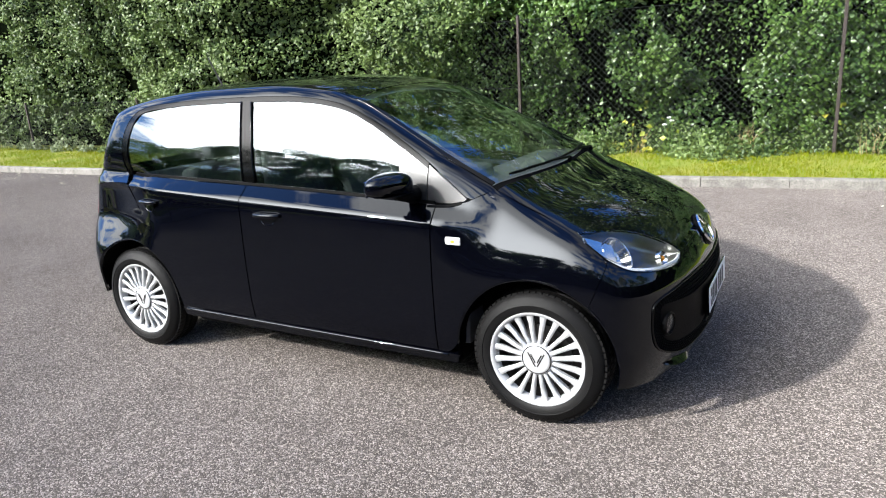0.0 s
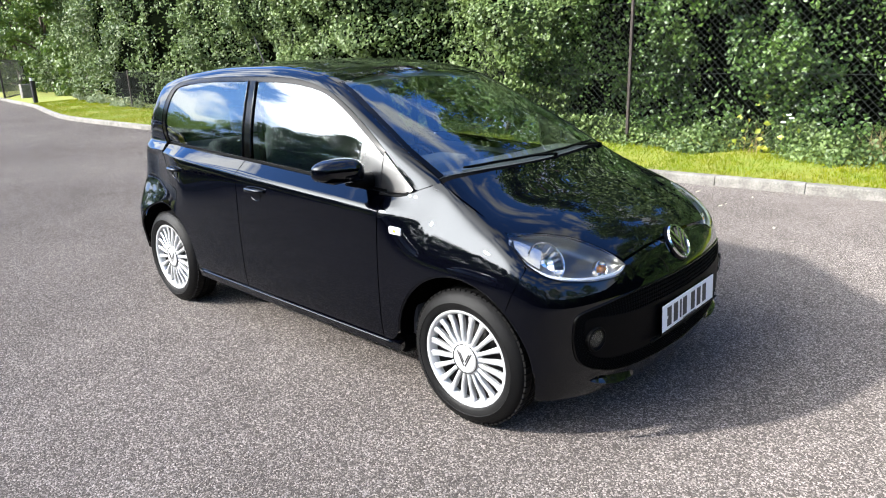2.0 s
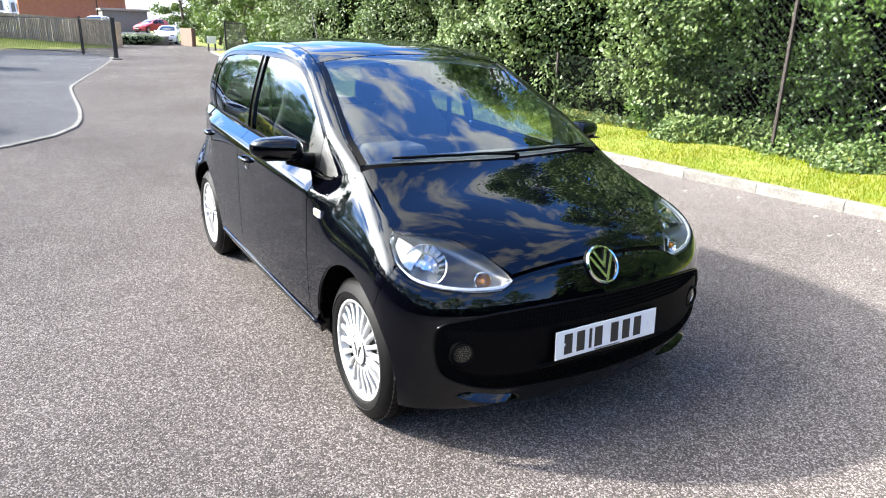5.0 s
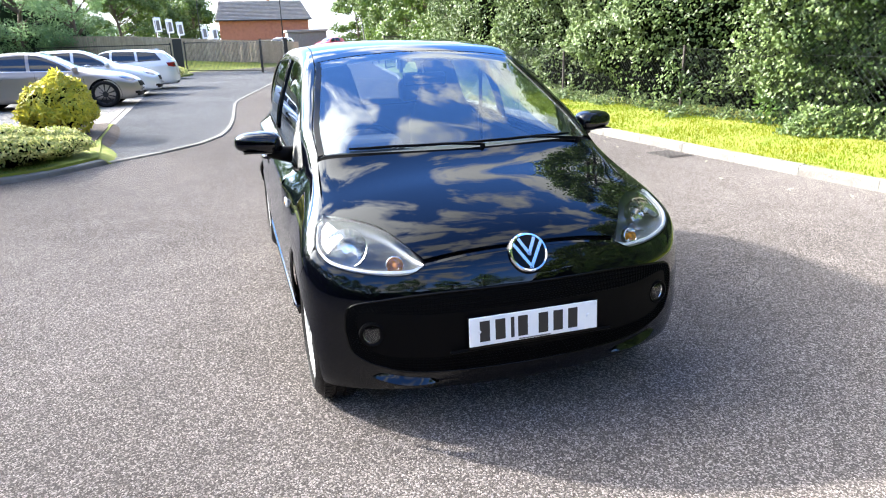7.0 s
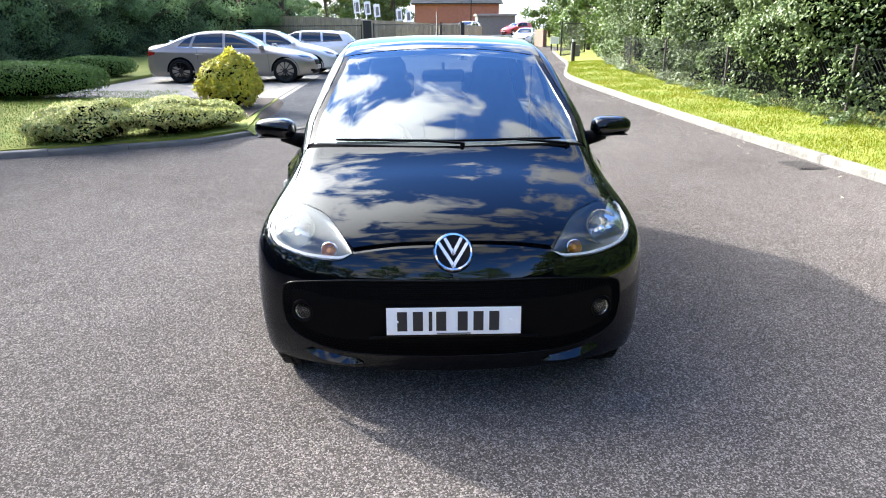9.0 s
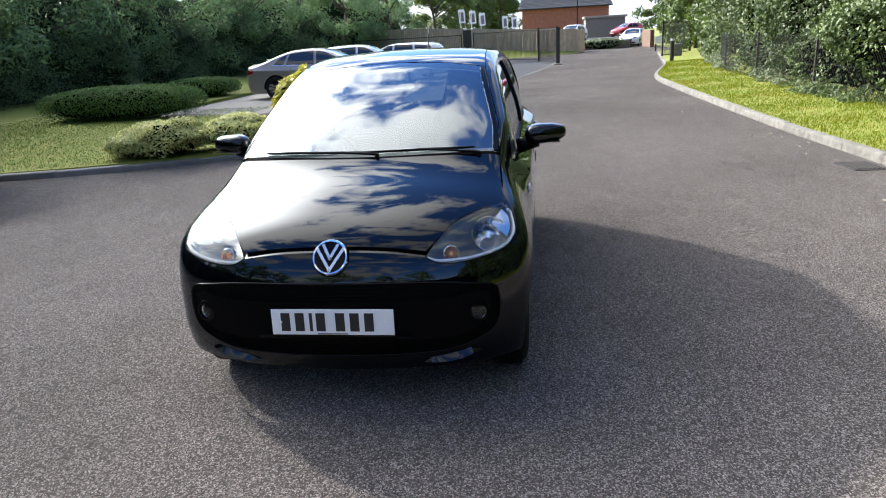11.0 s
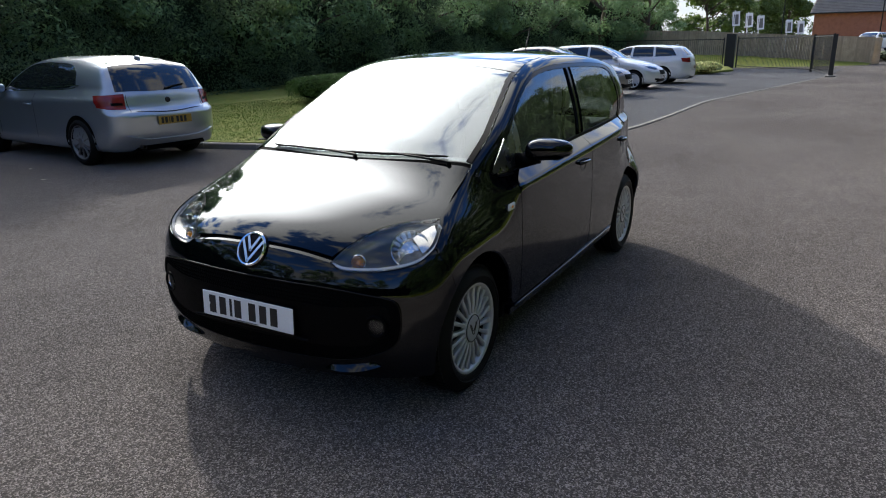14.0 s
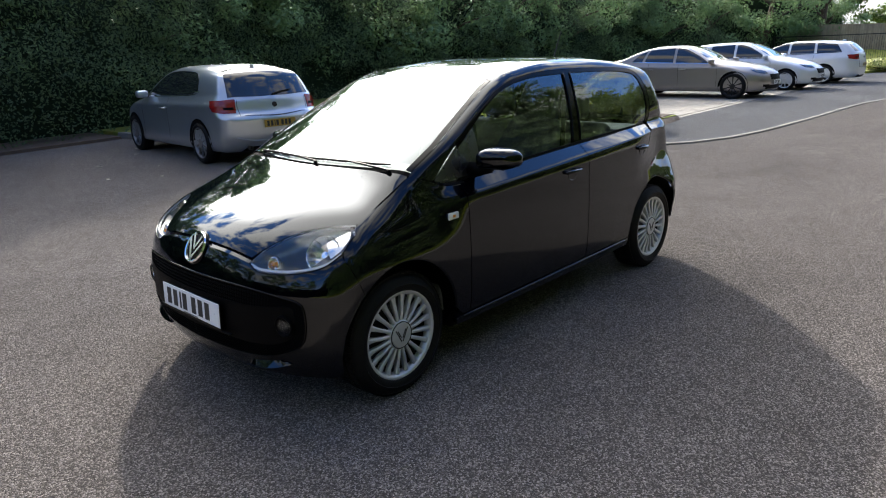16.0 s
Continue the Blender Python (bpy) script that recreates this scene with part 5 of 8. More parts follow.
CX, CY = -0.966, 3.138
up = Body(
    top=([0.60, 0.56, 0.52, 0.42, 0.30, 0.15, 0.0, -0.09, -0.30, -0.55, -0.80, -0.98, -1.12, -1.5, -1.9, -2.27, -2.55, -2.75, -3.0],
         [0.64, 0.695, 0.738, 0.800, 0.852, 0.905, 0.950, 0.985, 1.098, 1.222, 1.336, 1.409, 1.445, 1.476, 1.474, 1.452, 1.415, 1.372, 1.25]),
    crown=([0.6, 0.5, 0.3, 0.16, -0.15, -0.3, -0.6, -0.95, -1.5, -2.3, -2.75], [0.16, 0.14, 0.095, 0.075, 0.054, 0.066, 0.07, 0.055, 0.05, 0.06, 0.08]),
    width=([0.6, 0.35, 0.1, -0.3, -0.8, -1.5, -2.1, -2.42, -2.65, -2.8, -2.95], [0.80, 0.817, 0.822, 0.815, 0.818, 0.820, 0.820, 0.818, 0.812, 0.795, 0.745]),
    crease=([0.3, -0.44, -1.5, -2.4, -2.9], [0.80, 0.856, 0.910, 0.960, 0.975]),
    belt=([0.3, -0.3, -0.63, -1.5, -2.4, -2.9], [0.88, 0.918, 0.934, 0.977, 1.006, 1.02]),
    inward=([-0.2, 0.0, 0.08, 0.2, 0.35, 0.6, 0.85, 0.985, 1.0, 1.06, 1.8, 2.0, 2.25, 2.6, 3.0, 3.4], [0.075, 0.060, 0.036, 0.014, 0.003, 0.0, 0.004, 0.0065, 0.0078, 0.0125, 0.069, 0.084, 0.106, 0.160, 0.238, 0.33]),
    nose=([0.15, 0.20, 0.27, 0.36, 0.48, 0.58, 0.66, 0.72, 0.80], [0.53, 0.552, 0.575, 0.588, 0.588, 0.576, 0.553, 0.528, 0.48]),
    nose_bow=([0.0, 0.2, 0.38, 0.52, 0.6, 0.67, 0.74, 0.79, 0.84], [0.0, 0.010, 0.036, 0.072, 0.100, 0.134, 0.182, 0.235, 0.32]),
    tail=([0.15, 0.3, 0.6, 0.9, 1.0, 1.2, 1.38, 1.5], [-2.94, -2.99, -3.00, -2.935, -2.89, -2.785, -2.69, -2.63]),
    tail_bow=([0.0, 0.3, 0.5, 0.6, 0.7, 0.78], [0.0, 0.016, 0.048, 0.080, 0.130, 0.205]),
    wing=([-0.6, -0.3, -0.15, 0.0, 0.16, 0.3], [0.9, 1.0, 1.22, 1.36, 1.42, 1.5]),
    haunch=([0.2, 0.36, 0.46, 0.56, 0.66, 0.79, 0.92, 1.06, 1.2, 1.4], [-0.006, -0.014, -0.022, -0.018, 0.028, 0.086, 0.088, 0.030, 0.010, 0.0]))

car = thing("hatchback_car", pose(CX, CY + 0.0015, 0, 0, 0, -0.286), "black five-door small hatchback, parked with silver multi-spoke wheels", "car")


def arch(cx, r, a0, a1, n=7, cz=0.300):
    return [up.at_side(cx + r * math.cos(radians(a)), cz + r * math.sin(radians(a))) for a in np.linspace(a0, a1, n)]


S = up.at_side
ARCH_R = 0.352
DOOR_F, DOOR_B = -0.452, -1.530
belt = lambda x: float(up.belt(x))
# key lines on the skin
lamp_tip, lamp_back = (0.498, 0.389, 0.690), (0.155, 0.698, 0.830)
lamp_top = [lamp_tip, (0.430, 0.437, 0.749), (0.318, 0.510, 0.800), (0.232, 0.600, 0.822), lamp_back]
lamp_low = [lamp_tip, (0.494, 0.455, 0.660), (0.448, 0.588, 0.664), (0.373, 0.703, 0.688), (0.292, 0.748, 0.735), (0.198, 0.733, 0.797), lamp_back]
seam_a, seam_b = (0.284, 0.760, 0.716), S(0.236, 0.565)
bonnet_rear = (-0.195, 0.668, 0.985)
screen_base, screen_top = (-0.220, 0.662, 1.005), (-0.945, 0.556, 1.380)
cowl = [(-0.195, 0.668, 0.985), (-0.150, 0.47, 1.005), (-0.122, 0.22, 1.004), (-0.113, 0.0, 1.0)]
mir = lambda pts: [(x, -y, z) for x, y, z in pts[::-1]]
front_edge = [lamp_tip, (0.515, 0.22, 0.716), (0.524, 0.0, 0.726)]
bonnet_edge = [(x - 0.018, y, z + 0.016) for x, y, z in front_edge]

for sd in (1, -1):
    # front door, rear door and the skirt below
    panel("front_door", up, up.patch([S(DOOR_B, 0.288), S(-1.0, 0.285), S(DOOR_F - 0.001, 0.278)], [S(DOOR_B, belt(DOOR_B) - 0.004), S(-1.0, belt(-1.0) - 0.004), S(DOOR_F, belt(DOOR_F) - 0.004)],
          [S(DOOR_B, 0.288), S(DOOR_B, 0.6), S(DOOR_B, belt(DOOR_B) - 0.004)], [S(DOOR_F - 0.001, 0.278), S(DOOR_F, 0.5), S(DOOR_F, 0.75), S(DOOR_F, belt(DOOR_F) - 0.004)], 40, 80, 0.0, 26), PAINT, car, sd)
    rear_low = arch(-2.42, ARCH_R, -2, 50, 5)
    panel("rear_door", up, up.patch([rear_low[0], S(-1.8, 0.293), S(DOOR_B - 0.003, 0.288)], [S(-2.420, belt(-2.42) - 0.006), S(-1.95, belt(-1.95) - 0.004), S(DOOR_B - 0.003, belt(DOOR_B) - 0.004)],
          rear_low + [S(-2.225, 0.68), S(-2.30, 0.80), S(-2.420, belt(-2.42) - 0.006)], [S(DOOR_B - 0.003, 0.288), S(DOOR_B - 0.003, 0.6), S(DOOR_B - 0.003, belt(DOOR_B) - 0.004)], 36, 80, 0.0, 26), PAINT, car, sd)
    panel("sill", up, up.patch([S(-2.06, 0.240), S(-1.2, 0.230), S(-0.36, 0.226)], [S(-2.07, 0.294), S(-1.2, 0.286), S(-0.345, 0.272)], None, None, 44, 8, 0.004), PAINT, car, sd, thick=0.03)
    bead = up.snap(smooth_line(up.snap([S(-2.04, 0.281), S(-1.2, 0.272), S(-0.40, 0.264)]), 40), 0.004)
    part("sill_edge", tube_bm([(x, y * sd, z) for x, y, z in bead], 0.008, 10), PAINT, car, smooth=True)
    for cx_, a0, a1 in ((0.0, 4, 176), (-2.42, 4, 176)):
        lip = up.snap(smooth_line(arch(cx_, ARCH_R - 0.001, a0, a1, 15), 50), -0.008)
        part("arch_lip", tube_bm([(x, y * sd, z) for x, y, z in lip], 0.006, 8), PAINT, car, smooth=True)
    # front wing
    front_arch = arch(0.0, ARCH_R, 176, 48, 12)
    panel("front_wing", up, up.patch([S(DOOR_F + 0.002, 0.278), S(-0.40, 0.276)] + front_arch, [S(DOOR_F + 0.002, belt(DOOR_F) - 0.012), S(-0.38, 0.921), S(-0.310, 0.936), S(-0.285, 0.948), (-0.235, 0.695, 0.968), bonnet_rear, (-0.10, 0.682, 0.948), (0.0, 0.692, 0.918), lamp_back, (0.198, 0.733, 0.797), (0.268, 0.748, 0.752), seam_a],
          [S(DOOR_F + 0.002, 0.278), S(DOOR_F + 0.002, 0.5), S(DOOR_F + 0.002, 0.75), S(DOOR_F + 0.002, belt(DOOR_F) - 0.012)], [front_arch[-1], seam_a], 60, 34), PAINT, car, sd)
    # screen pillar, roof rail and rear pillar in one sweep
    rail_low = [S(-0.290, 0.946), S(-0.316, 0.951), S(-0.40, 1.019), S(-0.50, 1.094), S(-0.65, 1.186), S(-0.82, 1.276), S(-1.0, 1.348), S(-1.25, 1.388), S(-1.55, 1.398), S(-1.9, 1.394), S(-2.2, 1.382), S(-2.385, 1.352), S(-2.480, 1.26), S(-2.507, 1.12), S(-2.475, 1.01), S(-2.424, 0.965)]
    rail_top = [bonnet_rear, screen_base, (-0.31, 0.656, 1.045), (-0.42, 0.645, 1.085), (-0.55, 0.622, 1.160), (-0.72, 0.590, 1.256), (-0.86, 0.563, 1.335), screen_top, (-1.2, 0.535, 1.428), (-1.55, 0.525, 1.444), (-1.9, 0.520, 1.440), (-2.2, 0.512, 1.424), (-2.45, 0.500, 1.397), (-2.62, 0.490, 1.365), (-2.735, 0.565, 1.22), (-2.80, 0.635, 1.05), (-2.815, 0.665, 0.939)]
    wing_top = [S(-2.424, 0.965), (-2.55, 0.75, 0.96), (-2.70, 0.72, 0.95), (-2.815, 0.665, 0.939)]
    panel("side_frame", up, up.patch(rail_low, rail_top, [rail_low[0], (-0.235, 0.695, 0.970), bonnet_rear], wing_top, 96, 10), PAINT, car, sd)
    # rear wing and its wheel opening
    back_arch = arch(-2.42, ARCH_R, 50, 172, 10)
    panel("rear_wing", up, up.patch(back_arch, wing_top,
          [back_arch[0], S(-2.222, 0.68), S(-2.300, 0.80), S(-2.424, 0.965)], [back_arch[-1], S(-2.80, 0.50), (-2.845, 0.66, 0.70), (-2.815, 0.665, 0.939)], 30, 24), PAINT, car, sd)
    panel("arch_trim", up, up.patch([S(-2.762, 0.352), S(-2.768, 0.32), S(-2.770, 0.29)], [S(-2.80, 0.48), (-2.90, 0.55, 0.42), (-2.90, 0.55, 0.27)], None, None, 8, 8), PAINT, car, sd)
    # glass and its black surrounds
    wf_low, wf_top = [S(-1.478, belt(-1.478) + 0.010), S(-1.05, belt(-1.05) + 0.010), S(-0.645, belt(-0.645) + 0.010)], [S(-1.552, 1.374), S(-1.25, 1.366), S(-1.0, 1.328), S(-0.82, 1.256), S(-0.650, 1.160)]
    panel("front_door_glass", up, up.patch(wf_low, wf_top, None, None, 30, 16, -0.006), CAR_GLASS, car, sd, thick=0, gap=0, label="tinted door window glass")
    wr_low, wr_top = [S(-2.437, belt(-2.43) + 0.016), S(-2.0, belt(-2.0) + 0.010), S(-1.562, belt(-1.562) + 0.010)], [S(-2.362, 1.335), S(-2.15, 1.362), S(-1.9, 1.372), S(-1.622, 1.376)]
    panel("rear_door_glass", up, up.patch(wr_low, wr_top, [wr_low[0], S(-2.462, 1.12), S(-2.437, 1.25), wr_top[0]], None, 26, 16, -0.006), CAR_GLASS, car, sd, thick=0, gap=0, label="dark tinted rear door glass")
    panel("window_surround", up, up.patch([S(-0.50, 1.070)] + wf_top[::-1] + [S(-1.58, 1.378)] + wr_top[::-1] + [S(-2.437, 1.25), S(-2.462, 1.12), wr_low[0]], rail_low[3:-2] + [S(-2.462, 0.998)], None, None, 80, 4, -0.002), GLOSS_BLACK, car, sd, gap=0.0005)
    panel("pillar_trim", up, up.patch([S(-1.560, belt(-1.56) + 0.006), S(-1.480, belt(-1.48) + 0.006)], [S(-1.620, 1.380), S(-1.554, 1.380)], None, None, 5, 16, -0.002), GLOSS_BLACK, car, sd, gap=0.0008, label="gloss black centre pillar trim")
    panel("mirror_corner_trim", up, up.patch([S(-0.643, belt(-0.643) + 0.006), S(-0.500, belt(-0.5) + 0.006)], [S(-0.648, 1.160), S(-0.500, 1.070)], None, None, 8, 12, -0.001), SATIN_TRIM, car, sd, gap=0.001, label="satin black window corner trim")
    panel("quarter_trim", up, up.patch([S(-0.497, belt(-0.5) + 0.004), S(-0.40, 0.926), S(-0.325, 0.936)], [S(-0.497, 1.086), S(-0.40, 1.014), S(-0.312, 0.946)], None, None, 10, 10, -0.001), SATIN_TRIM, car, sd, gap=0.001, label="triangular satin black quarter panel")
    for e0, e1 in ((S(-1.482, belt(-1.48) + 0.012), S(-1.553, 1.374)), (S(-1.560, belt(-1.56) + 0.012), S(-1.621, 1.376))):
        bead = up.snap(smooth_line([e0, e1], 14), 0.001)
        part("window_bead", tube_bm([(x, y * sd, z) for x, y, z in bead], 0.0045, 8), GLOSS_BLACK, car, smooth=True)
    strip_on(up, [S(-2.40, belt(-2.4) + 0.003), S(-1.5, belt(-1.5) + 0.003), S(-0.46, belt(-0.46) + 0.003)], 0.016, PLASTIC, "waist_seal", car, sd, -0.001)
    strip_on(up, [S(-0.338, 0.936), S(-0.345, 0.925), S(-0.40, 0.916), S(-0.49, 0.915)], 0.012, PLASTIC, "quarter_seal", car, sd, 0.0, 20)

# bonnet, scuttle, screen, roof, tail
side_l = [bonnet_edge[0]] + lamp_top[1:] + [(0.0, 0.688, 0.920), (-0.10, 0.678, 0.950), bonnet_rear]
panel("bonnet", up, up.patch(bonnet_edge + mir(bonnet_edge)[1:], cowl + mir(cowl)[1:], side_l, [(x, -y, z) for x, y, z in side_l], 50, 40), PAINT, car, gap=0.003)
sb = [screen_base, (-0.170, 0.45, 1.02), (-0.141, 0.22, 1.014), (-0.132, 0.0, 1.010)]
panel("scuttle", up, up.patch(cowl + mir(cowl)[1:], sb + mir(sb)[1:], None, None, 40, 5, -0.006), SCUTTLE, car, label="black plastic scuttle below the windscreen")
st = [screen_top, (-0.970, 0.30, 1.405), (-0.985, 0.0, 1.412)]
inn = lambda pts, d: [(x, y - d, z) for x, y, z in pts]
side_glass = inn([screen_base, (-0.31, 0.656, 1.045), (-0.42, 0.645, 1.085), (-0.55, 0.622, 1.160), (-0.72, 0.590, 1.256), (-0.86, 0.563, 1.335), screen_top], 0.004)
panel("windscreen", up, up.patch(sb + mir(sb)[1:], st + mir(st)[1:], side_glass, [(x, -y, z) for x, y, z in side_glass], 40, 30, -0.002), SCREEN_GLASS, car, thick=0, gap=0, label="clear windscreen reflecting the clouds")
for sd in (1, -1):
    edge_pts = [(x, y - 0.016, z) for x, y, z in side_glass]
    strip_on(up, edge_pts, 0.034, GLOSS_BLACK, "screen_border", car, sd, -0.002, 40, 0.001, label="black border of the windscreen")
roof_l = [screen_top, (-1.2, 0.535, 1.428), (-1.55, 0.525, 1.444), (-1.9, 0.520, 1.440), (-2.2, 0.512, 1.424), (-2.45, 0.500, 1.397), (-2.62, 0.490, 1.365)]
rr_ = [(-2.62, 0.490, 1.365), (-2.73, 0.3, 1.385), (-2.745, 0.0, 1.388)]
panel("roof", up, up.patch(st + mir(st)[1:], rr_ + mir(rr_)[1:], roof_l, [(x, -y, z) for x, y, z in roof_l], 40, 40), PAINT, car, gap=0.003)
hl = [(-2.62, 0.490, 1.365), (-2.735, 0.565, 1.22), (-2.80, 0.635, 1.05), (-2.815, 0.665, 0.938), (-2.85, 0.66, 0.70), (-2.875, 0.61, 0.56)]
hb = [(-2.875, 0.61, 0.56), (-2.94, 0.3, 0.56), (-2.945, 0.0, 0.56)]
hm = [(-2.815, 0.655, 0.965), (-2.90, 0.3, 0.985), (-2.91, 0.0, 0.99)]
panel("tailgate", up, up.patch(hb + mir(hb)[1:], hm + mir(hm)[1:], hl[:2:-1] + hm[:1], [(x, -y, z) for x, y, z in hl[:2:-1] + hm[:1]], 36, 20), PAINT, car)
gl_side = [hm[0], (-2.79, 0.630, 1.06), (-2.733, 0.560, 1.22), rr_[0]]
panel("rear_window", up, up.patch(hm + mir(hm)[1:], rr_ + mir(rr_)[1:], gl_side, [(x, -y, z) for x, y, z in gl_side], 36, 16, -0.003), CAR_GLASS, car, thick=0, gap=0, label="tinted rear window glass")
for sd in (1, -1):
    strip_on(up, [(x, y - 0.03, z) for x, y, z in gl_side], 0.07, GLOSS_BLACK, "rear_window_border", car, sd, -0.001, 30, 0.001)
strip_on(up, [(x, y, z + 0.02) for x, y, z in hm + mir(hm)[1:]], 0.05, GLOSS_BLACK, "rear_window_border", car, 1, -0.001, 40, 0.001)
bb = [S(-2.77, 0.29), (-2.89, 0.55, 0.27), (-2.93, 0.3, 0.26), (-2.935, 0.0, 0.26)]
bt = [S(-2.80, 0.50), (-2.875, 0.61, 0.555), (-2.94, 0.3, 0.555), (-2.945, 0.0, 0.555)]
panel("rear_bumper", up, up.patch(bb + mir(bb)[1:], bt + mir(bt)[1:], None, None, 50, 14), PAINT, car)
# narrow level ledge under the bonnet's leading edge
fl = up.snap(smooth_line(up.snap(front_edge + mir(front_edge)[1:]), 40))
mesh_object("bumper_ledge", [tuple(p + np.array([-0.001, 0, -0.001])) for p in fl] + [tuple(p + np.array([-0.026, 0, 0.012])) for p in fl], [(i, i + 1, 41 + i, 40 + i) for i in range(39)], PAINT, car, smooth=True)
# front bumper from wheel opening to wheel opening
nb = [S(0.335, 0.215), (0.43, 0.69, 0.205), (0.50, 0.5, 0.200), (0.548, 0.25, 0.198), (0.552, 0.0, 0.198)]
nt_ = [seam_b, seam_a] + lamp_low[-3:0:-1] + front_edge
ns = [S(0.335, 0.215), S(0.348, 0.33), S(0.325, 0.43), S(0.288, 0.505), seam_b]
panel("front_bumper", up, up.patch(nb + mir(nb)[1:], nt_ + mir(nt_)[1:], ns, [(x, -y, z) for x, y, z in ns], 110, 44), PAINT, car)

# ---- wheels ----
def wheel(parent, x, y, side, r=0.2915, rim=0.206, spokes=20, wide=0.175, spoke_mat=None, badge=True, tread=True, spoke_w=0.0155):
    """A road wheel with tyre, rim, spokes and hub; side is +1 or -1 for the outward face."""
    spoke_mat = spoke_mat or ALLOY
    root = new("wheel")
    root.parent = parent
    root.matrix_basis = Matrix.Translation((x, y, r)) @ (Matrix() if side > 0 else Matrix.Rotation(math.pi, 4, "Z"))
    o = 0.075
    h = wide / 2
    prof = [(rim - 0.004, o - h * 0.1), (rim + 0.002, o + 0.004), (rim + 0.014, o + 0.012), (rim + 0.034, o + 0.014), (rim + 0.036, o + 0.017), (rim + 0.040, o + 0.014), (r - 0.024, o + 0.006), (r - 0.008, o - 0.014),
            (r, o - 0.032), (r, o - 0.052), (r - 0.008, o - 0.054), (r - 0.008, o - 0.062), (r, o - 0.064), (r + 0.001, o - 0.090), (r - 0.007, o - 0.092), (r - 0.007, o - 0.100), (r + 0.001, o - 0.102),
            (r, o - wide + 0.034), (r - 0.02, o - wide + 0.006), (rim + 0.02, o - wide - 0.004), (rim - 0.004, o - wide + 0.02)]
    tyre = part("tyre", lathe_bm(prof, 64), RUBBER, root, smooth=True, sharp=50)
    if tread:
        bm = bmesh.new()
        n = 66
        for k in range(n):
            a = 2 * math.pi * k / n
            m = Matrix.Rotation(-a, 4, "Y")
            for y0, y1, dx in ((o - 0.052, o - 0.014, 0.0), (o - 0.090, o - 0.065, 0.4), (o - wide + 0.03, o - 0.103, 0.2)):
                mm = Matrix.Rotation(-a - dx * 2 * math.pi / n, 4, "Y")
                box_bm((r - 0.010, y0, -0.0105), (r + 0.0035 - (0.0025 if y1 > o - 0.03 else 0), y1, 0.0095), bm=bm, m=mm)
        tagged(part("tread", bm, RUBBER, tyre), kind="stuff")
    part("rim", lathe_bm([(rim - 0.022, o - 0.034), (rim - 0.020, o - 0.022), (rim - 0.013, o - 0.002), (rim - 0.003, o + 0.006), (rim + 0.004, o + 0.004), (rim + 0.004, o - 0.02)], 64), spoke_mat, root, smooth=True, sharp=60)
    # the barrel's dark colour stands for the shade between the spokes
    part("barrel", lathe_bm([(rim - 0.030, o - wide + 0.02), (rim - 0.024, o - 0.06), (rim - 0.0215, o - 0.033)], 48), ALLOY_DARK, root, smooth=True)
    part("brake_disc", lathe_bm([(0.0, o - 0.075), (0.13, o - 0.075), (0.13, o - 0.085), (rim - 0.02, o - 0.10), (rim - 0.02, o - 0.11)], 40), ALLOY_DARK, root, smooth=True)
    for k in range(spokes):
        a = 2 * math.pi * (k + 0.5) / spokes
        d, t = Vector((math.cos(a), 0, math.sin(a))), Vector((-math.sin(a), 0, math.cos(a)))
        vs = []
        for rr_, w, yf, dp in ((0.058, spoke_w * 0.55, o - 0.004, 0.02), (0.110, spoke_w * 0.52, o - 0.001, 0.022), (0.160, spoke_w * 0.66, o - 0.006, 0.022), (rim - 0.012, spoke_w * 0.95, o - 0.004, 0.016)):
            p = d * rr_
            vs += [p + t * w + Vector((0, yf - 0.004, 0)), p + t * w * 0.45 + Vector((0, yf, 0)), p - t * w * 0.45 + Vector((0, yf, 0)), p - t * w + Vector((0, yf - 0.004, 0)), p - t * w * 0.9 + Vector((0, yf - dp, 0)), p + t * w * 0.9 + Vector((0, yf - dp, 0))]
        fs = [(i * 6 + j, i * 6 + (j + 1) % 6, i * 6 + 6 + (j + 1) % 6, i * 6 + 6 + j) for i in range(3) for j in range(6)]
        mesh_object("spoke", vs, fs, spoke_mat, root)
    part("hub", lathe_bm([(0.0, o + 0.002), (0.054, o + 0.002), (0.064, o + 0.0005), (0.071, o - 0.006), (0.075, o - 0.02), (0.0, o - 0.02)], 40), spoke_mat, root, smooth=True)
    cap = part("centre_cap", lathe_bm([(0.0, o + 0.0045), (0.046, o + 0.0045), (0.056, o + 0.0040), (0.059, o + 0.001)], 32), spoke_mat, root, smooth=True)
    if badge:
        part("cap_ring", lathe_bm([(0.060, o + 0.001), (0.0615, o + 0.0035), (0.0635, o + 0.0035), (0.065, o - 0.001)], 40), ALLOY_DARK, cap, smooth=True)
        bm = bmesh.new()
        for sx, sz, lean in ((-0.020, 0, -28), (0.020, 0, 28), (-0.011, 0.02, -28), (0.011, 0.02, 28)):
            box_bm((-0.0030, o + 0.003, -0.034 + sz), (0.0030, o + 0.0055, 0.034 - sz * 0.3), bm=bm, m=Matrix.Translation((sx, 0, 0)) @ Matrix.Rotation(radians(lean), 4, "Y"))
        part("cap_mark", bm, ALLOY_DARK, cap)
    return root


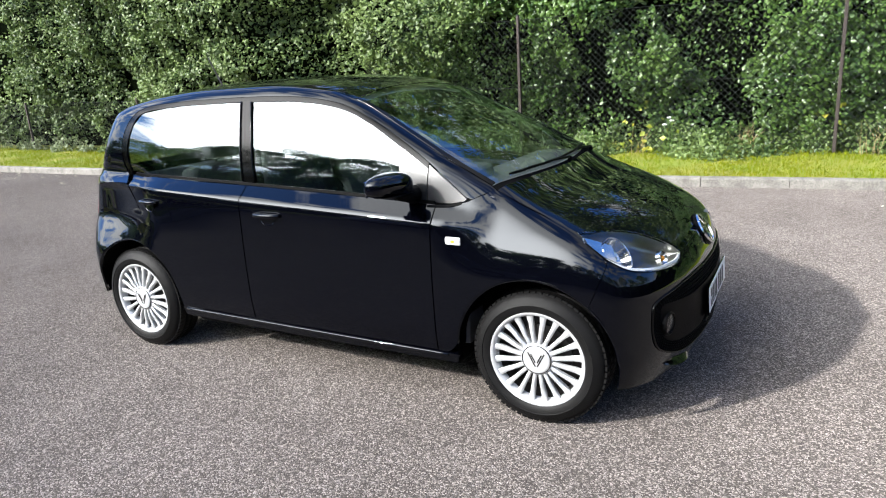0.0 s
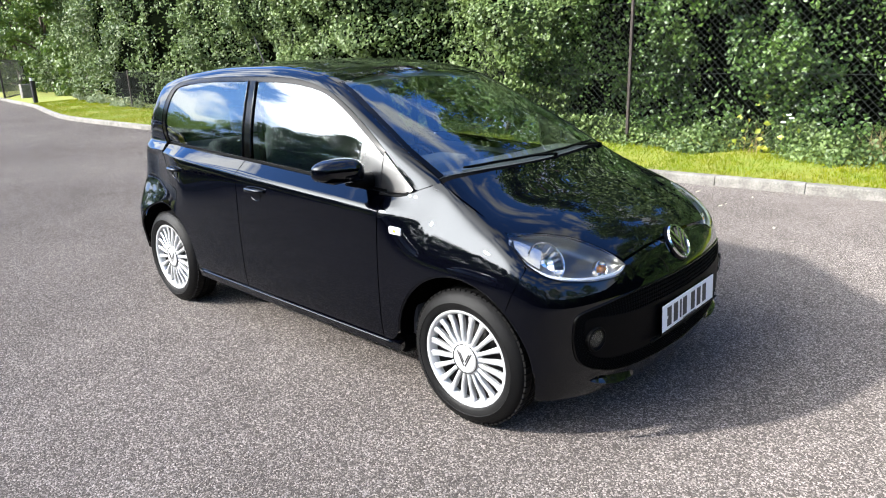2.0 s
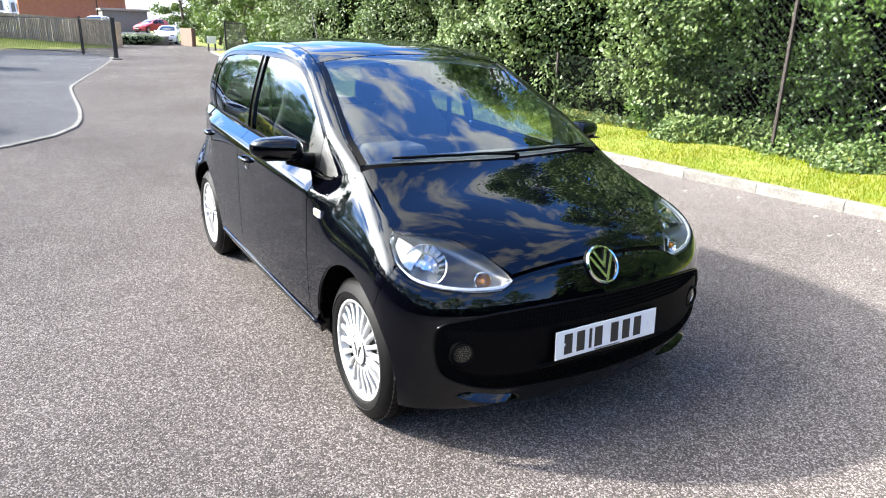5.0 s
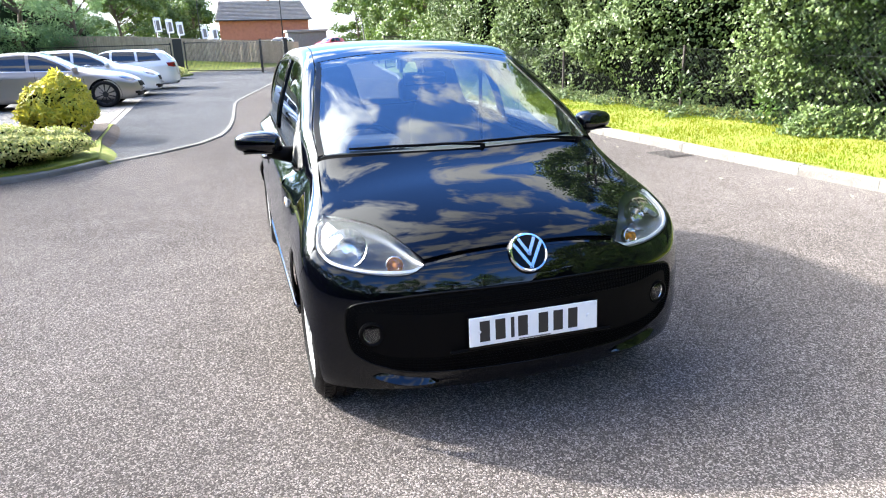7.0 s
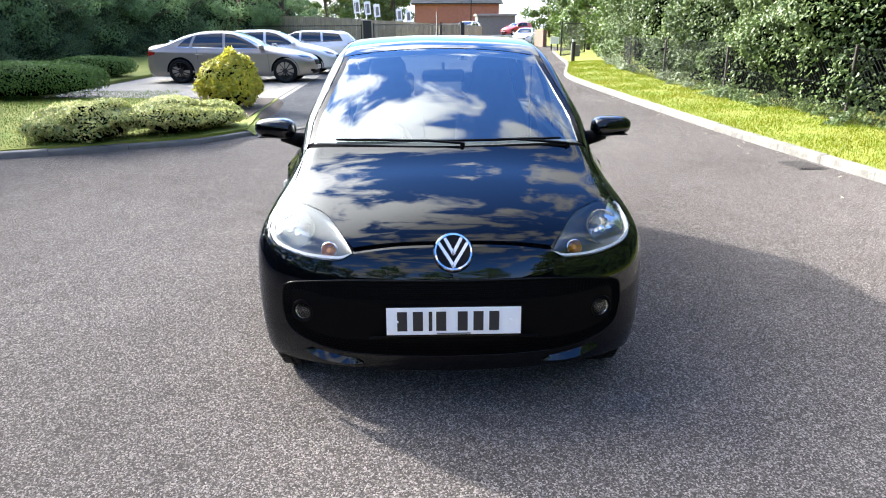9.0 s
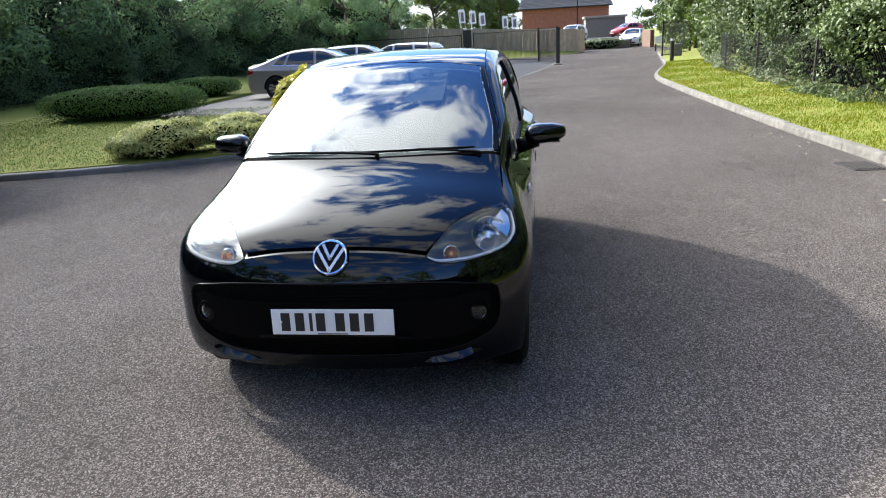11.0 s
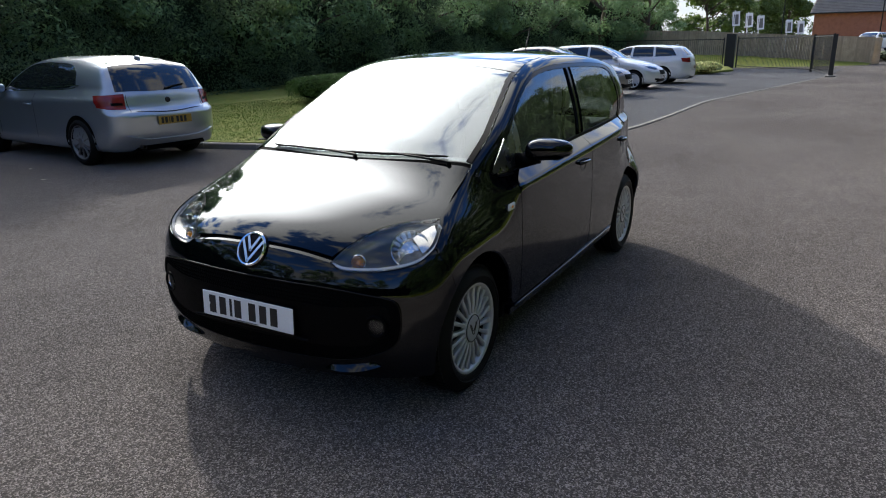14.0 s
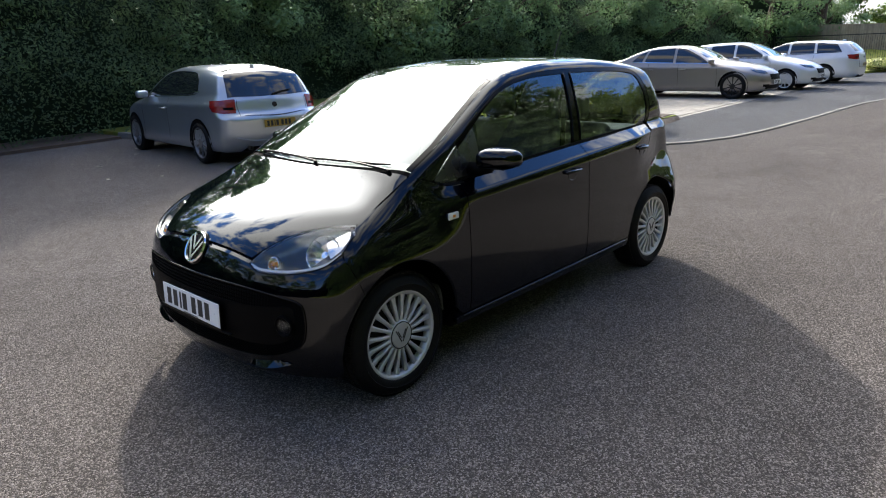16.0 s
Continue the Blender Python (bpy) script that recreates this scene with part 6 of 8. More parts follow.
for sd in (1, -1):
    for x in (0.0, -2.42):
        wheel(car, x, sd * (0.697 if x > -1 else 0.719), sd)
        # wheel housing behind the opening
        bm = bmesh.new()
        n = 16
        for y0 in (0.56, 0.795):
            for k in range(n + 1):
                a = math.pi * (1.01 - 1.02 * k / n)
                hx, hz = x + 0.362 * math.cos(a), 0.300 + 0.362 * math.sin(a)
                bm.verts.new((hx, sd * min(y0, S(hx, max(hz, 0.30))[1] - 0.022), hz))
        bm.verts.ensure_lookup_table()
        for k in range(n):
            bm.faces.new([bm.verts[i] for i in (k, k + 1, n + 2 + k, n + 1 + k)])
        bm.faces.new([bm.verts[i] for i in range(n + 1)])
        bmesh.ops.solidify(bm, geom=bm.faces[:], thickness=0.006)
        part("wheel_housing", bm, PLASTIC, car, smooth=True)

# ---- underside and cabin ----
part("floor_pan", box_bm((-2.04, -0.74, 0.19), (-0.37, 0.74, 0.30), 0.02), PLASTIC, car)
part("engine_bay", box_bm((-0.42, -0.50, 0.20), (0.26, 0.50, 0.64), 0.03), PLASTIC, car)
part("boot_floor", box_bm((-2.80, -0.54, 0.22), (-2.04, 0.54, 0.62), 0.03), PLASTIC, car)
part("bulkhead", box_bm((-0.40, -0.70, 0.28), (-0.34, 0.70, 0.90), 0.01), CABIN, car)
for sd in (1, -1):
    panel("door_card", up, up.patch([S(-2.05, 0.32), S(-1.2, 0.32), S(-0.42, 0.32)], [S(-2.30, belt(-2.3) - 0.004), S(-1.2, belt(-1.2) - 0.004), S(-0.42, belt(-0.42) - 0.004)], None, None, 20, 8, -0.055), CABIN, car, sd, thick=0.03, gap=0)
    panel("boot_side", up, up.patch([S(-2.06, 0.66), S(-2.4, 0.66), (-2.78, 0.70, 0.66)], [S(-2.35, 1.0), S(-2.46, 1.0), (-2.74, 0.66, 0.97)], None, None, 10, 8, -0.05), CABIN, car, sd, thick=0.02, gap=0)
    panel("rail_lining", up, up.patch(rail_low[6:13], rail_top[7:14], None, None, 30, 5, -0.030), LINING, car, sd, thick=0.004, gap=0)
panel("headlining", up, up.patch(st + mir(st)[1:], rr_ + mir(rr_)[1:], roof_l, [(x, -y, z) for x, y, z in roof_l], 16, 16, -0.035), LINING, car, thick=0.004, gap=0)
dash = bmesh.new()
prof = [(-0.20, 0.80), (-0.20, 0.955), (-0.34, 0.975), (-0.52, 0.965), (-0.60, 0.93), (-0.62, 0.86), (-0.57, 0.74), (-0.52, 0.60), (-0.40, 0.58)]
rings = [[dash.verts.new((x, y, z)) for x, z in prof] for y in (-0.69, -0.62, 0.62, 0.69)]
for a, b in zip(rings, rings[1:]):
    for i in range(len(prof)):
        dash.faces.new((a[i], a[(i + 1) % len(prof)], b[(i + 1) % len(prof)], b[i]))
dash.faces.new(rings[0][::-1]), dash.faces.new(rings[-1])
dashboard = part("dashboard", dash, CABIN, car)
part("instrument_hood", box_bm((-0.60, -0.50, 0.93), (-0.40, -0.22, 1.03), 0.035, 3), CABIN, dashboard)
wheel_m = Matrix.Translation((-0.72, -0.36, 0.90)) @ Matrix.Rotation(radians(-64), 4, "Y")
bm = bmesh.new()
tube_bm([tuple(wheel_m @ Vector((0.182 * math.cos(a), 0.182 * math.sin(a), 0))) for a in np.linspace(0, 2 * math.pi, 33)], 0.015, 8, bm, False)
steer = part("steering_wheel", bm, PLASTIC, car, smooth=True)
bm = box_bm((-0.05, -0.07, -0.02), (0.05, 0.07, 0.02), 0.015, m=wheel_m)
for a in (0, math.pi, -math.pi / 2):
    box_bm((-0.17, -0.018, -0.008), (-0.03, 0.018, 0.006), bm=bm, m=wheel_m @ Matrix.Rotation(a + math.pi / 2, 4, "Z"))
part("steering_hub", bm, PLASTIC, steer)
part("steering_column", tube_bm([tuple(wheel_m @ Vector((0, 0, -0.02))), tuple(wheel_m @ Vector((0, 0, -0.3)))], 0.035, 10), PLASTIC, steer)


def rounded(lo, hi, bevel, m=None, segs=4):
    return box_bm(lo, hi, bevel, segs, m=m)


for sd in (1, -1):
    seat = new("front_seat")
    seat.parent = car
    seat.matrix_basis = pose(-1.22, sd * 0.345, 0.30)
    part("seat_cushion", rounded((-0.27, -0.25, 0.12), (0.27, 0.25, 0.29), 0.06), SEAT, seat, smooth=True)
    bm = bmesh.new()
    rows = ((0.0, 0.235, 0.10), (0.20, 0.25, 0.12), (0.42, 0.235, 0.11), (0.56, 0.16, 0.10), (0.66, 0.135, 0.10), (0.76, 0.115, 0.085), (0.80, 0.08, 0.05))
    loops = []
    for h, w, d in rows:
        x = -0.24 - 0.34 * h
        loops.append([bm.verts.new((x + d * 0.5 * math.copysign(abs(math.cos(a)) ** 0.6, math.cos(a)), w * math.copysign(abs(math.sin(a)) ** 0.6, math.sin(a)), 0.24 + h)) for a in np.linspace(0, 2 * math.pi, 20, endpoint=False)])
    for a, b in zip(loops, loops[1:]):
        for i in range(20):
            bm.faces.new((a[i], a[(i + 1) % 20], b[(i + 1) % 20], b[i]))
    bm.faces.new(loops[0][::-1]), bm.faces.new(loops[-1])
    bmesh.ops.recalc_face_normals(bm, faces=bm.faces[:])
    part("seat_back", bm, SEAT, seat, smooth=True, label="seat back with built-in headrest")
    part("seat_base", rounded((-0.22, -0.2, -0.01), (0.22, 0.2, 0.14), 0.02), PLASTIC, seat)
    rest = part("rear_headrest", rounded((-0.05, -0.135, 0), (0.05, 0.135, 0.16), 0.045, pose(-2.12, sd * 0.31, 1.05)), SEAT, car, smooth=True)
    for dy in (-0.06, 0.06):
        part("headrest_post", tube_bm([(-2.12, sd * 0.31 + dy, 0.98), (-2.12, sd * 0.31 + dy, 1.07)], 0.006, 6), CHROME, rest)
    part("grab_handle", tube_bm([(-1.9, sd * 0.53, 1.36), (-1.92, sd * 0.50, 1.33), (-2.06, sd * 0.50, 1.33), (-2.08, sd * 0.53, 1.36)], 0.012, 6), LINING, car)
    part("seat_belt", box_bm((-1.60, sd * 0.60 - 0.003, 0.55), (-1.55, sd * 0.60 + 0.003, 1.28)), PLASTIC, car)
part("rear_bench", rounded((-1.98, -0.60, 0.42), (-1.58, 0.60, 0.58), 0.05), SEAT, car, smooth=True)
part("rear_backrest", rounded((-0.07, -0.60, 0), (0.07, 0.60, 0.54), 0.05, pose(-2.02, 0, 0.50, 0, -12)), SEAT, car, smooth=True)
part("parcel_shelf", box_bm((-2.66, -0.58, 0.95), (-2.18, 0.58, 0.97), 0.006), CABIN, car)
mirror_in = part("rear_view_mirror", rounded((-0.03, -0.115, -0.032), (0.02, 0.115, 0.032), 0.014, pose(-0.80, 0, 1.272, 0, 12)), GLOSS_BLACK, car, smooth=True)
part("mirror_stem", tube_bm([(-0.80, 0, 1.30), (-0.83, 0, 1.338)], 0.010, 6), PLASTIC, mirror_in)

# ---- headlamps ----
for sd in (1, -1):
    lamp = new("headlamp")
    lamp.parent = car
    grid = up.patch(lamp_low, lamp_top, None, None, 28, 10, 0.0)
    panel("lamp_cover", up, grid, LAMP_GLASS, lamp, sd, thick=0, gap=0.001, label="clear headlamp cover")
    back = up.patch(lamp_low, lamp_top, None, None, 28, 10, -0.002)
    nv, nu, _ = back.shape
    # the housing: pushed in from the cover, most in the middle
    vv, uu = np.meshgrid(np.linspace(0, 1, nv), np.linspace(0, 1, nu), indexing="ij")
    push = 0.15 * (np.sin(np.pi * uu) * np.sin(np.pi * vv)) ** 0.4
    deep = back - push[..., None] * np.array([0.80, 0.52, 0.25])
    panel("lamp_housing", up, deep, LAMP_INNER, lamp, sd, thick=0, gap=0, label="dark lamp housing")

    def seat_bowl(y, z, lean, rad, clear):
        """Place and aim of a bowl whose rim just clears the inside of the cover."""
        c0 = np.array(up.at_front(y, z))
        nrm = up.grad(c0[None])[0]
        aim = Vector(nrm / np.linalg.norm(nrm)) * lean + Vector((1, 0.1, 0)) * (1 - lean)
        aim.normalize()
        q = aim.to_track_quat("X", "Z").to_matrix()
        rim = np.array([(q @ Vector((0, rad * math.cos(a), rad * math.sin(a))))[:] for a in np.linspace(0, 6.2, 24)])
        d = 0.0
        while up.F(rim + c0 - np.array(aim) * d).max() > -clear:
            d += 0.002
        c = c0 - np.array(aim) * d
        aim = Vector((aim.x, aim.y * sd, aim.z))
        return Matrix.Translation((c[0], c[1] * sd, c[2])) @ aim.to_track_quat("X", "Z").to_matrix().to_4x4()

    # main reflector bowl
    m = seat_bowl(0.650, 0.752, 0.62, 0.078, 0.006) @ Matrix.Scale(1.12, 4)
    bm = lathe_bm([(0.006, -0.058), (0.03, -0.052), (0.052, -0.034), (0.064, -0.012), (0.068, 0.000), (0.071, 0.002), (0.073, -0.006), (0.070, -0.03)], 22, "X")
    bm.transform(m)
    refl = part("reflector", bm, REFLECTOR, lamp, smooth=True, sharp=12, label="round chrome headlamp reflector")
    part("bulb_shield", lathe_bm([(0.0, -0.014), (0.013, -0.016), (0.015, -0.05), (0.0, -0.05)], 16, "X"), CHROME, refl).data.transform(m)
    # indicator bowl near the inner tip
    m2 = seat_bowl(0.492, 0.695, 0.5, 0.030, 0.006)
    bm = lathe_bm([(0.004, -0.03), (0.018, -0.024), (0.027, -0.006), (0.030, 0.000), (0.033, -0.002), (0.033, -0.02)], 28, "X")
    bm.transform(m2)
    ind = part("indicator_bowl", bm, REFLECTOR, lamp, smooth=True)
    bm = lathe_bm([(0.0, 0.002), (0.008, 0.000), (0.012, -0.010), (0.012, -0.026), (0.0, -0.026)], 18, "X")
    bm.transform(m2)
    part("indicator_bulb", bm, AMBER, ind, smooth=True, label="amber indicator bulb")
    # bright facet beside the bowl, at the outer corner
    panel("side_reflector", up, up.patch([(0.322, 0.715, 0.732), (0.275, 0.728, 0.757), (0.210, 0.717, 0.795)], [(0.290, 0.650, 0.790), (0.24, 0.668, 0.808), (0.185, 0.690, 0.820)], None, None, 8, 5, -0.016), REFLECTOR, lamp, sd, thick=0.02, gap=0)
    # pale strip along the lower edge and up to the outer corner
    low_in = [(x - 0.008, y, z + 0.012) for x, y, z in lamp_low[1:-1]]
    strip_on(up, [(0.490, 0.394, 0.684)] + low_in + [(0.183, 0.708, 0.808)], 0.012, LAMP_WHITE, "light_strip", lamp, sd, -0.007, 40, 0.003, label="pale strip along the lamp's lower edge")
    strip_on(up, lamp_low[:-1], 0.006, GLOSS_BLACK, "lamp_seal", lamp, sd, 0.0, 40, 0.002)

# ---- front details ----
def grille_point(y, z, off=0.0):
    p = up.snap([up.at_front(y, z)], off)[0]
    return tuple(p)


mouth = [(0.0, 0.600), (0.28, 0.598), (0.44, 0.590), (0.56, 0.576), (0.640, 0.562), (0.675, 0.535), (0.682, 0.45), (0.655, 0.368), (0.56, 0.318), (0.44, 0.292), (0.22, 0.286), (0.0, 0.285)]
inner = [(0.0, 0.523), (0.28, 0.522), (0.42, 0.520), (0.53, 0.530), (0.610, 0.540), (0.640, 0.525), (0.645, 0.46), (0.618, 0.400), (0.54, 0.362), (0.41, 0.350), (0.22, 0.352), (0.0, 0.354)]
full = mouth + [(-y, z) for y, z in mouth[-2:0:-1]]


def loop_tube(pts, rad, off, n=160):
    p = smooth_line(list(pts) + [pts[0]], n)
    q = np.array([up.at_front(y, z) for y, z in p])
    q = up.snap(q, off)
    return tube_bm([tuple(v) for v in q], rad, 6, closed_ends=False)


part("grille_edge", loop_tube(full, 0.0045, 0.002), GLOSS_BLACK, car, smooth=True, label="gloss black edge round the front grille")
mouth_low = [grille_point(-y, z) for y, z in mouth[6:]] + [grille_point(y, z) for y, z in mouth[-2:5:-1]]
mouth_top = [grille_point(-y, z) for y, z in mouth[5::-1]] + [grille_point(y, z) for y, z in mouth[1:6]]
panel("grille_back", up, up.patch(mouth_low, mouth_top, None, None, 60, 14, 0.0012), PLASTIC, car, thick=0.004, gap=0, label="matt black backing of the grille")
# honeycomb between the mouth's edge and the plate panel
bm = bmesh.new()
mi, ii = smooth_line(mouth, 100), smooth_line(inner, 100)
for sgn in (1, -1):
    for k in range(99):
        for row, u in enumerate((0.12, 0.32, 0.52, 0.72, 0.91)):
            a = mi[k] * (1 - u) + ii[k] * u
            if row % 2:
                a = (mi[k] + mi[k + 1]) / 2 * (1 - u) + (ii[k] + ii[k + 1]) / 2 * u
            if sgn < 0 and a[0] < 0.004:
                continue
            c = Vector(up.at_front(sgn * a[0], a[1]))
            nrm = Vector(up.grad(np.array([c[:]]))[0]).normalized()
            m = Matrix.Translation(c) @ nrm.to_track_quat("Z", "Y").to_matrix().to_4x4()
            ring = []
            for r1, hz in ((0.0076, -0.002), (0.0064, 0.0050), (0.0044, 0.0042), (0.0036, -0.002)):
                ring.append([bm.verts.new(m @ Vector((r1 * math.cos(j * math.pi / 3), r1 * 0.8 * math.sin(j * math.pi / 3), hz))) for j in range(6)])
            for r0, r1 in zip(ring, ring[1:]):
                for j in range(6):
                    bm.faces.new((r0[j], r0[(j + 1) % 6], r1[(j + 1) % 6], r1[j]))
tagged(part("honeycomb_mesh", bm, PLASTIC, car, label="black honeycomb grille mesh"), kind="stuff")
lowline = [grille_point(-y, z) for y, z in inner[6:]] + [grille_point(y, z) for y, z in inner[-2:5:-1]]
topline = [grille_point(-y, z) for y, z in inner[5::-1]] + [grille_point(y, z) for y, z in inner[1:6]]
panel("plate_panel", up, up.patch(lowline, topline, None, None, 60, 12, 0.003), PLASTIC, car, thick=0.01, gap=0, label="satin black panel behind the number plate")
part("air_slot", box_bm((0.580, -0.33, 0.370), (0.597, 0.33, 0.380), 0.004, 1), PLASTIC, car)
for sd in (1, -1):
    fx, fy, fz = up.at_front(0.594, 0.452)
    nrm = Vector(up.grad(np.array([(fx, fy, fz)]))[0]).normalized()
    nrm = (nrm + Vector((0.8, 0, 0))).normalized()
    m = Matrix.Translation((fx + 0.002, sd * fy, fz)) @ Vector((nrm.x, nrm.y * sd, nrm.z)).to_track_quat("X", "Z").to_matrix().to_4x4()
    fog = new("fog_lamp")
    fog.parent = car
    for nm, prof, mt in (("fog_ring", [(0.034, -0.02), (0.035, 0.004), (0.042, 0.009), (0.048, 0.006), (0.052, -0.02)], PLASTIC), ("fog_bowl", [(0.004, -0.022), (0.018, -0.018), (0.030, -0.006), (0.034, -0.001)], REFLECTOR), ("fog_bulb", [(0.0, -0.002), (0.008, -0.004), (0.014, -0.012), (0.014, -0.02)], CHROME), ("fog_glass", [(0.0, 0.010), (0.02, 0.008), (0.034, 0.004)], LAMP_GLASS)):
        bm = lathe_bm(prof, 32, "X")
        bm.transform(m)
        part(nm, bm, mt, fog, smooth=True)
    # glossy facet at the splitter's corner
    a = [grille_point(0.38, 0.258), grille_point(0.48, 0.272), grille_point(0.57, 0.292)]
    b = [grille_point(0.36, 0.240), grille_point(0.48, 0.249), grille_point(0.60, 0.276)]
    g = up.patch(b, a, None, None, 16, 6, 0.0)
    g = g + (np.linspace(0.028, 0.001, 6)[:, None] * np.sin(np.linspace(0.12, 3.02, 16))[None] ** 0.7)[..., None] * np.array([0.88, 0.30, -0.12])
    panel("lip_corner", up, g, PAINT, car, sd, thick=0.010, gap=0, label="gloss black splitter corner")

plate_x = up.at_front(0, 0.437)[0] + 0.008


def number_plate(parent, m, mat, w=0.52, h=0.111):
    """A number plate whose characters stand as plain bars; m faces along +x."""
    bm = rounded((0, -w / 2, -h / 2), (0.004, w / 2, h / 2), 0.0018, m, 1)
    pl = part("number_plate", bm, mat, parent, label="number plate with plain dark bars")
    gap = 0.011
    cw = 0.050
    xs = []
    y = -(7 * cw + 5 * gap + 0.033) / 2
    for k in range(7):
        if k == 4:
            y += 0.022
        ww = cw * (0.35 if k == 2 else 1.0)
        xs.append((y, ww))
        y += ww + gap
    for y, ww in xs:
        part("bar", box_bm((0.004, y, -0.0395), (0.0052, y + ww * 0.78, 0.0395), 0.0, m=m), PLATE_BLACK, pl)
    for y in (-0.22, 0.22):
        part("fixing", lathe_bm([(0.0, 0.0065), (0.006, 0.006), (0.007, 0.004)], 12, "X"), mat, pl).data.transform(m @ Matrix.Translation((0, y, 0)))
    part("small_print", box_bm((0.004, -0.065, -0.053), (0.0048, 0.065, -0.048), m=m), KERB_DARK, pl)
    return pl


number_plate(car, Matrix.Translation((plate_x, 0, 0.4455)) @ Matrix.Rotation(radians(-3), 4, "Y"), PLATE_WHITE)
part("plate_carrier", rounded((0, -0.263, -0.068), (0.006, 0.263, 0.058), 0.002, Matrix.Translation((plate_x - 0.005, 0, 0.4455)) @ Matrix.Rotation(radians(-3), 4, "Y"), 1), GLOSS_BLACK, car)

bp = up.at_front(0, 0.702)
bn = Vector(up.grad(np.array([bp]))[0]).normalized()
m = Matrix.Translation(Vector(bp) + bn * 0.004) @ bn.to_track_quat("X", "Z").to_matrix().to_4x4()
badge = new("front_badge")
badge.parent = car
for nm, prof, mt in (("badge_back", [(0.0, 0.002), (0.070, 0.001), (0.080, -0.012)], GLOSS_BLACK), ("badge_ring", [(0.064, 0.001), (0.066, 0.008), (0.072, 0.009), (0.076, 0.002)], CHROME)):
    bm = lathe_bm(prof, 48, "X")
    bm.transform(m)
    part(nm, bm, mt, badge, smooth=True)
bm = bmesh.new()
for y0, z0, y1, z1 in ((-0.056, 0.036, 0.004, -0.062), (0.056, 0.036, -0.004, -0.062), (-0.032, 0.054, 0.003, -0.012), (0.032, 0.054, -0.003, -0.012)):
    a, b = Vector((0, y0, z0)), Vector((0, y1, z1))
    d = b - a
    box_bm((0.002, -0.006, 0), (0.008, 0.006, d.length), bm=bm, m=Matrix.Translation(a) @ Matrix.Rotation(math.atan2(-d.y, d.z), 4, "X"))
bm.transform(m)
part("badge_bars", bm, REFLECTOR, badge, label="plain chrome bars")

# ---- wipers, mirrors, handles, repeaters, aerial ----
def wiper(y0, y1, pivot):
    w = new("wiper")
    w.parent = car
    ys = np.linspace(y0, y1, 14)
    bx = np.interp(np.abs(ys), [0, 0.22, 0.45, 0.66], [-0.150, -0.160, -0.188, -0.238])
    line = up.snap([up.at_top(x, y) for x, y in zip(bx, ys)], 0.007)
    part("blade", tube_bm([tuple(p) for p in line], [0.004] + [0.0065] * 12 + [0.004], 6), PLASTIC, w)
    mid = Vector(line[7]) + Vector((0.004, 0, 0.004))
    pv = Vector(up.snap([up.at_top(pivot[0], pivot[1])], 0.012)[0])
    part("arm", tube_bm([tuple(pv), tuple(pv.lerp(mid, 0.5) + Vector((0.0, 0, 0.002))), tuple(mid)], [0.0065, 0.0055, 0.004], 6), PLASTIC, w)
    part("pivot", lathe_bm([(0.0, 0.004), (0.010, 0.003), (0.012, -0.02)], 14, "Z"), PLASTIC, w, smooth=True).data.transform(Matrix.Translation(pv))


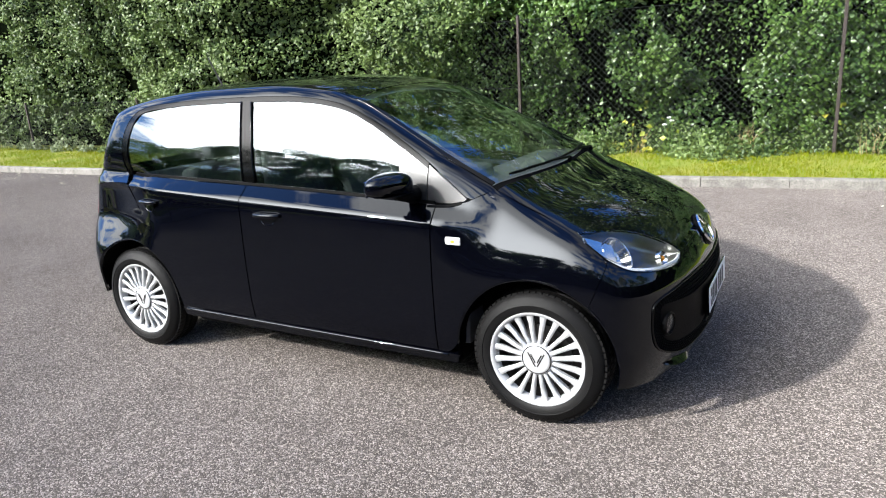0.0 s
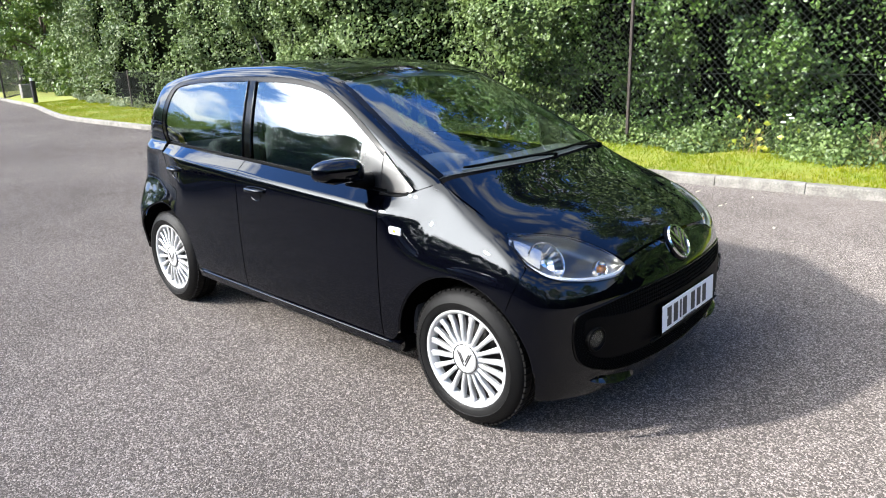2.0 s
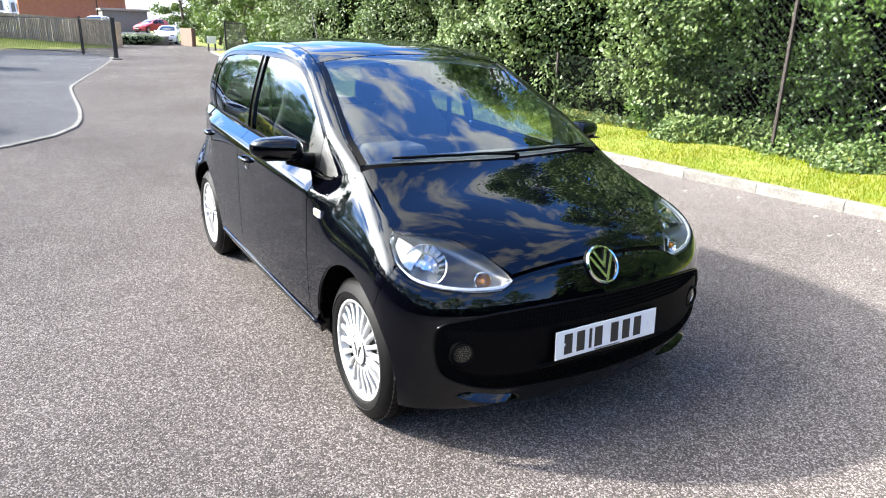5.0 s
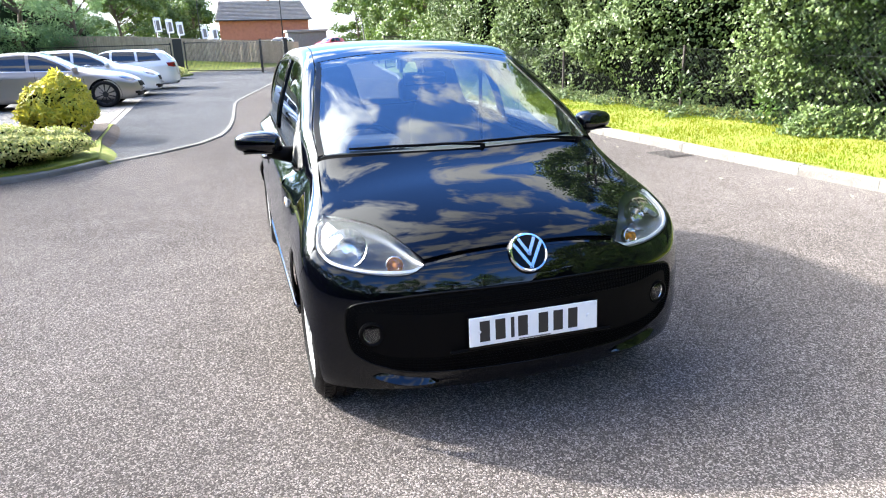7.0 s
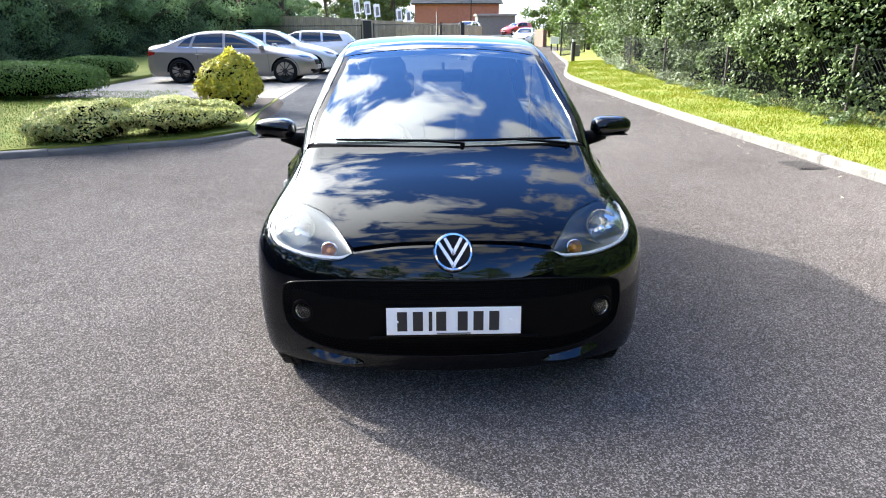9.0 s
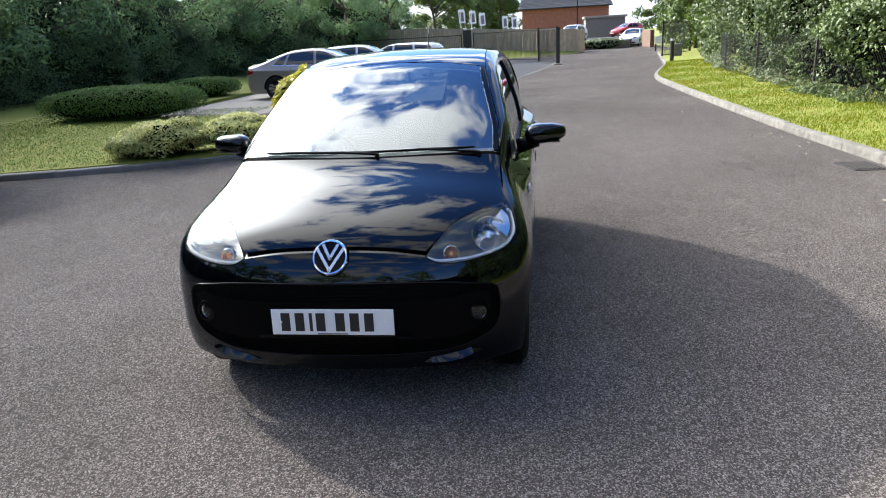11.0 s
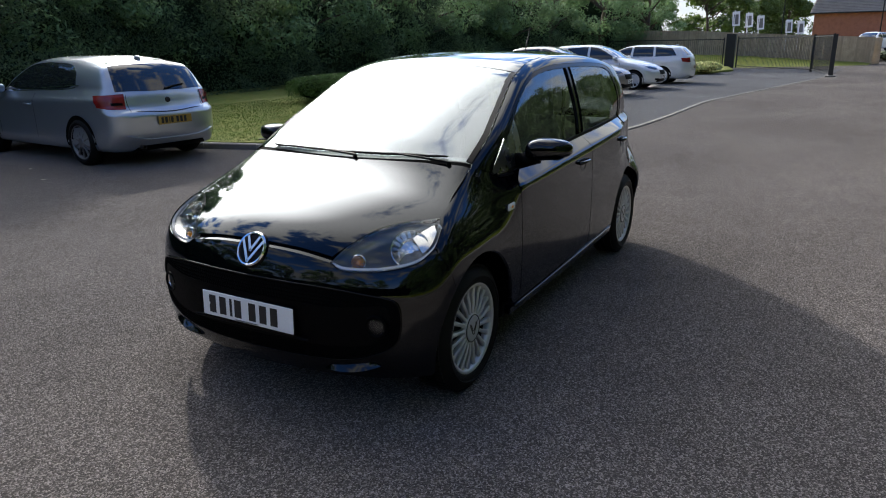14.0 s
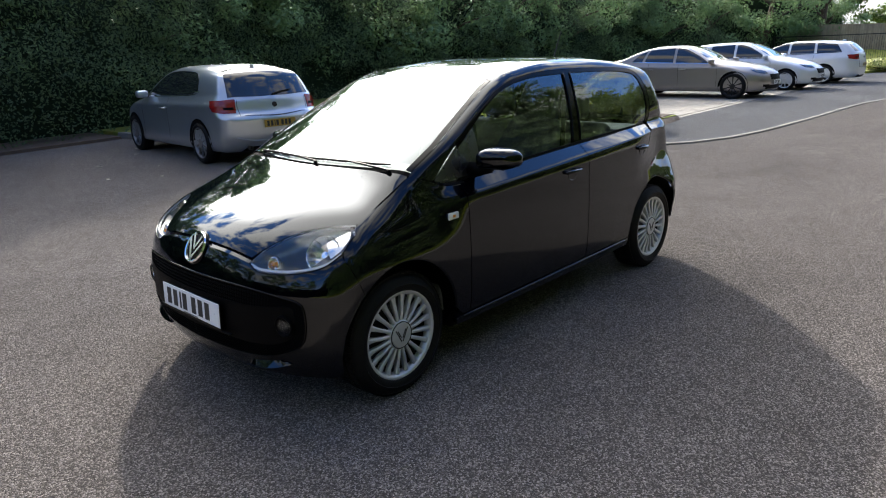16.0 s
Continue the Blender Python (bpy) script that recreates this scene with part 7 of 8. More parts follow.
wiper(-0.52, 0.05, (-0.130, 0.07))
wiper(-0.06, 0.54, (-0.172, 0.565))
for sd in (1, -1):
    mir_root = new("door_mirror")
    mir_root.parent = car
    bm = bmesh.new()
    bmesh.ops.create_uvsphere(bm, u_segments=28, v_segments=18, radius=1.0)
    for v in bm.verts:
        q = np.array(v.co[:])
        q = np.sign(q) * np.abs(q) ** 0.72
        y = q[1]
        t = (y + 1) / 2
        z = q[2] * (0.064 - 0.018 * t) * (1.0 if q[2] > 0 else 0.78) + 0.010 * t + (0.006 if q[2] > 0 else 0)
        x = q[0] * (0.092 - 0.030 * t) * (1.0 if q[0] > 0 else 0.55) - 0.035 * t
        v.co = (-0.585 + x, sd * (0.885 + y * 0.110), 1.010 + z)
    if sd < 0:
        bmesh.ops.reverse_faces(bm, faces=bm.faces[:])
    shell = part("mirror_shell", bm, PAINT, mir_root, smooth=True, sharp=80)
    part("mirror_glass", rounded((-0.002, -0.070, -0.034), (0.002, 0.070, 0.034), 0.0015, pose(-0.648, sd * 0.885, 1.016, 0, 0, sd * 8), 1), CHROME, mir_root, label="mirror glass")
    part("mirror_band", box_bm((-0.615, sd * 0.800 - (0.0 if sd > 0 else 0.160), 0.984), (-0.522, sd * 0.800 + (0.160 if sd > 0 else 0.0), 0.988), 0.002, 1), PLASTIC, mir_root)
    bm = tube_bm([(-0.560, sd * 0.735, 0.962), (-0.565, sd * 0.79, 0.972), (-0.575, sd * 0.845, 0.985)], [0.042, 0.034, 0.03], 12)
    part("mirror_arm", bm, PLASTIC, mir_root, smooth=True)
    for x, z, ln in ((-1.352, 0.838, 0.165), (-2.205, 0.868, 0.150)):
        h = new("door_handle")
        h.parent = car
        ps = [S(x + ln * (u - 0.5), z) for u in np.linspace(0, 1, 9)]
        ps = up.snap(ps, [0.004, 0.018, 0.024, 0.026, 0.026, 0.026, 0.024, 0.018, 0.004])
        part("pull", tube_bm([(p[0], p[1] * sd, p[2] + 0.008) for p in ps], [0.009, 0.011, 0.012, 0.012, 0.012, 0.012, 0.012, 0.011, 0.009], 8), PAINT, h, smooth=True)
        c = Vector(S(x, z - 0.014))
        nrm = Vector(up.grad(np.array([c[:]]))[0]).normalized()
        mm = Matrix.Translation((c.x, c.y * sd, c.z)) @ Vector((nrm.x, nrm.y * sd, nrm.z)).to_track_quat("Y", "Z").to_matrix().to_4x4() @ Matrix.Diagonal((1.15, 1, 0.8, 1))
        bm = lathe_bm([(0.0, -0.014), (0.022, -0.010), (0.034, -0.001), (0.038, 0.0018), (0.041, 0.0012)], 28)
        bm.transform(mm)
        part("handle_cup", bm, PAINT, h, smooth=True)
    c = S(-0.347, 0.783)
    rp = part("side_repeater", rounded((-0.036, -0.004, -0.017), (0.036, 0.007, 0.017), 0.0065, Matrix.Translation((c[0], sd * c[1], c[2])), 3) if sd > 0 else rounded((-0.036, -0.007, -0.017), (0.036, 0.004, 0.017), 0.0065, Matrix.Translation((c[0], sd * c[1], c[2])), 3), LAMP_WHITE, car, smooth=True, label="clear side indicator")
    part("repeater_bulb", rounded((-0.009, -0.003, -0.006), (0.009, 0.003, 0.006), 0.002, Matrix.Translation((c[0], sd * (c[1] + 0.0062), c[2])), 2), AMBER, rp)
    # rear lamps, seen only from the side
    lb = [(-2.845, 0.665, 0.72), (-2.90, 0.55, 0.72)]
    lt = [(-2.815, 0.668, 0.93), (-2.865, 0.57, 0.95)]
    panel("rear_lamp", up, up.patch(lb, lt, None, None, 8, 10, 0.004), material("red_lens", (0.22, 0.010, 0.010), 0.15, spread=0.2, scale=40) if sd > 0 else bpy.data.materials["red_lens"], car, sd, thick=0.01, label="red rear lamp")
ab = up.at_top(-2.365, 0.0)
aerial = part("roof_aerial", tube_bm([(ab[0], 0, ab[2]), (ab[0] - 0.10, 0, ab[2] + 0.19)], [0.0055, 0.004], 6), ALLOY_DARK, car, "short slanted roof aerial")
part("aerial_base", rounded((-0.03, -0.018, -0.006), (0.03, 0.018, 0.018), 0.008, Matrix.Translation(ab), 3), PLASTIC, aerial, smooth=True)

# ---- parked cars ----
SILVER = material("silver_paint", (0.40, 0.45, 0.50), 0.30, metal=0.8, coat=0.8, spread=0.12, scale=3)
BRONZE = material("bronze_paint", (0.25, 0.22, 0.195), 0.32, metal=0.5, coat=0.8, spread=0.12, scale=3)
PALE_SILVER = material("pale_silver_paint", (0.55, 0.57, 0.59), 0.32, metal=0.45, coat=0.8, spread=0.1, scale=3)
RED_PAINT = material("red_paint", (0.45, 0.02, 0.02), 0.3, coat=0.8, spread=0.15, scale=3)
WHITE_CAR = material("white_paint_car", (0.7, 0.7, 0.7), 0.3, coat=0.8, spread=0.1, scale=3)
RED_LENS = bpy.data.materials["red_lens"]
DARK_GLASS = material("dark_car_glass", (0.012, 0.015, 0.018), 0.04, spread=0.2, scale=2, coat=0.6)
GREY_ALLOY = material("grey_alloy", (0.20, 0.20, 0.21), 0.35, metal=0.6, spread=0.3, scale=20)
DARK_ALLOY = material("black_alloy", (0.009, 0.009, 0.010), 0.35, metal=0.4, spread=0.2, scale=20)


def simple_body(nose, tail, wb, w, top, glass_belt, h_tail, floor=0.2):
    """The skin of an ordinary car from its top line and a few sizes."""
    return Body(top=top, crown=([nose, 0.3, -0.5, -1.3, tail], [0.20, 0.09, 0.05, 0.05, 0.07]),
                width=([nose, 0.3, -0.3, -wb * 0.5, -wb - 0.1, tail], [w - 0.05, w - 0.012, w, w, w - 0.01, w - 0.07]),
                crease=([0.5, tail], [glass_belt - 0.14, glass_belt - 0.08]), belt=([0.5, tail], [glass_belt - 0.02, glass_belt + 0.05]),
                inward=([-0.2, 0.0, 0.1, 0.3, 0.6, 0.98, 1.06, 1.5, 2.0, 2.3, 2.7, 3.1, 3.4], [0.09, 0.07, 0.03, 0.004, 0.006, 0.0, 0.012, 0.05, 0.088, 0.138, 0.235, 0.355, 0.46]),
                nose=([0.15, 0.25, 0.45, 0.6, 0.72, 0.85], [nose - 0.07, nose - 0.02, nose, nose - 0.02, nose - 0.07, nose - 0.16]),
                nose_bow=([0.0, 0.3, 0.55, 0.7, 0.8, 0.9], [0.0, 0.03, 0.11, 0.21, 0.33, 0.5]), tail=h_tail,
                tail_bow=([0.0, 0.3, 0.55, 0.7, 0.8, 0.9], [0.0, 0.015, 0.06, 0.13, 0.22, 0.36]), floor=floor, r=0.022)


def shell_bm(b, nose, tail, w, h, nx=56, ny=18, nz=16):
    """A closed skin: a box grid drawn on to the body's surface."""
    bm = bmesh.new()
    bmesh.ops.create_cube(bm, size=1.0)
    es = {0: [], 1: [], 2: []}
    for e in bm.edges:
        d = (e.verts[0].co - e.verts[1].co)
        es[max(range(3), key=lambda i: abs(d[i]))].append(e)
    for ax, n in ((0, nx), (1, ny), (2, nz)):
        ed = [e for e in bm.edges if max(range(3), key=lambda i: abs((e.verts[0].co - e.verts[1].co)[i])) == ax]
        bmesh.ops.subdivide_edges(bm, edges=ed, cuts=n - 1, use_grid_fill=True)
    p = np.array([v.co[:] for v in bm.verts])
    p = p * [(nose - tail) * 0.97, 2 * w * 0.96, 0.75] + [(nose + tail) / 2, 0, 0.2 + 0.375]
    hi = (p[:, 2] - 0.2) / 0.75
    top = b.top(p[:, 0]) - 0.02
    p[:, 2] = 0.2 + hi * (np.minimum(top, 1.6) - 0.2)
    p[:, 1] *= 1 - 0.22 * np.clip((p[:, 2] - 0.9) / 0.5, 0, 1)
    p = b.snap(p)
    for v, q in zip(bm.verts, p):
        v.co = q
    bmesh.ops.recalc_face_normals(bm, faces=bm.faces[:])
    return bm


def parked_car(name, m, label, b, nose, tail, wb, w, h, paint, side_glass, screen, rear_glass, spokes, spoke_mat, wr=0.315, category="car", plate=PLATE_WHITE, fine=True, extras=None, group=""):
    root = thing(name, m, label, category, group)
    part("body", shell_bm(b, nose, tail, w, h, *((110, 30, 44) if fine else (48, 16, 20))), paint, root, smooth=True, sharp=70)
    s = b.at_side
    for sd in (1, -1):
        for lo, hi in side_glass:
            panel("side_window", b, b.patch([s(*q) for q in lo], [s(*q) for q in hi], None, None, 16, 8, 0.004), DARK_GLASS, root, sd, thick=0.006, gap=0)
        strip_on(b, [s(x, z - 0.012) for lo, hi in side_glass for x, z in lo], 0.014, CHROME if fine else GLOSS_BLACK, "waist_trim", root, sd, 0.002, 30)
        for x in (0.0, -wb):
            n = 26
            ring = [s(x + (wr + 0.045) * math.cos(a), wr + (wr + 0.045) * math.sin(a)) for a in np.linspace(radians(-18), radians(198), n)]
            bm = bmesh.new()
            vs = [bm.verts.new((p[0], p[1] * sd + sd * 0.004, p[2])) for p in ring]
            f = bm.faces.new(vs)
            bmesh.ops.recalc_face_normals(bm, faces=[f])
            if f.normal.y * sd < 0:
                f.normal_flip()
            part("wheel_opening", bm, PLASTIC, root)
            yw = s(x, wr)[1]
            wheel(root, x, sd * (yw - 0.068), sd, wr, wr - 0.09, spokes, 0.2, spoke_mat, False, False, 0.022)
        # door seams, handle, mirror
        for x, z0, z1 in ((-0.45, 0.34, 0.90), (-1.55, 0.34, 0.95)) + (((-2.45, 0.62, 0.95),) if len(side_glass) > 2 else ()):
            strip_on(b, [s(x, z0), s(x, (z0 + z1) / 2), s(x - 0.02, z1)], 0.007, PLASTIC, "door_seam", root, sd, 0.0, 14, 0.001)
        for x in (-1.42,) + ((-2.4,) if len(side_glass) > 2 else ()):
            p = s(x, 0.80)
            part("door_handle", tube_bm([(p[0] + 0.09, p[1] * sd, p[2]), (p[0] + 0.07, (p[1] + 0.028) * sd, p[2]), (p[0] - 0.07, (p[1] + 0.028) * sd, p[2]), (p[0] - 0.09, p[1] * sd, p[2])], 0.014, 8), paint, root, smooth=True)
        p = s(-0.62, b.belt(-0.62) - 0.01)
        mi_ = part("door_mirror", rounded((-0.06, -0.02, -0.02), (0.07, 0.17, 0.10), 0.04, Matrix.Translation((p[0], p[1] + 0.03 if sd > 0 else -p[1] - 0.18, p[2]))), paint, root, smooth=True)
        part("mirror_stalk", tube_bm([(p[0], (p[1] - 0.03) * sd, p[2]), (p[0], (p[1] + 0.06) * sd, p[2] + 0.01)], 0.02, 6), PLASTIC, mi_)
        # front and rear lamps
        fl = [b.at_front(0.42, 0.66), b.at_front(0.56, 0.66), b.at_front(0.70, 0.70)]
        ft = [b.at_front(0.40, 0.72), b.at_front(0.56, 0.755), b.at_front(0.70, 0.77)]
        panel("front_lamp", b, b.patch(fl, ft, None, None, 14, 5, 0.006), DARK_GLASS, root, sd, thick=0.01, gap=0, label="dark clear front lamp")
        strip_on(b, [b.at_front(y, 0.35) for y in (0.42, 0.52, 0.62)], 0.07, PLASTIC, "air_intake", root, sd, 0.002, 14)
    for nm, (lo, hi) in (("windscreen", screen), ("rear_window", rear_glass)):
        full_ = lambda q: [(x, y, z) for x, y, z in q] + [(x, -y, z) for x, y, z in q[-2::-1]]
        panel(nm, b, b.patch(full_(lo), full_(hi), None, None, 24, 10, 0.004), DARK_GLASS, root, thick=0.006, gap=0)
    gx = b.at_front(0, 0.56)[0]
    gl, gt = [b.at_front(y, 0.50) for y in (0.34, 0.2, 0.0)], [b.at_front(y, 0.64) for y in (0.38, 0.2, 0.0)]
    panel("front_grille", b, b.patch(gl + mir(gl)[1:], gt + mir(gt)[1:], None, None, 16, 5, 0.004), PLASTIC, root, thick=0.008, gap=0)
    gl, gt = [b.at_front(y, 0.26) for y in (0.55, 0.3, 0.0)], [b.at_front(y, 0.36) for y in (0.52, 0.3, 0.0)]
    panel("lower_grille", b, b.patch(gl + mir(gl)[1:], gt + mir(gt)[1:], None, None, 16, 4, 0.004), PLASTIC, root, thick=0.008, gap=0)
    number_plate(root, Matrix.Translation((b.at_front(0, 0.44)[0] + 0.012, 0, 0.43)), PLATE_WHITE)
    if extras:
        extras(root, b)
    return root


def hatch_tail(root, b, lamp=(0.46, 0.72, 0.80, 0.97), plate_z=0.62, glass_low=0.98, seam=0.55):
    y0, y1, z0, z1 = lamp
    for sd in (1, -1):
        lb = [b.at_rear(y0 + 0.06, z0), b.at_rear(y1 - 0.02, z0), b.at_side(b.at_rear(y1, z0)[0] + 0.14, z0 + 0.03)]
        lt = [b.at_rear(y0 + 0.04, z1), b.at_rear(y1 - 0.02, z1 - 0.01), b.at_side(b.at_rear(y1, z1)[0] + 0.16, z1 - 0.02)]
        panel("rear_lamp", b, b.patch(lb, lt, None, None, 14, 7, 0.008), RED_LENS, root, sd, thick=0.014, gap=0, label="red rear lamp")
        lb = [b.at_rear(y0 + 0.08, z0 + 0.05), b.at_rear(y1 - 0.04, z0 + 0.05)]
        lt = [b.at_rear(y0 + 0.08, z0 + 0.085), b.at_rear(y1 - 0.04, z0 + 0.085)]
        panel("lamp_bar", b, b.patch(lb, lt, None, None, 8, 4, 0.0115), PLASTIC, root, sd, thick=0.004, gap=0)
        strip_on(b, [b.at_rear(y0 + 0.02, glass_low - 0.03), b.at_rear(y0 + 0.03, 0.5 * (seam + glass_low)), b.at_rear(y0 + 0.02, seam)], 0.008, PLASTIC, "tailgate_seam", root, sd, 0.0, 16, 0.001)
    strip_on(b, [b.at_rear(-0.5, seam), b.at_rear(0, seam - 0.02), b.at_rear(0.5, seam)], 0.010, PLASTIC, "tailgate_seam", root, 1, 0.0, 20, 0.001)
    gl, gt = [b.at_rear(y, 0.21) for y in (0.58, 0.3, 0.0)], [b.at_rear(y, 0.28) for y in (0.50, 0.3, 0.0)]
    panel("bumper_insert", b, b.patch(gl + mir(gl)[1:], gt + mir(gt)[1:], None, None, 16, 4, 0.005), PLASTIC, root, thick=0.01, gap=0)
    xr = b.at_rear(0, plate_z)[0]
    number_plate(root, Matrix.Translation((xr - 0.010, 0, plate_z)) @ Matrix.Rotation(math.pi, 4, "Z"), PLATE_YELLOW)
    part("tailpipe", lathe_bm([(0.022, 0.06), (0.030, 0.06), (0.031, -0.01), (0.022, -0.01)], 18, "X"), ALLOY_DARK, root, smooth=True).data.transform(Matrix.Translation((xr + 0.02, 0.50, 0.27)))
    q = b.at_rear(0, 0.86)
    part("tail_badge", lathe_bm([(0.0, -0.010), (0.036, -0.010), (0.040, 0.006)], 24, "X"), ALLOY_DARK, root, "round dark badge", smooth=True).data.transform(Matrix.Translation(q))
    wl = b.snap([b.at_rear(0.0, glass_low + 0.02), b.at_rear(-0.16, glass_low + 0.05), b.at_rear(-0.34, glass_low + 0.07)], 0.02)
    part("rear_wiper", tube_bm([tuple(v) for v in wl], [0.014, 0.009, 0.007], 6), PLASTIC, root)
    # black strip paints spoiler shadow over the rear window; sculpted line across the bumper
    sp = [b.at_rear(y, z) for y, z in ((-0.55, 1.345), (-0.3, 1.385), (0.0, 1.395), (0.3, 1.385), (0.55, 1.345))] if b.top(b.tail(1.3)) > 1.28 else None
    if sp and seam > 0.6:
        strip_on(b, sp, 0.045, GLOSS_BLACK, "spoiler_shadow_strip", root, 1, 0.0, 30, 0.004)
        strip_on(b, [b.at_rear(y, z) for y, z in ((-0.66, 0.42), (-0.4, 0.36), (0.0, 0.35), (0.4, 0.36), (0.66, 0.42))], 0.03, SILVER, "bumper_fold", root, 1, 0.004, 30, 0.012)
    t = b.at_top(b.tail(1.3) + 0.32, 0)
    part("roof_fin", rounded((-0.07, -0.02, -0.01), (0.05, 0.02, 0.05), 0.018, Matrix.Translation(t)), SILVER, root, smooth=True)


W_ = 0.88
hatch_small = simple_body(0.77, -3.55, 2.69, W_, ([0.80, 0.70, 0.4, 0.0, -0.38, -0.58, -0.9, -1.28, -1.7, -2.3, -2.9, -3.2, -3.6], [0.60, 0.69, 0.85, 0.95, 1.01, 1.08, 1.265, 1.405, 1.455, 1.45, 1.395, 1.345, 1.25]), 0.98,
                  ([0.15, 0.3, 0.45, 0.69, 0.77, 0.95, 1.05, 1.30, 1.45], [-3.46, -3.55, -3.60, -3.61, -3.525, -3.475, -3.41, -3.22, -3.06]))
parked_car("silver_hatchback", pose(-4.98, -3.62, 0) @ Matrix.Rotation(math.atan2(-0.997, -0.085), 4, "Z") @ Matrix.Translation((2.69, 0, 0)),
           "pale silver three-door hatchback parked nose to the shrubs", hatch_small, 0.77, -3.55, 2.69, W_, 1.42, SILVER,
           [([(-1.69, 1.005), (-0.62, 0.975)], [(-1.73, 1.372), (-1.25, 1.325), (-0.80, 1.10)]), ([(-2.60, 1.085), (-2.35, 1.03), (-1.70, 1.008)], [(-2.54, 1.24), (-2.34, 1.345), (-1.74, 1.374)])],
           ([(-0.60, 0.64, 1.04), (-0.48, 0.3, 1.05), (-0.46, 0.0, 1.05)], [(-1.20, 0.53, 1.32), (-1.26, 0.3, 1.36), (-1.28, 0.0, 1.37)]),
           ([(-3.36, 0.67, 1.00), (-3.44, 0.3, 0.99), (-3.45, 0.0, 0.99)], [(-3.10, 0.575, 1.315), (-3.15, 0.3, 1.35), (-3.16, 0.0, 1.36)]), 10, GREY_ALLOY, 0.32, extras=lambda r, b: hatch_tail(r, b, lamp=(0.54, 0.78, 0.77, 0.965), plate_z=0.60, seam=0.735))

W_ = 0.93
saloon = simple_body(0.85, -4.06, 2.96, W_, ([0.9, 0.75, 0.3, -0.3, -0.55, -0.75, -1.1, -1.5, -1.95, -2.4, -2.9, -3.35, -3.7, -4.1], [0.62, 0.72, 0.88, 0.985, 1.03, 1.09, 1.27, 1.42, 1.46, 1.44, 1.33, 1.17, 1.09, 1.03]), 0.98,
                     ([0.15, 0.3, 0.5, 0.7, 0.9, 1.05, 1.2], [-3.93, -4.02, -4.06, -4.05, -4.02, -3.97, -3.85]))
parked_car("bronze_saloon", pose(-19.05, -0.86, 0, 0, 0, 90), "bronze-grey saloon with black wheels parked on block paving", saloon, 0.85, -4.06, 2.96, W_, 1.46, BRONZE,
           [([(-1.66, 0.985), (-0.72, 0.965)], [(-1.68, 1.38), (-1.40, 1.33), (-0.92, 1.10)]), ([(-2.62, 1.01), (-1.74, 0.99)], [(-2.50, 1.33), (-1.76, 1.38)]), ([(-3.02, 1.03), (-2.70, 1.015)], [(-2.80, 1.22), (-2.58, 1.31)])],
           ([(-0.74, 0.66, 1.06), (-0.60, 0.3, 1.07), (-0.57, 0.0, 1.07)], [(-1.42, 0.54, 1.36), (-1.48, 0.3, 1.40), (-1.50, 0.0, 1.41)]),
           ([(-3.42, 0.60, 1.10), (-3.46, 0.3, 1.12), (-3.48, 0.0, 1.13)], [(-2.80, 0.52, 1.31), (-2.76, 0.3, 1.35), (-2.75, 0.0, 1.36)]), 10, DARK_ALLOY, 0.35, extras=lambda r, b: hatch_tail(r, b, lamp=(0.52, 0.80, 0.78, 0.90), plate_z=0.66, glass_low=0.98))

W_ = 0.885
mid_top = ([0.85, 0.72, 0.35, -0.1, -0.38, -0.58, -0.9, -1.3, -1.7, -2.3, -2.9, -3.2, -3.5], [0.60, 0.70, 0.86, 0.97, 1.02, 1.09, 1.27, 1.43, 1.48, 1.47, 1.42, 1.37, 1.28])
mid_tail = ([0.15, 0.3, 0.45, 0.62, 0.8, 1.0, 1.1, 1.3, 1.45], [-3.30, -3.38, -3.41, -3.40, -3.37, -3.32, -3.26, -3.10, -2.98])
hatch_mid = simple_body(0.82, -3.41, 2.58, W_, mid_top, 0.99, mid_tail)
MID_SIDE = [([(-1.54, 1.005), (-0.62, 0.985)], [(-1.56, 1.40), (-1.25, 1.35), (-0.80, 1.12)]), ([(-2.42, 1.03), (-1.62, 1.01)], [(-2.36, 1.37), (-1.64, 1.40)])]
MID_SCREEN = ([(-0.58, 0.64, 1.07), (-0.46, 0.3, 1.08), (-0.44, 0.0, 1.08)], [(-1.18, 0.54, 1.36), (-1.25, 0.3, 1.41), (-1.27, 0.0, 1.42)])
MID_REAR = ([(-3.22, 0.58, 1.06), (-3.28, 0.3, 1.06), (-3.29, 0.0, 1.06)], [(-3.04, 0.50, 1.31), (-3.08, 0.3, 1.34), (-3.09, 0.0, 1.35)])
parked_car("pale_hatchback", pose(-22.6, -0.60, 0, 0, 0, 90), "pale silver five-door hatchback parked facing the apron", hatch_mid, 0.82, -3.41, 2.58, W_, 1.48, PALE_SILVER, MID_SIDE, MID_SCREEN, MID_REAR, 9, ALLOY, 0.315, fine=False)

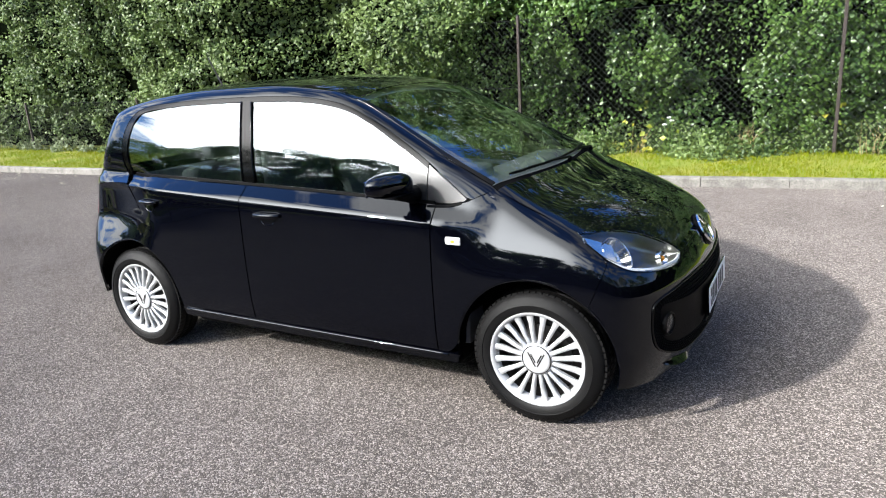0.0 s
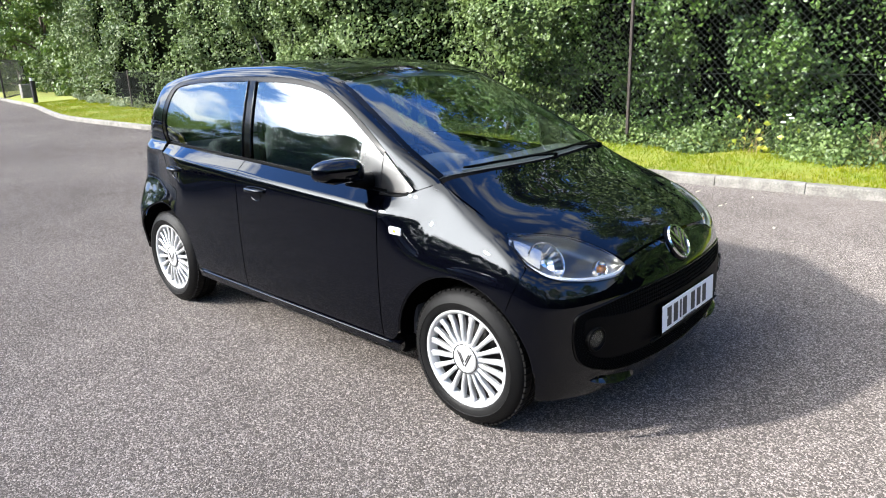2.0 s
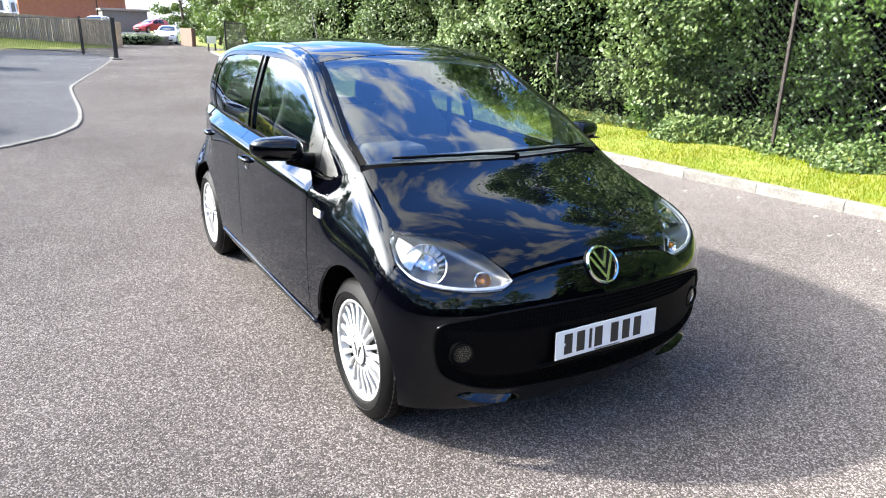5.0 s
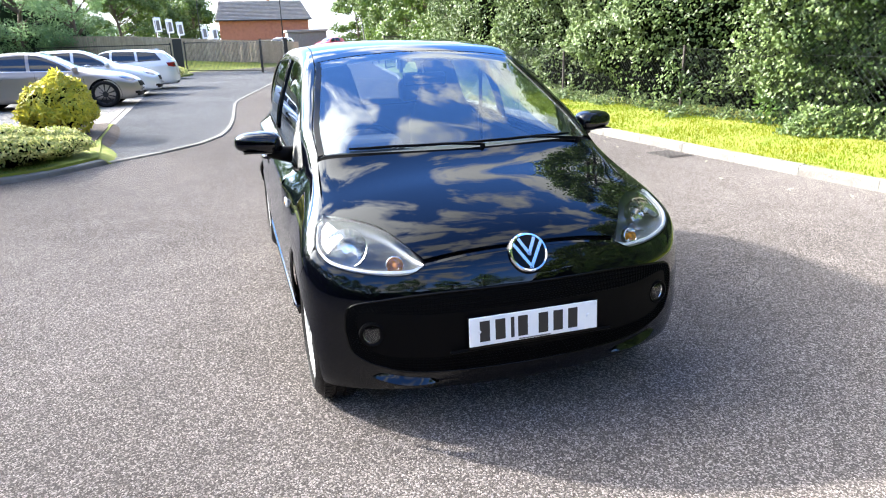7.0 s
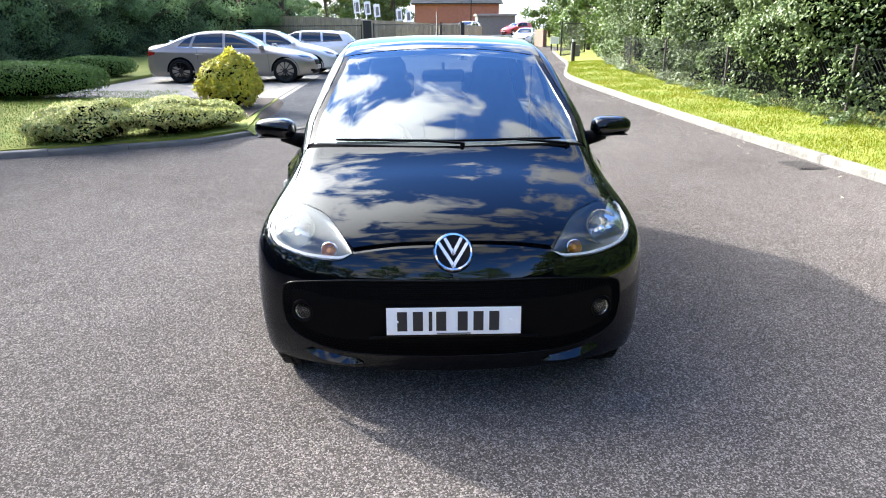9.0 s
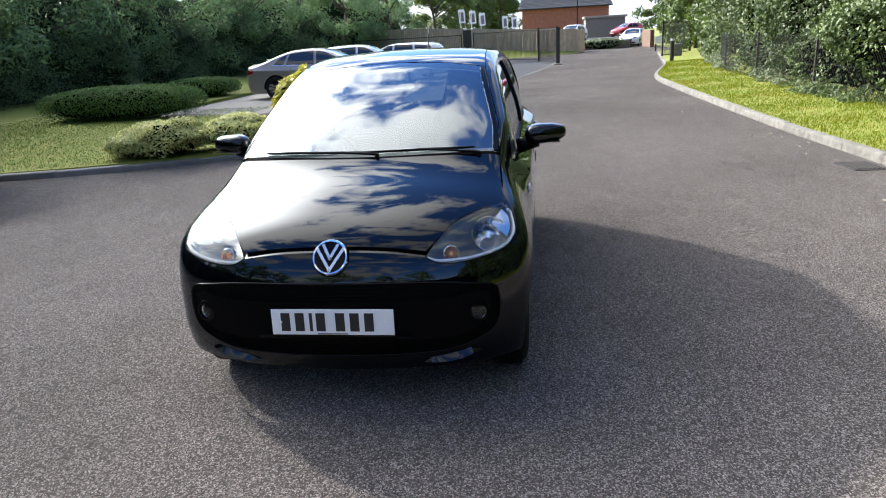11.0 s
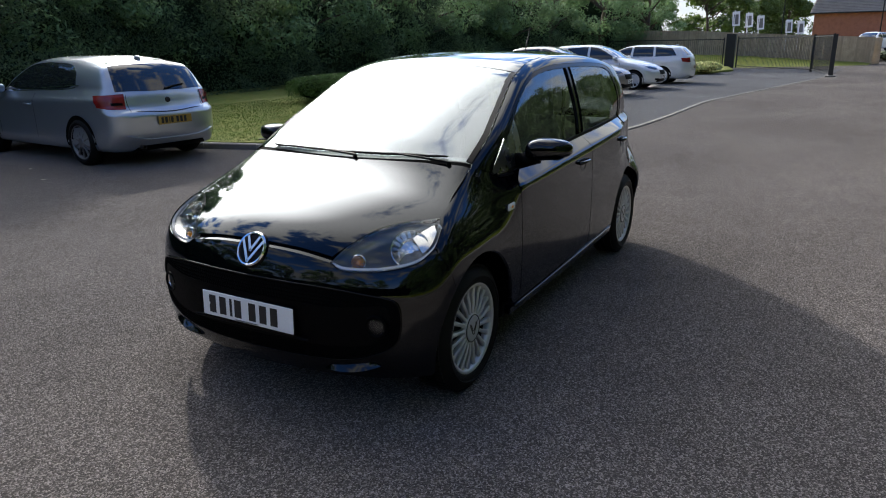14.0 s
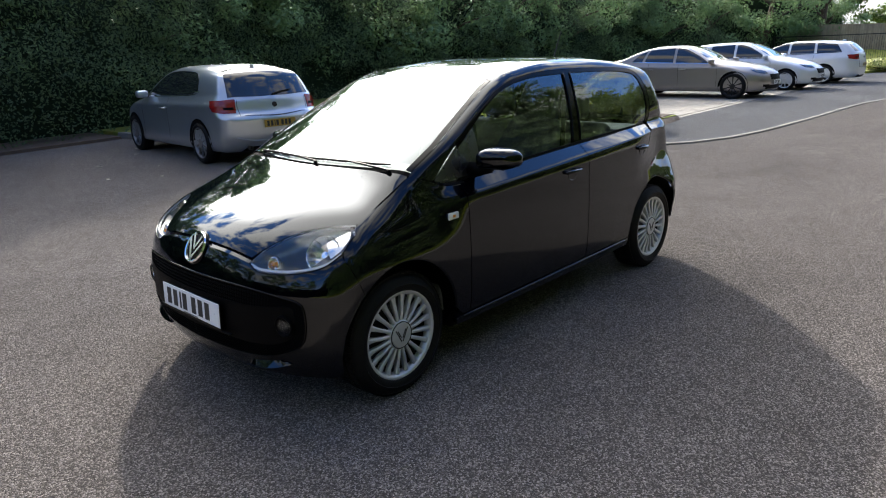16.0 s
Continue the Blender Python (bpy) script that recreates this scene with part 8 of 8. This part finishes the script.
W_ = 0.91
estate = simple_body(0.88, -3.85, 2.81, W_, ([0.9, 0.78, 0.35, -0.25, -0.5, -0.7, -1.05, -1.45, -1.85, -2.4, -3.0, -3.5, -3.9], [0.60, 0.70, 0.86, 0.97, 1.02, 1.08, 1.26, 1.40, 1.44, 1.44, 1.41, 1.35, 1.22]), 0.99,
                     ([0.15, 0.3, 0.45, 0.62, 0.8, 1.0, 1.1, 1.3, 1.42], [-3.74, -3.82, -3.85, -3.84, -3.81, -3.76, -3.68, -3.46, -3.33]))
parked_car("silver_estate", pose(-26.2, -3.25, 0, 0, 0, -90), "silver estate car parked tail to the apron", estate, 0.88, -3.85, 2.81, W_, 1.44, PALE_SILVER,
           [([(-1.60, 1.00), (-0.68, 0.98)], [(-1.62, 1.36), (-1.32, 1.32), (-0.88, 1.10)]), ([(-2.45, 1.02), (-1.68, 1.005)], [(-2.42, 1.36), (-1.70, 1.37)]), ([(-3.30, 1.05), (-2.53, 1.025)], [(-3.12, 1.30), (-2.50, 1.355)])],
           ([(-0.70, 0.66, 1.05), (-0.56, 0.3, 1.06), (-0.53, 0.0, 1.06)], [(-1.34, 0.54, 1.34), (-1.41, 0.3, 1.38), (-1.43, 0.0, 1.39)]),
           ([(-3.62, 0.58, 1.04), (-3.68, 0.3, 1.04), (-3.69, 0.0, 1.04)], [(-3.42, 0.50, 1.28), (-3.45, 0.3, 1.30), (-3.46, 0.0, 1.31)]), 9, ALLOY, 0.32, fine=False, extras=lambda r, b: hatch_tail(r, b))

far = parked_car("red_hatchback", pose(-82.0, 13.6, 0.62, 0, 0, -55), "small red hatchback parked beyond the wall", hatch_mid, 0.82, -3.41, 2.58, 0.885, 1.48, RED_PAINT, MID_SIDE, MID_SCREEN, MID_REAR, 5, ALLOY, 0.31, fine=False, group="cars beyond the wall")
far2 = parked_car("white_hatchback", pose(-64.5, 7.0, 0.62, 0, 0, -25), "white hatchback parked beyond the wall", hatch_mid, 0.82, -3.41, 2.58, 0.885, 1.48, WHITE_CAR, MID_SIDE, MID_SCREEN, MID_REAR, 5, ALLOY, 0.31, fine=False, group="cars beyond the wall")
copy_thing(far2, pose(-60.0, 12.1, 0.0, 0, 0, -20))
tagged(prism("raised_parking", [(-57.3, 6.6), (-57.3, 11.7), (-86, 18), (-86, -2), (-67, -2), (-64, 5.4)], -0.05, 0.62, ASPHALT_APRON), "raised car park beyond the wall", "parking", kind="structure")
